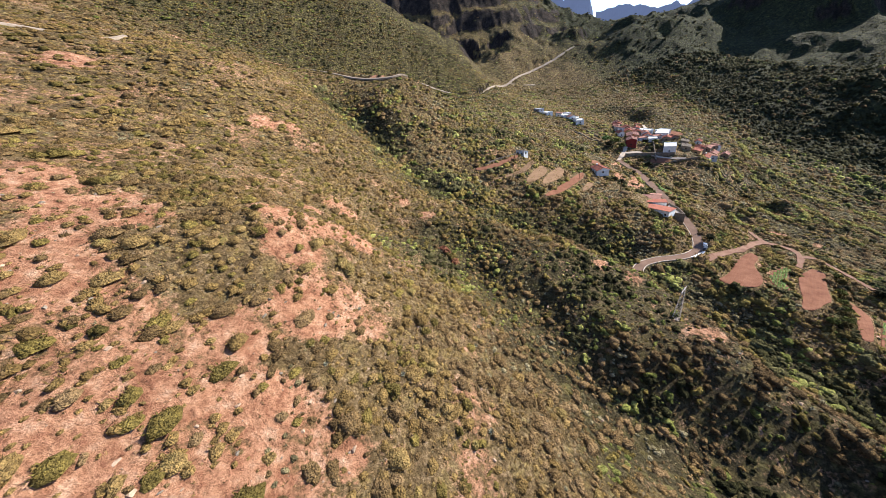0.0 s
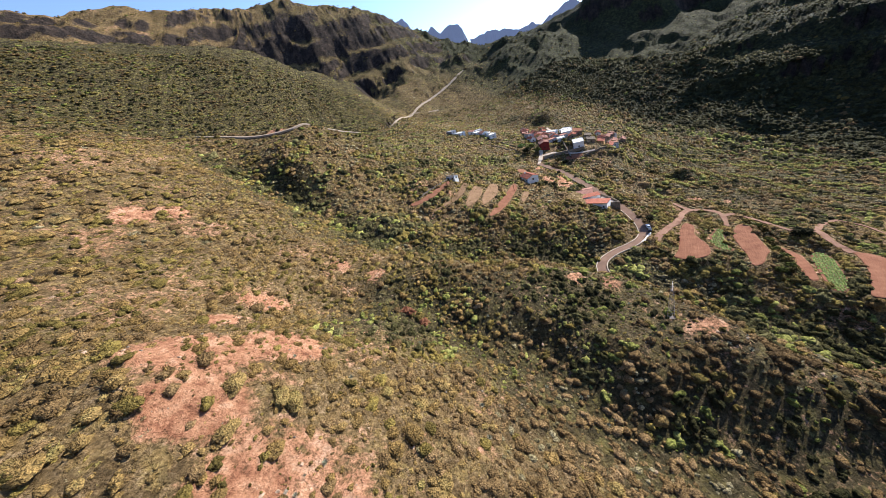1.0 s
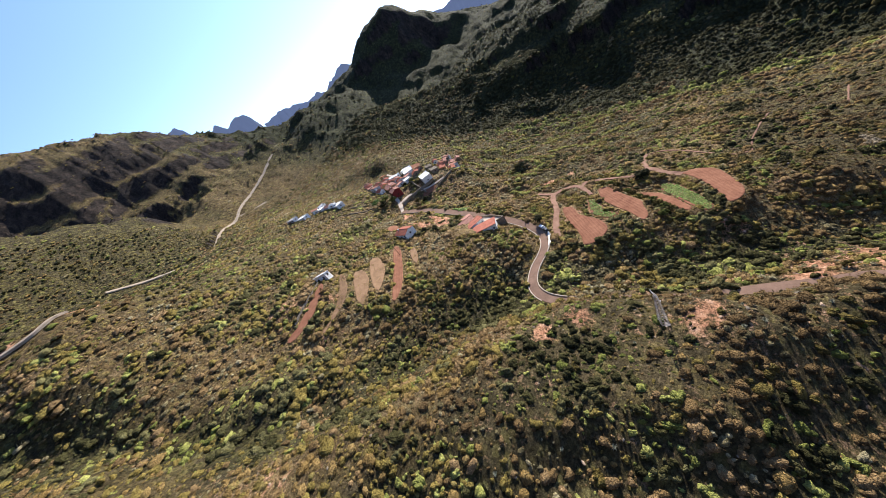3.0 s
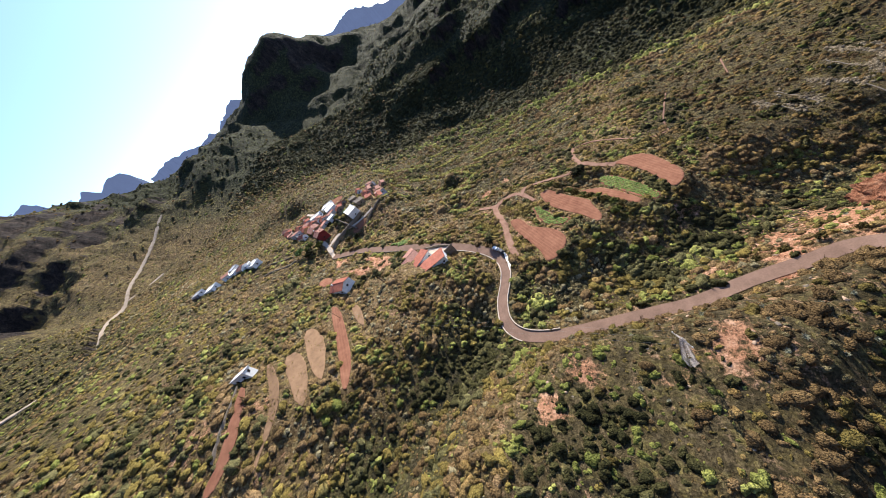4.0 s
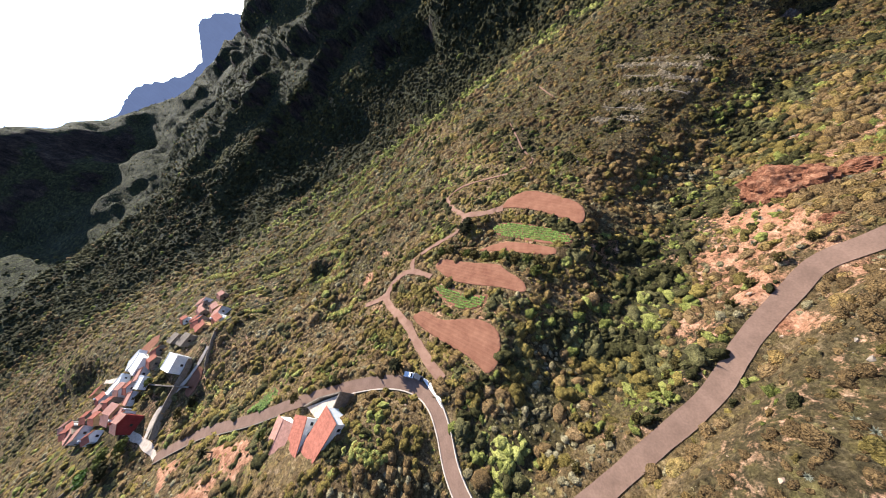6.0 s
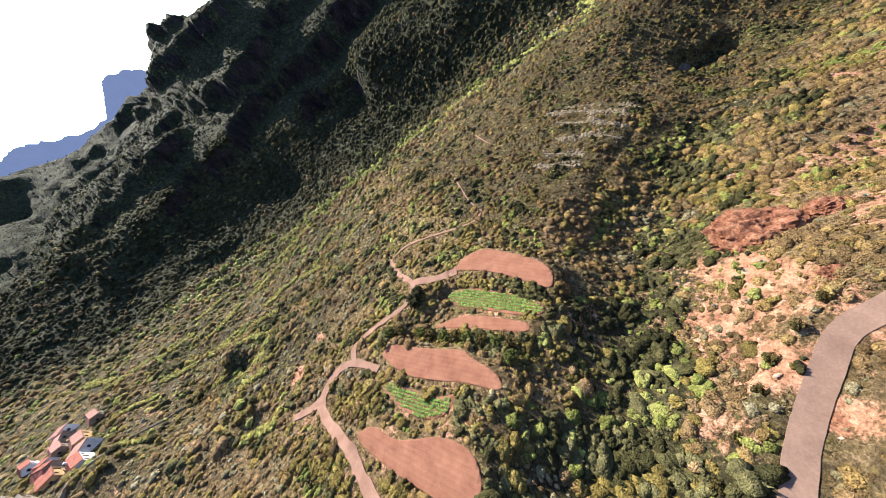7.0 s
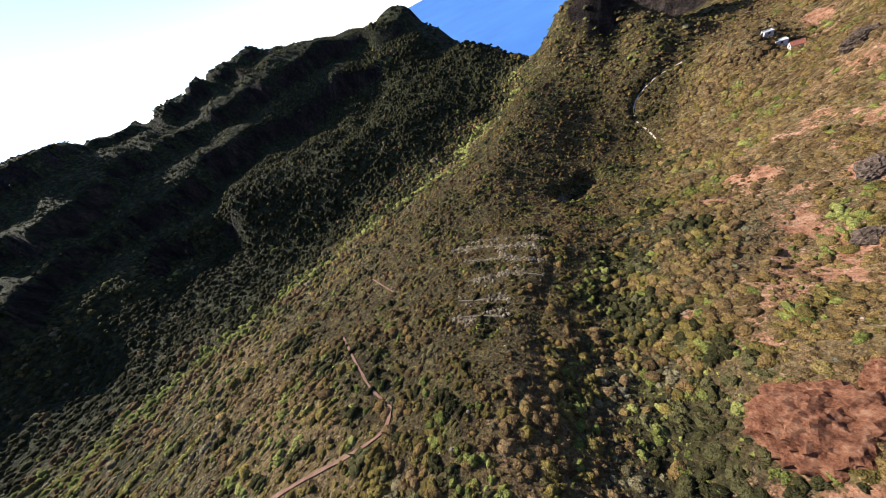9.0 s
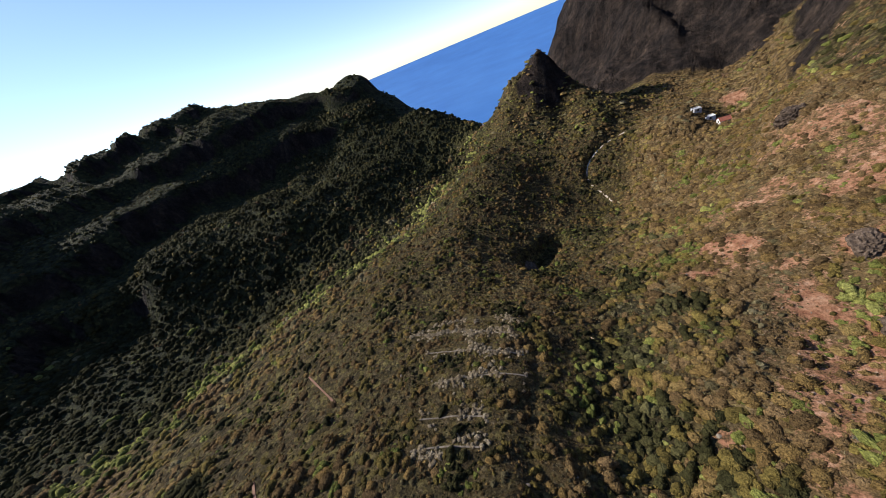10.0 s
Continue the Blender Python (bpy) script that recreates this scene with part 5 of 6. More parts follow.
def wall_growth():
    """Pale shrubs that follow the old terrace walls of the lower spur."""
    xs, ys = [], []
    for line in WALL_LINES:
        p = curve_points([(*q, 0) for q in line], 0.22)
        p[:, 1] += 2.2 * np.sin(p[:, 0] / 3.1 + len(xs))
        xs.append(p[:, 0] + RNG.normal(0, 1.3, len(p)))
        ys.append(p[:, 1] + RNG.normal(0, 1.3, len(p)))
    x, y = np.concatenate(xs), np.concatenate(ys)
    keep = fractal(x, y, 7, 2, 140) > 0.42
    x, y = x[keep], y[keep]
    plant_stuff("wall_shrubs", "pale grey shrubs along old terrace walls", "shrubs", PALE_BRUSH, SCRUB_T, x, y, RNG.uniform(0.6, 1.15, len(x)), RNG.uniform(0.3, 1.0, len(x)), 0.0, 0.8)


def broom_bushes():
    """Large single broom bushes that stand out on the slopes."""
    x, y = scatter(-130, 200, -100, 260, 5.2)
    keep = clear_ground(x, y, 1.5) & off_houses(x, y)
    x, y = x[keep], y[keep]
    dark_cover, bare = cover(x, y, x * 0)
    pick = (RNG.uniform(0, 1, len(x)) < 0.5 + 0.4 * smooth(0, -30, x) * smooth(120, 90, y)) & (dark_cover < 0.5) & (near_zone(x, y) | ((x < 30) & (y < golden_edge(x)) & (y > 40)))
    x, y = x[pick], y[pick]
    hue = RNG.uniform(0, 1, len(x))
    t = [joined([(mound(300 + k, 4, 9, 0.2)[0] * 0.84, mound(300 + k, 4, 9, 0.2)[1]), tuft(110, 0.6, 0.88, 0.16, 0.05, 310 + k)]) for k in range(3)]
    for name, label, mat, s in (("broom_bushes", "large feathery golden broom bushes", GOLD, hue < 0.4), ("withered_bushes", "large soft withered brown bushes", BROWN, (hue >= 0.4) & (hue < 0.75)), ("olive_bushes", "large soft olive bushes", OLIVE, hue >= 0.75)):
        plant_stuff(name, label, "shrubs", mat, t, x[s], y[s], 1.2 + 2.1 * RNG.uniform(0, 1, s.sum()) ** 2.0, RNG.uniform(0.2, 0.9, s.sum()), -0.1, 0.75)


def middle_plants():
    for where, step, (x0, x1, y0, y1), size0, grow in (("over the hillsides beyond", 4.5, (-330, 640, -360, 640), 3.3, 0), ("over the distant slopes", 13.0, (-700, 1150, -760, 1300), 3.4, 1),
                                                       ("on the ledges of the dark ridge", 6.0, (640, 860, -430, 500), 4.6, 1)):
        x, y = scatter(x0, x1, y0, y1, step)
        inner = (x > -330) & (x < 640) & (y > -360) & (y < 640)
        keep = (~inner if grow else ~(near_zone(x, y) | mid_zone(x, y))) & (np.hypot(x - 200, y - 150) < 1250)
        keep &= ~((x < 100) & (y < 28)) & ~((x < 420) & (y < -375)) & ~((x < -190) & (y < 160)) & ~((x < -120) & (y < 100)) & ~((x < -330) & (y < 560))
        x, y = x[keep], y[keep]
        keep = clear_ground(x, y, 0.8) & off_houses(x, y) & off_strips(x, y)
        x, y = x[keep], y[keep]
        st = steepness(x, y, 4.0)
        dark_cover, bare = cover(x, y, x * 0)
        u = RNG.uniform(0, 1, len(x))
        ok = (u > 0.06 + 0.5 * bare) & (st < 1.15 + 0.45 * u)
        x, y, dark_cover = x[ok], y[ok], dark_cover[ok]
        kind = plant_mix(x, y, dark_cover)
        kind = np.where((woodland(x, y) > 0.5) & (RNG.uniform(0, 1, len(x)) < 0.85), 1, kind)
        kind[(kind == 2) & (RNG.uniform(0, 1, len(x)) < 0.6)] = 5
        tone = np.clip(0.5 * RNG.uniform(0, 1, len(x)) + 0.15 + 0.7 * (fractal(x, y, 60, 3, 96) - 0.5), 0, 1)
        tone = np.clip(tone - 0.3 * smooth(380, 440, x) * smooth(600, 520, x) + 0.2 * smooth(190, 240, y) * smooth(380, 320, x) * smooth(700, 500, y) * smooth(20, 80, x) - 0.2 * smooth(280, 340, y) * smooth(80, 20, x), 0, 1)
        tone = np.clip(tone + 0.55 * spurge_belt(x, y), 0, 1)
        size = size0 * np.where(x > 620, 0.62, 1.0 + 0.25 * smooth(330, 380, x)) * (0.45 + 0.75 * RNG.uniform(0, 1, len(x)) ** 1.6)
        for k, (name, label, mat, temp, s0, sq) in enumerate(KINDS):
            s = kind == k
            plant_stuff("far_" + name, label + " " + where, "shrubs", mat, FAR_T, x[s], y[s], size[s], tone[s], -0.2, (0.8 + 0.45 * smooth(330, 400, x))[s])


def crop_rows():
    t = [joined([(mound(200 + k, 2, 5, 0.25)[0] * 0.8, mound(200 + k, 2, 5)[1]), tuft(8, 0.5, 0.8, 0.4, 0.6, 200 + k)]) for k in range(3)]
    for key, gap in (("potato_field", -0.3), ("bean_field", 0.2), ("roadside_plot", 0.45)):
        poly = FIELDS[key][1]
        p = np.array(poly)
        along = np.linalg.svd(p - p.mean(0))[2][0]
        across = np.array([-along[1], along[0]])
        ug, vg = np.meshgrid(np.arange(-40, 40, 0.62), np.arange(-24, 24, 1.0))
        x = p.mean(0)[0] + ug.ravel() * along[0] + vg.ravel() * across[0] + RNG.uniform(-0.15, 0.15, ug.size)
        y = p.mean(0)[1] + ug.ravel() * along[1] + vg.ravel() * across[1] + RNG.uniform(-0.15, 0.15, ug.size)
        edge = rounded(poly, 2)
        s = inside(x, y, edge) & (outline_distance(x, y, edge) > 0.5)
        x, y = x[s], y[s]
        s = fractal(x, y, 9, 2, 55) + 0.3 * RNG.uniform(0, 1, len(x)) > gap + 0.12
        plant_stuff("crop_rows", "rows of leafy green crop plants", "crop", CROP, t, x[s], y[s], RNG.uniform(0.55, 0.8, s.sum()), RNG.uniform(0, 1, s.sum()), 0.25, 0.8)


def field_hedges():
    """Full olive and dark bushes along the banks between the fields and beside the track."""
    xs, ys = [], []
    for line in ([(143, 104), (152, 106), (160, 103)], [(150, 98), (158, 104), (166, 112), (176, 120)], [(160, 86), (168, 91), (178, 98), (186, 106)], [(160, 81), (170, 88), (180, 95), (187, 103)], [(164, 66), (174, 70), (186, 75), (196, 82)],
                 [(196, 104), (199, 96), (203, 90)], [(186, 132), (193, 126), (199, 118), (200, 108)], [(178, 134), (186, 136), (193, 142)], [(134, 122), (144, 127), (154, 134)], [(152, 142), (164, 147), (176, 153)], [(211, 112), (213, 122), (210, 134)]):
        p = curve_points([(*q, 0) for q in line], 1.3)
        for off in (-1.6, 0.2, 1.8):
            xs.append(p[:, 0] + RNG.normal(0, 0.9, len(p)) + off * 0.5)
            ys.append(p[:, 1] + RNG.normal(0, 0.9, len(p)) + off)
    x, y = np.concatenate(xs), np.concatenate(ys)
    keep = clear_ground(x, y, 0.8) & (RNG.uniform(0, 1, len(x)) < 0.6)
    x, y = x[keep], y[keep]
    dark = fractal(x, y, 9, 2, 120) > 0.52
    for s, name, label, mat in ((dark, "hedge_bushes", "dark green bushes along the field banks", DARK), (~dark, "hedge_broom", "olive bushes along the field banks", OLIVE)):
        plant_stuff(name, label, "shrubs", mat, BUSH_T, x[s], y[s], RNG.uniform(1.6, 2.7, s.sum()), RNG.uniform(0.3, 1, s.sum()), -0.1, 1.1)




def grass_strips():
    """Old terraces grown over with yellow-green grass and weeds, long and narrow along the slope."""
    xs, ys = [], []
    for ax, ay, bx, by, wide in GRASS_STRIPS:
        n = int(math.hypot(bx - ax, by - ay) * wide * 4.5)
        t, o = RNG.uniform(0, 1, n), RNG.normal(0, 0.5, n) * wide
        long = math.hypot(bx - ax, by - ay)
        xs.append(ax + (bx - ax) * t - (by - ay) / long * o)
        ys.append(ay + (by - ay) * t + (bx - ax) / long * o)
    x, y = np.concatenate(xs), np.concatenate(ys)
    keep = clear_ground(x, y, 0.3) & off_houses(x, y)
    x, y = x[keep], y[keep]
    bright = RNG.uniform(0, 1, len(x)) < 0.55
    for s, name, label, mat in ((bright, "terrace_grass", "bright yellow-green grass on old terraces", LIME), (~bright, "terrace_weeds", "olive weeds on old terraces", OLIVE)):
        plant_stuff(name, label, "grass", mat, GRASS_T, x[s], y[s], RNG.uniform(0.7, 1.3, s.sum()), RNG.uniform(0.45, 1, s.sum()), 0.5, 0.9)


def strip_growth():
    """Weeds on the fallow strips."""
    for key in ("strip_two", "strip_three", "strip_four", "strip_six"):
        p = np.array(FIELDS[key][1])
        x, y = scatter(*(p.min(0)[0], p.max(0)[0], p.min(0)[1], p.max(0)[1]), 1.1)
        s = inside(x, y, FIELDS[key][1]) & (RNG.uniform(0, 1, len(x)) < 0.08 + 0.8 * smooth(0.5, 0.62, fractal(x, y, 7, 2, 130)))
        plant_stuff("weeds", "yellow-green weeds on a fallow strip", "grass", OLIVE, COVER_T, x[s], y[s], RNG.uniform(0.5, 0.9, s.sum()), RNG.uniform(0.5, 1, s.sum()), 0.25, 0.7)


def loose_stones():
    """Pale and rusty stones lying on the bare ground."""
    x, y = scatter(-112, 262, -105, 185, 2.6)
    keep = near_zone(x, y)
    x, y = x[keep], y[keep]
    keep = clear_ground(x, y, 0.3) & off_houses(x, y)
    x, y = x[keep], y[keep]
    dark_cover, bare = cover(x, y, x * 0)
    keep = RNG.uniform(0, 1, len(x)) < 0.06 + 0.55 * bare
    x, y = x[keep], y[keep]
    t = [dome(400 + k, 2, 5) * np.array([1.0, 0.75, 0.7]) for k in range(5)]
    for s, name, label, mat in ((RNG.uniform(0, 1, len(x)) < 0.5, "pale_stones", "pale weathered stones on bare ground", FIELD_STONE), (None, "rusty_stones", "rust-red lava stones on bare ground", STONE)):
        s = s if s is not None else ~first
        first = s
        plant_stuff(name, label, "stones", mat, t, x[s], y[s], 0.16 + 0.6 * RNG.uniform(0, 1, s.sum()) ** 4, RNG.uniform(0, 1, s.sum()), -0.05, 1.0)


near_plants()
low_cover()
loose_stones()
strip_growth()
grass_strips()
field_hedges()
broom_bushes()
wall_growth()
middle_plants()
crop_rows()


# ---- houses ----
def at_ground(x, y, turn=0, sink=0.3):
    return pose(x, y, float(ground_height([x], [y])[0]) - sink, 0, 0, turn)


def slab_roof(bm, w, d, z0, z1, over=0.35, thick=0.22):
    """One sloping roof plane, lower at -y."""
    x, y = w / 2 + over, d / 2 + over
    lo = [bm.verts.new(p) for p in ((-x, -y, z0), (x, -y, z0), (x, y, z1), (-x, y, z1))]
    hi = [bm.verts.new((v.co.x, v.co.y, v.co.z + thick)) for v in lo]
    bm.faces.new(lo[::-1])
    bm.faces.new(hi)
    for i in range(4):
        bm.faces.new((lo[i], lo[(i + 1) % 4], hi[(i + 1) % 4], hi[i]))
    n = max(3, int(w / 0.9))
    for i in range(n + 1):
        u = -x + 2 * x * i / n
        a, b = (u, -y, z0 + thick), (u, y, z1 + thick)
        rod(bm, a, b, 0.07, 0.07, 4)


def wall_block(bm, w, d, h, h2=None):
    h2 = h if h2 is None else h2
    v = [bm.verts.new(p) for p in ((-w / 2, -d / 2, -2.5), (w / 2, -d / 2, -2.5), (w / 2, d / 2, -2.5), (-w / 2, d / 2, -2.5), (-w / 2, -d / 2, h), (w / 2, -d / 2, h), (w / 2, d / 2, h2), (-w / 2, d / 2, h2))]
    for f in ((0, 3, 2, 1), (4, 5, 6, 7), (0, 1, 5, 4), (1, 2, 6, 5), (2, 3, 7, 6), (3, 0, 4, 7)):
        bm.faces.new([v[i] for i in f])


def gable_roof(bm, w, d, h, rise, over=0.35, thick=0.2):
    x, y = w / 2 + over, d / 2 + over
    drop = rise * over / (d / 2)
    for s in (-1, 1):
        lo = [bm.verts.new(p) for p in ((-x, s * y, h - drop), (x, s * y, h - drop), (x, 0, h + rise), (-x, 0, h + rise))]
        hi = [bm.verts.new((v.co.x, v.co.y, v.co.z + thick)) for v in lo]
        order = (lo, hi) if s < 0 else (lo[::-1], hi[::-1])
        bm.faces.new(order[0][::-1])
        bm.faces.new(order[1])
        for i in range(4):
            bm.faces.new((order[0][i], order[0][(i + 1) % 4], order[1][(i + 1) % 4], order[1][i]))
        n = max(3, int(w / 1.0))
        for i in range(n + 1):
            u = -x + 2 * x * i / n
            rod(bm, (u, s * y, h - drop + thick), (u, 0, h + rise + thick), 0.08, 0.08, 4)
    rod(bm, (-x, 0, h + rise + thick), (x, 0, h + rise + thick), 0.16, 0.16, 6)


def opening(parent, name, x, y, z, w, h, side, mat):
    """A window or door with its frame, on the wall that faces side."""
    bm = bmesh.new()
    if side in "ns":
        s = 1 if side == "n" else -1
        box(bm, x - w / 2, x + w / 2, min(y, y + s * 0.06), max(y, y + s * 0.06), z, z + h)
    else:
        s = 1 if side == "e" else -1
        box(bm, min(x, x + s * 0.06), max(x, x + s * 0.06), y - w / 2, y + w / 2, z, z + h)
    ob = part(name, bm, mat, parent)
    bm = bmesh.new()
    t = 0.12
    for a0, a1, z0, z1 in ((-w / 2 - t, w / 2 + t, z - t, z), (-w / 2 - t, w / 2 + t, z + h, z + h + t), (-w / 2 - t, -w / 2, z, z + h), (w / 2, w / 2 + t, z, z + h)):
        if side in "ns":
            box(bm, x + a0, x + a1, min(y, y + s * 0.1), max(y, y + s * 0.1), z0, z1)
        else:
            box(bm, min(x, x + s * 0.1), max(x, x + s * 0.1), y + a0, y + a1, z0, z1)
    part("frame", bm, WOOD, ob)
    return ob


def house(x, y, turn, w, d, h, roof, wall_mat, roof_mat, label, group="", rise=1.6, z=None):
    m = at_ground(x, y, turn)
    if z is not None:
        m.translation.z = z
    ob = empty("house", m, label, "house", group)
    bm = bmesh.new()
    wall_block(bm, w, d, h, h + (rise if roof == "shed" else 0))
    if roof == "gable":
        for s in (-1, 1):
            a = [bm.verts.new(p) for p in ((s * w / 2, -d / 2, h), (s * w / 2, d / 2, h), (s * w / 2, 0, h + rise))]
            bm.faces.new(a if s > 0 else a[::-1])
    part("wall", bm, wall_mat, ob)
    bm = bmesh.new()
    if roof == "gable":
        gable_roof(bm, w, d, h, rise)
    elif roof == "shed":
        slab_roof(bm, w, d, h - 0.05, h + rise)
    else:
        box(bm, -w / 2 + 0.25, w / 2 - 0.25, -d / 2 + 0.25, d / 2 - 0.25, h + 0.004, h + 0.05)
        for a in ((-w / 2 - 0.04, w / 2 + 0.04, -d / 2 - 0.04, -d / 2 + 0.22), (-w / 2 - 0.04, w / 2 + 0.04, d / 2 - 0.22, d / 2 + 0.04), (-w / 2 - 0.04, -w / 2 + 0.22, -d / 2 + 0.22, d / 2 - 0.22), (w / 2 - 0.22, w / 2 + 0.04, -d / 2 + 0.22, d / 2 - 0.22)):
            box(bm, *a, h + 0.004, h + 0.45)
    part("roof", bm, roof_mat, ob)
    n = max(1, int(w / 3.4))
    for i in range(n):
        u = -w / 2 + w * (i + 0.5) / n
        for side, yy in (("s", -d / 2), ("n", d / 2)):
            if i == n // 2 and side == "s":
                opening(ob, "door", u, yy, 0.3, 1.0, 2.05, side, WOOD)
            else:
                opening(ob, "window", u, yy, 1.2, 0.95, 1.1, side, GLASS)
            if h > 5:
                opening(ob, "window", u, yy, 3.8, 0.95, 1.1, side, GLASS)
    for side, xx in (("w", -w / 2), ("e", w / 2)):
        opening(ob, "window", xx, 0, 1.2, 0.95, 1.1, side, GLASS)
    if w > 9 and roof != "flat":
        bm = bmesh.new()
        box(bm, w * 0.3, w * 0.3 + 0.7, 0.3, 1.0, h, h + rise + 0.9)
        box(bm, w * 0.3 - 0.1, w * 0.3 + 0.8, 0.2, 1.1, h + rise + 0.9, h + rise + 1.05)
        part("chimney", bm, wall_mat, ob)
    return ob


def roadside_house():
    """The large orange-roofed house above the bend: three wings round a court, with a walled terrace."""
    ob = empty("farmhouse", pose(143, 181, 208.2), "large farmhouse with orange tiled roofs and walled terrace beside the road", "house")
    for name_k, (x, y, turn, w, d, h, rise, mat, kind) in enumerate((
            (-3.4, -10.0, 120, 15, 8.6, 3.4, 0.7, TILE, "shed"),
            (0.8, 0.6, 150, 13, 7.4, 3.6, 0.7, TILE, "shed"),
            (4.0, 10.2, 140, 13.5, 10.5, 3.6, 0.9, TILE_PINK, "gable"))):
        m = pose(x, y, 0, 0, 0, turn)
        bm = bmesh.new()
        wall_block(bm, w, d, h, h + (rise if kind == "shed" else 0))
        bm.transform(m)
        wing = part("wall", bm, LIME_WASH, ob)
        bm = bmesh.new()
        if kind == "shed":
            slab_roof(bm, w, d, h - 0.05, h + rise)
        else:
            gable_roof(bm, w, d, h, rise)
        bm.transform(m)
        part("roof", bm, mat, ob, "orange clay tile roof" if mat is TILE else "faded pinkish tile roof")
        for i in range(4):
            u = -w / 2 + w * (i + 0.5) / 4
            for s, z0, hh, nm in ((-1, 0.2 if i == 1 else 1.1, 2.05 if i == 1 else 1.1, "door" if i == 1 else "window"), (1, 1.1, 1.1, "window")):
                bm = bmesh.new()
                box(bm, u - 0.5, u + 0.5, min(s * d / 2, s * (d / 2 + 0.07)), max(s * d / 2, s * (d / 2 + 0.07)), z0, z0 + hh, m)
                part(nm, bm, WOOD if nm == "door" else GLASS, ob)
    bm = bmesh.new()
    top = [bm.verts.new(p) for p in ((11.5, 0, -0.6), (7.6, -17.2, -0.6), (2.6, -11.5, -0.6), (5.6, -4.2, -0.6))]
    low = [bm.verts.new((v.co.x, v.co.y, -7)) for v in top]
    bm.faces.new(top[::-1])
    bm.faces.new(low)
    for i in range(4):
        bm.faces.new((top[i], top[(i + 1) % 4], low[(i + 1) % 4], low[i]))
    bmesh.ops.recalc_face_normals(bm, faces=bm.faces)
    part("terrace", bm, PALE_STONE, ob, "pale paved terrace")
    bm = bmesh.new()
    line = [(11.9, 0.4), (10.9, -8.0), (7.8, -17.8), (2.2, -11.8)]
    for (ax, ay), (bx, by) in zip(line[:-1], line[1:]):
        v = Vector((bx - ax, by - ay, 0))
        box(bm, -0.2, v.length + 0.18, -0.2, 0.2, -7, 0.5, Matrix.Translation((ax, ay, 0)) @ pose(0, 0, 0, 0, 0, math.degrees(math.atan2(v.y, v.x))))
    part("terrace_wall", bm, STONE, ob, "dark stone terrace wall")


roadside_house()
VILLAGE = "houses of the hill village"
CENTRE_HOUSES = [
    (226, 279, 53, 16, 9.5, 5.6, "flat", LIME_WASH, LIME_WASH, "long whitewashed two-storey building with flat white roof", VILLAGE),
    (247, 319, 48, 15.6, 10.8, 4.5, "flat", LIME_WASH, LIME_WASH, "whitewashed house with flat white roof", VILLAGE),
    (246, 346, 105, 17, 7, 4, "flat", LIME_WASH, LIME_WASH, "long low whitewashed house", VILLAGE),
    (203, 302, 60, 11, 9, 6, "gable", OXBLOOD, TILE_PINK, "tall dark red house with faded tile roof", VILLAGE),
    (217, 322, 60, 16.2, 10.8, 4, "gable", OCHRE, TILE_PINK, "house with faded pink tile roof", VILLAGE),
    (228, 306, 60, 8.4, 7.2, 3.6, "flat", LIME_WASH, LIME_WASH, "small flat-roofed white house", VILLAGE),
    (259, 377, 80, 8.4, 6, 3.4, "shed", OCHRE, TILE, "small shed with orange tile roof", VILLAGE),
    (228, 370, 70, 14.4, 7.2, 3.4, "gable", STONE, TILE, "stone cottage with red tile roof", VILLAGE),
    (232, 358, 70, 10.8, 7.2, 3.4, "gable", STONE, TILE, "stone cottage with red tile roof", VILLAGE),
    (240, 389, 75, 10.8, 7.2, 3.4, "gable", STONE, TILE_PINK, "stone cottage with faded tile roof", VILLAGE),
    (250, 264, 40, 11, 6.5, 3.4, "gable", LIME_WASH, TILE, "red-roofed house at the village edge", VILLAGE),
    (273, 281, 35, 9.6, 7.2, 3.4, "gable", OCHRE, TILE_PINK, "small ochre house with tile roof", VILLAGE),
    (291, 286, 40, 9.4, 6, 3.4, "gable", STONE, TILE_PINK, "stone cottage with faded tile roof", VILLAGE),
    (243, 280, 50, 10.8, 7.2, 2.9, "shed", STONE, STONE, "roofed stone barn of dark stone", VILLAGE),
]
ROW_COTTAGES = [
    (180, 367, 80, 12.2, 8.1, 3.8, "flat", LIME_WASH, LIME_WASH, "whitewashed cottage in a row below the village", VILLAGE),
    (177, 380, 85, 10.8, 8.1, 3.6, "gable", LIME_WASH, TILE_PINK, "whitewashed cottage with pink tile roof", VILLAGE),
    (184, 408, 80, 10.8, 8.1, 3.6, "flat", LIME_WASH, GREYWASH, "whitewashed cottage standing alone", VILLAGE),
    (157, 405, 100, 13.5, 8.1, 3.6, "flat", LIME_WASH, LIME_WASH, "long white farm building on the slope", VILLAGE),
    (152, 419, 100, 12.2, 6.8, 3.1, "flat", GREYWASH, GREYWASH, "grey-white farm building on the slope", VILLAGE),
    (174, 391, 90, 10.8, 8.1, 3.6, "flat", LIME_WASH, LIME_WASH, "whitewashed cottage in a row below the village", VILLAGE),
    (258, 333, 100, 12, 8.4, 4, "flat", LIME_WASH, LIME_WASH, "flat-roofed white house on the lane", VILLAGE),
]
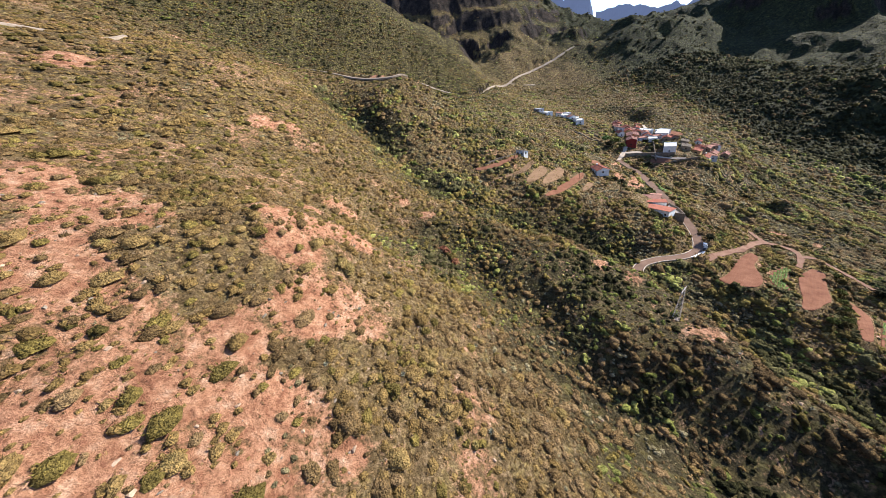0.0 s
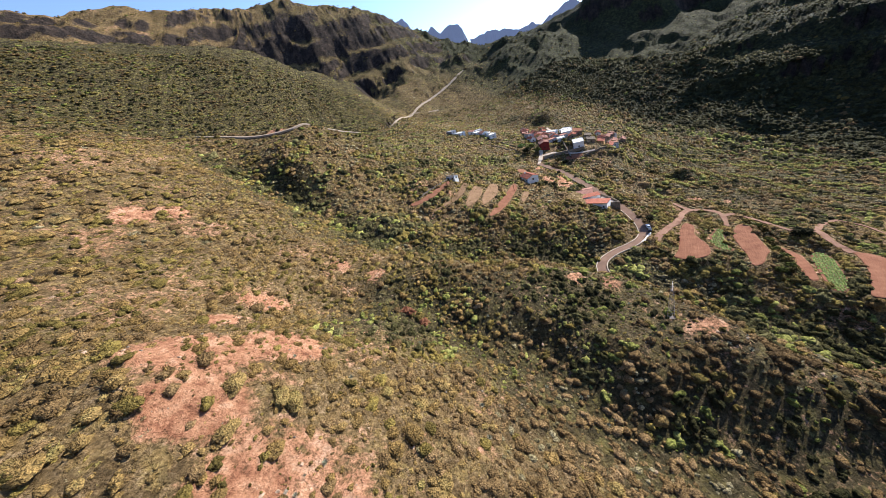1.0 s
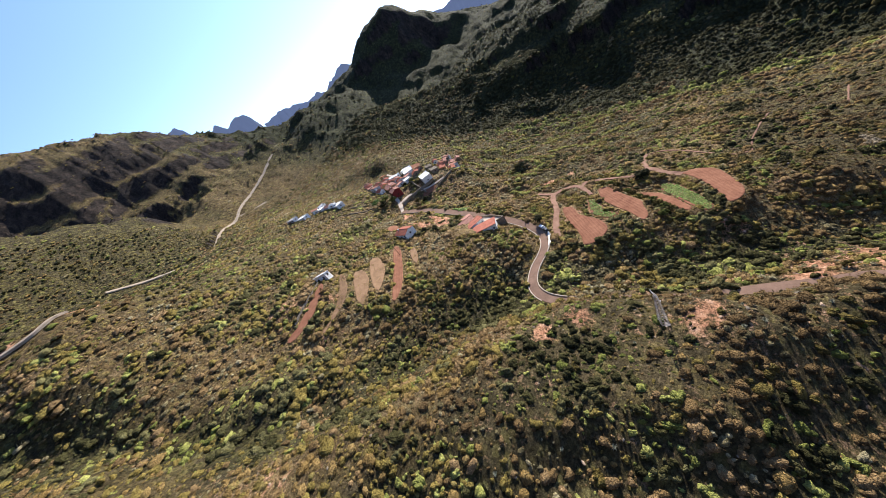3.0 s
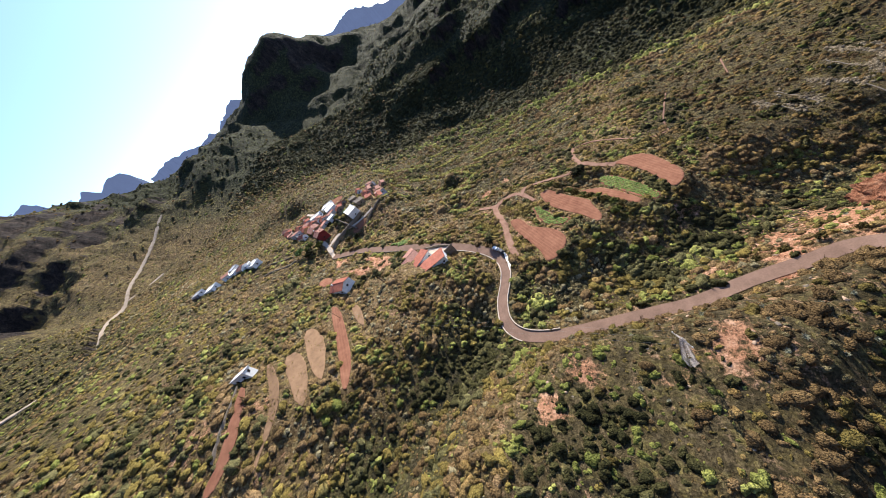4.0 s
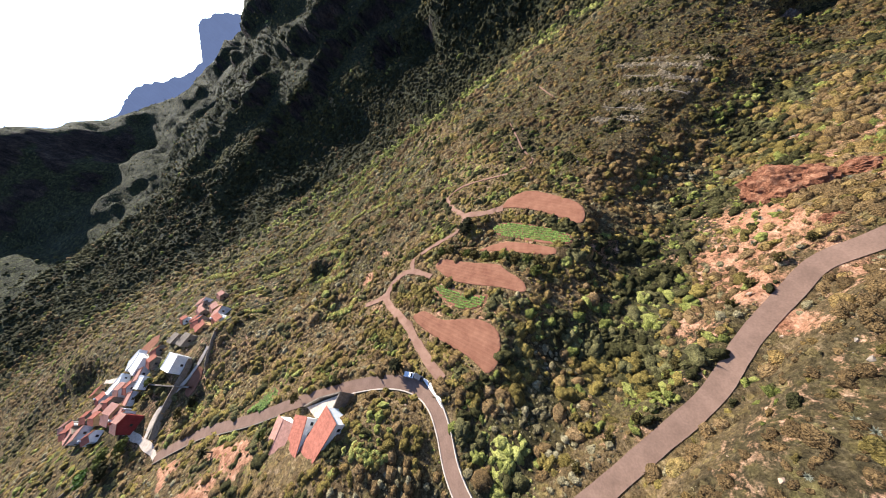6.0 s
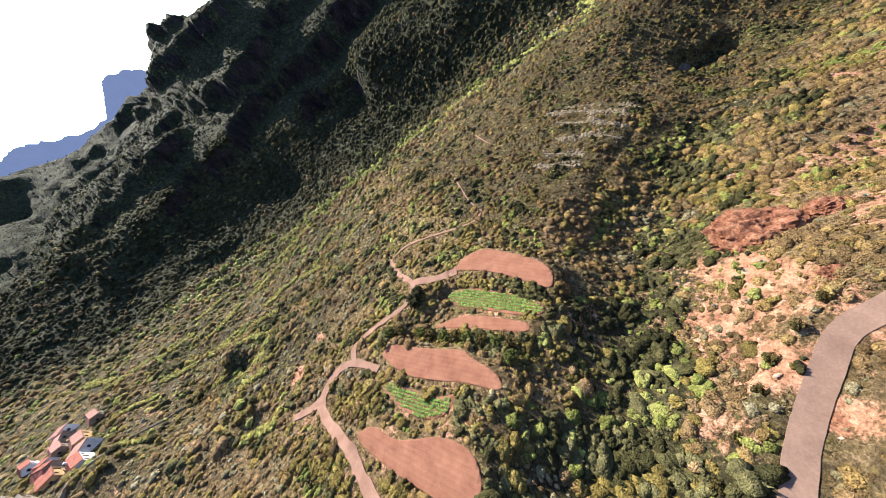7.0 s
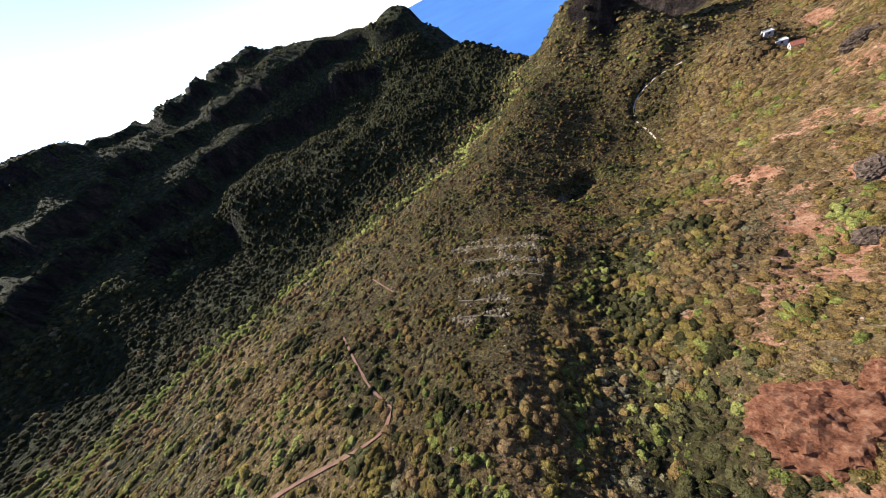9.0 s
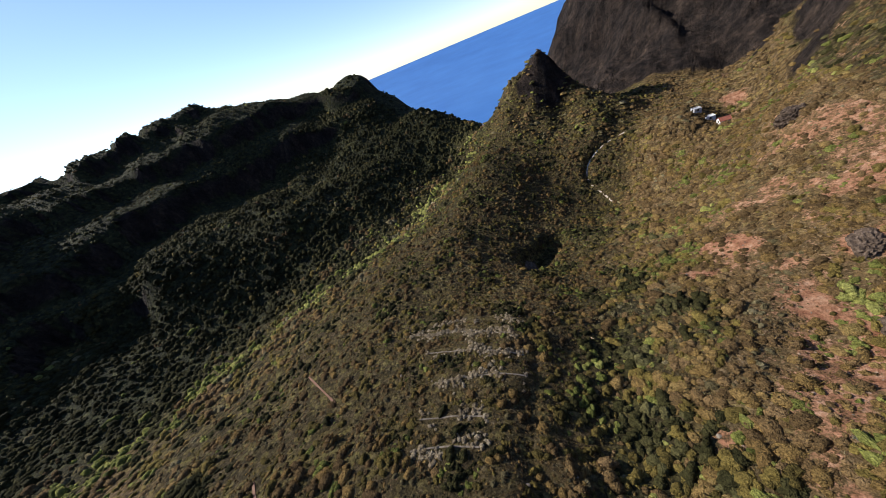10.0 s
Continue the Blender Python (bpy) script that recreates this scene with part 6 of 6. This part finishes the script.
OUTER_HOUSES = [
    (236, 331, 60, 10.8, 8.4, 4, "gable", LIME_WASH, TILE_PINK, "white house with faded pink roof", VILLAGE),
    (223, 340, 65, 10.8, 7.2, 3.6, "gable", OCHRE, TILE, "ochre house with red tile roof", VILLAGE),
    (212, 312, 60, 9.6, 7.2, 3.8, "flat", GREYWASH, TILE_PINK, "flat-roofed house with pink terrace roof", VILLAGE),
    (238, 300, 50, 8.4, 7.2, 3.4, "gable", STONE, TILE, "stone cottage with red tile roof", VILLAGE),
    (251, 292, 50, 9.6, 6, 3.1, "shed", STONE, STONE, "dark stone barn with stone roof", VILLAGE),
    (276, 292, 40, 8.4, 6, 3.1, "gable", STONE, TILE_PINK, "stone cottage with faded tile roof", VILLAGE),
    (252, 276, 35, 8.4, 6, 3.1, "shed", OCHRE, TILE, "small ochre outhouse with tile roof", VILLAGE),
    (131, 228, 85, 12, 9, 3.4, "gable", LIME_WASH, TILE, "white house with orange tile roof above terraces", ""),
    (74, 241, 120, 8, 4.5, 2.6, "shed", LIME_WASH, GREYWASH, "pale farm shed beside the terrace strips", ""),
    (143, -242, 20, 6, 4.5, 2.6, "gable", LIME_WASH, TILE, "white cottage with bright red roof down the valley", "houses down the valley"),
    (150, -250, 20, 6, 4, 2.6, "flat", LIME_WASH, LIME_WASH, "white cottage down the valley", "houses down the valley"),
    (157, -256, 30, 5, 4, 2.6, "flat", GREYWASH, GREYWASH, "grey cottage down the valley", "houses down the valley"),
]
INFILL = [(274, 302), (284, 296), (262, 272), (209, 309), (214, 317), (221, 312), (222, 328), (229, 333), (233, 322), (240, 335), (232, 345), (241, 353), (234, 376), (222, 361), (216, 345), (208, 330), (247, 303), (236, 312), (292, 300), (259, 282), (266, 290), (180, 374), (170, 398)]
for _i, (_x, _y) in enumerate(INFILL):
    _white = _i % 3 == 0 or _y > 344 and _x < 200
    OUTER_HOUSES.append((_x, _y, 45 + (_i * 37) % 40, 7 + (_i * 13) % 4, 5.5 + (_i * 7) % 3, 3.0 + 0.3 * (_i % 4), ("gable", "flat", "shed", "gable")[_i % 4],
                         LIME_WASH if _white else (OCHRE, STONE, GREYWASH)[_i % 3], (TILE, LIME_WASH if _white else TILE_PINK, TILE_PINK, TILE)[_i % 4],
                         ("whitewashed" if _white else ("ochre", "stone", "grey rendered")[_i % 3]) + " village house wedged between its neighbours", VILLAGE))
for _h in CENTRE_HOUSES + ROW_COTTAGES + OUTER_HOUSES:
    house(*_h)


def stone_wall(points, height, thick, label):
    low_wall(curve_points([(*p, 0) for p in points], 1.5), height, thick, STONE, label, name="stone_wall")


stone_wall([(208, 270), (222, 296), (231, 305)], 2.2, 0.8, "tall pale retaining wall below the white building")
stone_wall([(212, 262), (226, 254), (246, 244), (262, 236)], 1.2, 0.6, "dark dry-stone wall at the village edge")
stone_wall([(269, -28), (245, -35), (222, -38)], 0.18, 0.5, "overgrown dry-stone terrace wall")
stone_wall([(242, -10), (228, -17), (213, -22)], 0.18, 0.5, "overgrown dry-stone terrace wall")
stone_wall([(239, 4), (229, -1), (219, -5)], 0.18, 0.5, "overgrown dry-stone terrace wall")
stone_wall([(236, 13), (227, 8), (217, 4)], 0.18, 0.5, "overgrown dry-stone terrace wall")
stone_wall([(254, -20), (238, -26), (216, -30)], 0.18, 0.5, "overgrown dry-stone terrace wall")
stone_wall([(188, 285), (202, 284), (214, 277), (223, 268)], 2.6, 0.9, "long grey retaining wall climbing to the white building")
stone_wall([(176, 312), (168, 326), (160, 342)], 0.9, 0.6, "low grey wall running down from the village")
stone_wall([(186, 318), (180, 332), (176, 346)], 0.9, 0.6, "low grey wall running down from the village")
stone_wall([(69, 238.5), (55, 231.5), (42, 225)], 0.9, 0.5, "pale stone edging of a terrace strip")


# ---- trees ----
def palm(x, y, height, spread, label, fronds=26, trunk=0.28, seed=1):
    g = random.Random(seed)
    ob = empty("palm_tree", at_ground(x, y, g.uniform(0, 360), 0.1), label, "tree")
    bm = bmesh.new()
    lean = Vector((0.04, 0.02, 1))
    for k in range(6):
        rod(bm, lean * (height * k / 6), lean * (height * (k + 1) / 6), trunk * (1.2 - 0.06 * k), trunk * (1.1 - 0.06 * k), 8)
    part("trunk", bm, BARK, ob)
    bm = bmesh.new()
    top = lean * height
    for k in range(fronds):
        az, up = 2.399 * k, -0.35 + 1.25 * k / fronds
        d = Vector((math.cos(az) * math.cos(up), math.sin(az) * math.cos(up), math.sin(up)))
        side = Vector((-math.sin(az), math.cos(az), 0))
        prev = None
        for s in range(5):
            t = s / 4
            c = top + d * spread * t + Vector((0, 0, -0.45 * spread * t * t))
            wd = 0.34 * spread * (0.25 + t) * (1.05 - t) + 0.03
            row = [bm.verts.new(c - side * wd + Vector((0, 0, -0.5 * wd))), bm.verts.new(c), bm.verts.new(c + side * wd + Vector((0, 0, -0.5 * wd)))]
            if prev:
                bm.faces.new((prev[0], prev[1], row[1], row[0]))
                bm.faces.new((prev[1], prev[2], row[2], row[1]))
            prev = row
    part("crown", bm, DARK, ob)


def crown_mesh(bm, centre, radius, n, leaf, g, squash=0.8):
    for k in range(n):
        az, up = g.uniform(0, 2 * math.pi), g.uniform(-0.35, 1)
        d = Vector((math.cos(az) * math.sqrt(1 - up * up), math.sin(az) * math.sqrt(1 - up * up), up))
        lump = 0.75 + 0.3 * math.sin(az * 3 + centre[0]) * math.cos(up * 5 + centre[1])
        c = Vector(centre) + Vector((d.x, d.y, d.z * squash)) * radius * lump * g.uniform(0.55, 1.05)
        nrm = (d + Vector((g.uniform(-0.7, 0.7), g.uniform(-0.7, 0.7), g.uniform(-0.3, 0.7)))).normalized()
        t1 = nrm.orthogonal().normalized()
        t2 = nrm.cross(t1)
        s = leaf * g.uniform(0.6, 1.3)
        bm.faces.new([bm.verts.new(c + t1 * s * a + t2 * s * b) for a, b in ((-0.6, -0.4), (0.6, -0.4), (0.35, 0.6), (-0.35, 0.6))])


def tree(x, y, height, radius, mat, label, group="", seed=1):
    g = random.Random(seed)
    ob = empty("tree", at_ground(x, y, 0, 0.1), label, "tree", group)
    bm = bmesh.new()
    fork = height * 0.4
    rod(bm, (0, 0, 0), (0.1, 0, fork), 0.07 * height / 2, 0.05 * height / 2, 7)
    tips = []
    for k in range(5):
        az = 2 * math.pi * k / 5 + g.uniform(-0.4, 0.4)
        tip = (math.cos(az) * radius * 0.55, math.sin(az) * radius * 0.55, height * g.uniform(0.6, 0.85))
        rod(bm, (0.1, 0, fork * 0.95), tip, 0.035 * height / 2, 0.015 * height / 2, 5)
        tips.append(tip)
    part("trunk", bm, BARK, ob)
    bm = bmesh.new()
    for t in tips + [(0, 0, height * 0.85)]:
        crown_mesh(bm, t, radius * 0.62, 60, radius * 0.2, g)
    part("crown", bm, mat, ob)


palm(131, 199, 7.0, 2.6, "slender palm standing beside the farmhouse", seed=2)
palm(151, 143, 4.2, 3.0, "broad palm shading the road junction", 34, 0.35, seed=3)
palm(203, 101, 3.0, 3.6, "dark bushy palm at the field corner", 40, 0.45, seed=4)
palm(205.5, 98.5, 2.4, 3.0, "dark bushy palm at the field corner", 36, 0.4, seed=9)
palm(159, 228, 4.5, 2.2, "small palm on the bank below the upper road", seed=5)
palm(176, 118, 1.2, 2.0, "low palm beside the bean field", 24, 0.25, seed=6)
palm(247, 33, 1.0, 1.8, "low palm in the hillside scrub", 24, 0.25, seed=7)
for _i, (_x, _y, _hh, _r) in enumerate(((187, 303, 7, 4.8), (181, 309, 6.5, 4.2), (190, 296, 6, 4.2), (180, 299, 6.5, 4.4), (200, 268, 4.5, 3), (196, 274, 5, 3.2), (222, 294, 4.5, 3), (217, 301, 4, 2.8), (301, 95, 4, 2.6), (343, 97, 4.5, 2.8), (263, 229, 4, 2.6), (160, 186, 4, 2.2), (152, 198, 3.5, 2.0))):
    tree(_x, _y, _hh, _r, (LIME, CROP, LIME, DARK)[_i % 4] if _i < 4 else (LIME, DARK, OLIVE)[_i % 3], "leafy green tree in the village" if _x < 225 and _y > 250 else "solitary dark green tree on the slope", "", 40 + _i)
for _i, (_x, _y, _hh, _r) in enumerate(((112, 80, 2.4, 1.6), (113.5, 76, 2.2, 1.4), (115, 72.5, 2.4, 1.5), (117.5, 63, 2.2, 1.3), (120, 53, 2.2, 1.4), (122, 46, 2.4, 1.5), (123, 38, 2.2, 1.4), (107.5, 96, 2.2, 1.5), (108.5, 88, 2.0, 1.3), (105.5, 106, 2.0, 1.4), (123.5, 30, 2.0, 1.3))):
    tree(_x, _y, _hh, _r, OLIVE, "small round bush-like tree on the road shoulder", "small trees along the road", 80 + _i)
for _i, (_x, _y, _r) in enumerate(((190, 106, 2.2), (186, 103.5, 2.4), (181, 99.5, 2.3), (177, 96, 2.5), (173, 92.5, 2.4), (169, 89.5, 2.2), (165, 86, 2.2), (161.5, 83.5, 2.0), (158, 86, 2.2), (196, 112, 2.3), (199, 116, 2.2), (194, 118.5, 1.9))):
    tree(_x, _y, 2.8, _r, OLIVE if _i % 2 else LIME, "rounded green hedge tree between terrace fields", "hedge trees between fields", 120 + _i)


# ---- agaves ----
def agave_mesh(seed):
    g = random.Random(seed)
    bm = bmesh.new()
    for k in range(26):
        az, up = 2.399 * k + g.uniform(-0.15, 0.15), 0.15 + 1.2 * k / 26
        d = Vector((math.cos(az) * math.cos(up), math.sin(az) * math.cos(up), math.sin(up)))
        side = Vector((-math.sin(az), math.cos(az), 0))
        nrm = d.cross(side)
        a, b, c, e = side * -0.08, side * 0.11 + d * 0.4, d * 1.15 + nrm * 0.1, side * -0.11 + d * 0.4
        bm.faces.new([bm.verts.new(p) for p in (a, side * 0.08, b, c, e)])
    me = bpy.data.meshes.new("agave")
    bm.to_mesh(me)
    bm.free()
    me.materials.append(AGAVE)
    return me


AGAVE = plain("agave_leaf", (0.25, 0.25, 0.18), 0.85, 0.25, 2.0)
_agaves = [agave_mesh(k) for k in range(3)]
for _i in range(70):
    g_x, g_y = (RNG.uniform(-30, 45), RNG.uniform(40, 110)) if _i < 34 else ((RNG.uniform(70, 100), RNG.uniform(45, 90)) if _i < 50 else (RNG.uniform(128, 150), RNG.uniform(-40, 40)))
    if not clear_ground(np.array([g_x]), np.array([g_y]), 0.6)[0]:
        continue
    _ob = tagged(new("agave", _agaves[_i % 3]), "silvery agave rosette on dry ground", "agave", "agaves on the dry slopes")
    _s = RNG.uniform(0.4, 0.95)
    _ob.matrix_world = at_ground(g_x, g_y, RNG.uniform(0, 360), -0.05) @ Matrix.Scale(_s, 4)


# ---- rocks ----
def outcrop(x, y, z, sx, sy, sz, turn, seed, label, mat):
    bm = bmesh.new()
    bmesh.ops.create_icosphere(bm, subdivisions=5, radius=1.0)
    off = Vector((seed * 3.1, seed * 1.7, 0))
    for v in bm.verts:
        p = v.co.normalized()
        f = noise.multi_fractal(p * 1.6 + off, 1.0, 2.1, 5) * 0.2 - abs(noise.noise(p * 4 + off)) * 0.3 + noise.noise(p * 9 + off) * 0.1 - abs(noise.noise(p * 16 + off)) * 0.1 + 0.1
        step = math.floor((p.z + 0.15 * noise.noise(p * 2.2 + off)) * 5) / 5
        v.co = Vector((p.x * sx, p.y * sy, (p.z * 0.6 + step * 0.4) * sz)) * (0.85 + f)
    me = bpy.data.meshes.new("rock_outcrop")
    bm.to_mesh(me)
    bm.free()
    me.materials.append(mat)
    ob = tagged(new("rock_outcrop", me), label, "rock")
    ob.matrix_world = pose(x, y, z, 0, 0, turn)


def rock_material(name, dark, mid, light):
    m, nt, p = material(name, 0.95)
    n = noise_node(nt, 0.55, 9, 0.78)
    nt.links.new(ramp(nt, n, [(0.34, dark), (0.5, mid), (0.66, light)]), p.inputs["Base Color"])
    bump(nt, p, n, 1.0, 1.2)
    return m


RED_ROCK = rock_material("red_lava_rock", (0.05, 0.02, 0.013), (0.21, 0.088, 0.05), (0.36, 0.195, 0.12))
BROWN_ROCK = rock_material("brown_basalt", (0.03, 0.022, 0.018), (0.11, 0.08, 0.06), (0.24, 0.18, 0.14))


def on_ground(x, y, dz):
    return float(ground_height([x], [y])[0]) + dz


outcrop(141, 11, on_ground(141, 11, -1.2), 10.5, 8.0, 5.6, 30, 3, "red eroded lava outcrop above the ravine", RED_ROCK)
outcrop(134, -1, on_ground(134, -1, -0.8), 4.8, 3.8, 3.4, 70, 5, "red eroded lava outcrop above the ravine", RED_ROCK)
outcrop(124, 22, on_ground(124, 22, -1.4), 3.2, 2.4, 2.2, 10, 7, "reddish boulder beside the road", RED_ROCK)
outcrop(127, -88, on_ground(127, -88, -2.0), 6.5, 3.8, 3.4, 75, 8, "brown rock ledge on the slope", BROWN_ROCK)
outcrop(128, -60, on_ground(128, -60, -1.6), 4.2, 3.2, 2.8, 40, 9, "brown rock ledge on the slope", BROWN_ROCK)
outcrop(126, -181, on_ground(126, -181, -2.0), 6.5, 4.2, 5.5, 20, 10, "brown rock tower on the slope", BROWN_ROCK)
outcrop(244, -112, on_ground(244, -112, -4.0), 10, 6, 6.5, 120, 11, "dark cliff step above the gully", BROWN_ROCK)
outcrop(0, 122, on_ground(0, 122, -1.5), 3.6, 2.2, 2.6, 140, 12, "red rock notch on the spur crest", RED_ROCK)
outcrop(4, 115, on_ground(4, 115, -1.6), 2.6, 2.0, 2.6, 60, 13, "red rock notch on the spur crest", RED_ROCK)


# ---- pylon and wires ----
def pylon(x, y, turn, h):
    ob = empty("power_pylon", at_ground(x, y, turn, 0.2), "narrow rusty lattice power pylon on a concrete foot", "pylon")
    bm = bmesh.new()
    foot, head = 1.0, 0.35

    def corner(k, t):
        r = foot + (head - foot) * t
        return Vector(((1, 1, -1, -1)[k] * r, (1, -1, -1, 1)[k] * r, h * t))
    for k in range(4):
        rod(bm, corner(k, 0), corner(k, 1), 0.09, 0.07, 4)
    part("legs", bm, STEEL, ob)
    bm = bmesh.new()
    for s in range(11):
        for k in range(4):
            rod(bm, corner(k, s / 11), corner((k + 1) % 4, (s + 1) / 11), 0.05, 0.05, 4)
            rod(bm, corner(k, (s + 1) / 11), corner((k + 1) % 4, (s + 1) / 11), 0.04, 0.04, 4)
    part("bracing", bm, STEEL, ob)
    bm = bmesh.new()
    rod(bm, (-2.2, 0, h - 0.2), (2.2, 0, h - 0.2), 0.12, 0.12, 4)
    rod(bm, (-2.2, 0, h - 0.2), (0, 0, h + 0.9), 0.07, 0.07, 4)
    rod(bm, (2.2, 0, h - 0.2), (0, 0, h + 0.9), 0.07, 0.07, 4)
    part("crossarm", bm, STEEL, ob)
    for s in (-2.1, 0, 2.1):
        bm = bmesh.new()
        for k in range(3):
            rod(bm, (s, 0, h - 0.15 + 0.18 * k), (s, 0, h - 0.03 + 0.18 * k), 0.13, 0.1, 6)
        part("insulator", bm, LIME_WASH, ob, "pale ceramic insulator")
    bm = bmesh.new()
    box(bm, -1.15, 1.15, -1.15, 1.15, -1.0, 0.25)
    part("foot", bm, PALE_STONE, ob, "pale concrete foot")
    return ob


pylon(79, 78.5, 35, 13.0)
_top = Vector((79, 78.5, float(ground_height([79], [78.5])[0]) + 13.1))
_pole = Vector((108, 214, float(ground_height([108], [214])[0])))


def pole_of_wood():
    ob = empty("wooden_pole", pose(*_pole, 0, 0, 15), "slim wooden power pole above the terraces", "pole")
    bm = bmesh.new()
    rod(bm, (0, 0, -0.5), (0, 0, 8.5), 0.14, 0.1, 8)
    part("post", bm, WOOD, ob)
    bm = bmesh.new()
    box(bm, -1.2, 1.2, -0.07, 0.07, 8.0, 8.15)
    part("crossarm", bm, WOOD, ob)


pole_of_wood()
for _s in (-2.1, 0.0, 2.1):
    _d = Vector((math.cos(radians(35)), math.sin(radians(35)), 0)) * _s
    _a, _b = _top + _d + Vector((0, 0, 0.35)), _pole + Vector((math.cos(radians(15)), math.sin(radians(15)), 0)) * _s * 0.5 + Vector((0, 0, 8.2))
    _bm = bmesh.new()
    _ring = []
    for _k in range(25):
        _t = _k / 24
        _c = _a.lerp(_b, _t) - Vector((0, 0, 12 * _t * (1 - _t)))
        _next = [_bm.verts.new(_c + Vector((0.014 * _u, 0.0, 0.014 * _v))) for _u, _v in ((1, 0), (0, 1), (-1, 0), (0, -1))]
        for _i in range(4 if _ring else 0):
            _bm.faces.new((_ring[_i], _ring[(_i + 1) % 4], _next[(_i + 1) % 4], _next[_i]))
        _ring = _next
    _me = bpy.data.meshes.new("power_cable")
    _bm.to_mesh(_me)
    _bm.free()
    _me.materials.append(CABLE)
    tagged(new("power_cable", _me), "thin sagging power cable between pylon and pole", "cable", "power cables")


# ---- cars and road paint ----
def car(x, y, turn, paint, label, z):
    ob = empty("car", pose(x, y, z, 0, 0, turn), label, "car")
    bm = bmesh.new()
    prof = [(-2.1, 0.35), (-2.1, 0.85), (-1.9, 0.95), (1.2, 0.95), (2.05, 0.8), (2.1, 0.35)]
    left = [bm.verts.new((px, -0.85, pz)) for px, pz in prof]
    right = [bm.verts.new((px, 0.85, pz)) for px, pz in prof]
    bm.faces.new(left)
    bm.faces.new(right[::-1])
    for i in range(len(prof)):
        bm.faces.new((left[i], right[i], right[(i + 1) % len(prof)], left[(i + 1) % len(prof)]))
    bmesh.ops.recalc_face_normals(bm, faces=bm.faces)
    bmesh.ops.bevel(bm, geom=list(bm.edges), offset=0.06, segments=2, affect="EDGES")
    part("body", bm, paint, ob)
    for name, mat, z0, z1, k in (("cabin", GLASS, 0.9, 1.36, 0.0), ("roof", paint, 1.35, 1.45, 0.24)):
        bm = bmesh.new()
        a = [bm.verts.new(p) for p in ((-1.75 + k, -0.74, z0), (0.95 - 2 * k, -0.74, z0), (0.95 - 2 * k, 0.74, z0), (-1.75 + k, 0.74, z0))]
        b = [bm.verts.new(p) for p in ((-1.5 + k * 0.3, -0.62, z1), (0.35, -0.62, z1), (0.35, 0.62, z1), (-1.5 + k * 0.3, 0.62, z1))]
        bm.faces.new(a[::-1])
        bm.faces.new(b)
        for i in range(4):
            bm.faces.new((a[i], a[(i + 1) % 4], b[(i + 1) % 4], b[i]))
        part(name, bm, mat, ob)
    for wx in (-1.3, 1.3):
        for wy in (-0.8, 0.8):
            bm = bmesh.new()
            rod(bm, (wx, wy - 0.1, 0.32), (wx, wy + 0.1, 0.32), 0.32, 0.32, 14)
            wheel = part("wheel", bm, RUBBER, ob)
            bm = bmesh.new()
            rod(bm, (wx, wy - 0.11, 0.32), (wx, wy + 0.11, 0.32), 0.18, 0.18, 10)
            part("rim", bm, STEEL, wheel)
    for s in (-0.6, 0.6):
        bm = bmesh.new()
        box(bm, 2.06, 2.12, s - 0.18, s + 0.18, 0.6, 0.74)
        part("headlight", bm, LIME_WASH, ob)


car(146.6, 140.6, 52, WHITE_PAINT, "white car parked at the road junction", 198.9)
car(143.9, 137.4, 40, DARK_PAINT, "dark car parked at the road junction", 198.75)


def paint_patch():
    line = curve_points([(143.2, 136.4, 0), (139.5, 134.6, 0), (136, 133.4, 0), (131.8, 132.8, 0)], 0.5)
    d = np.gradient(line[:, :2], axis=0)
    nrm = np.stack([-d[:, 1], d[:, 0]], 1) / np.linalg.norm(d, axis=1)[:, None]
    w = 0.15 + 0.75 * np.sin(np.linspace(0.1, math.pi - 0.1, len(line)))
    bm = bmesh.new()
    prev = None
    for p, n, k in zip(line, nrm, w):
        row = [bm.verts.new((p[0] + n[0] * s * k, p[1] + n[1] * s * k, zz)) for s, zz in ((-1, 198.0), (-1, 198.30), (1, 198.30), (1, 198.0))]
        if prev:
            for i in range(3):
                bm.faces.new((prev[i], prev[i + 1], row[i + 1], row[i]))
        prev = row
    me = bpy.data.meshes.new("traffic_island")
    bm.to_mesh(me)
    bm.free()
    me.materials.append(ROAD_PAINT)
    tagged(new("traffic_island", me), "slim white-painted traffic island at the track junction", "kerb", kind="structure")


paint_patch()
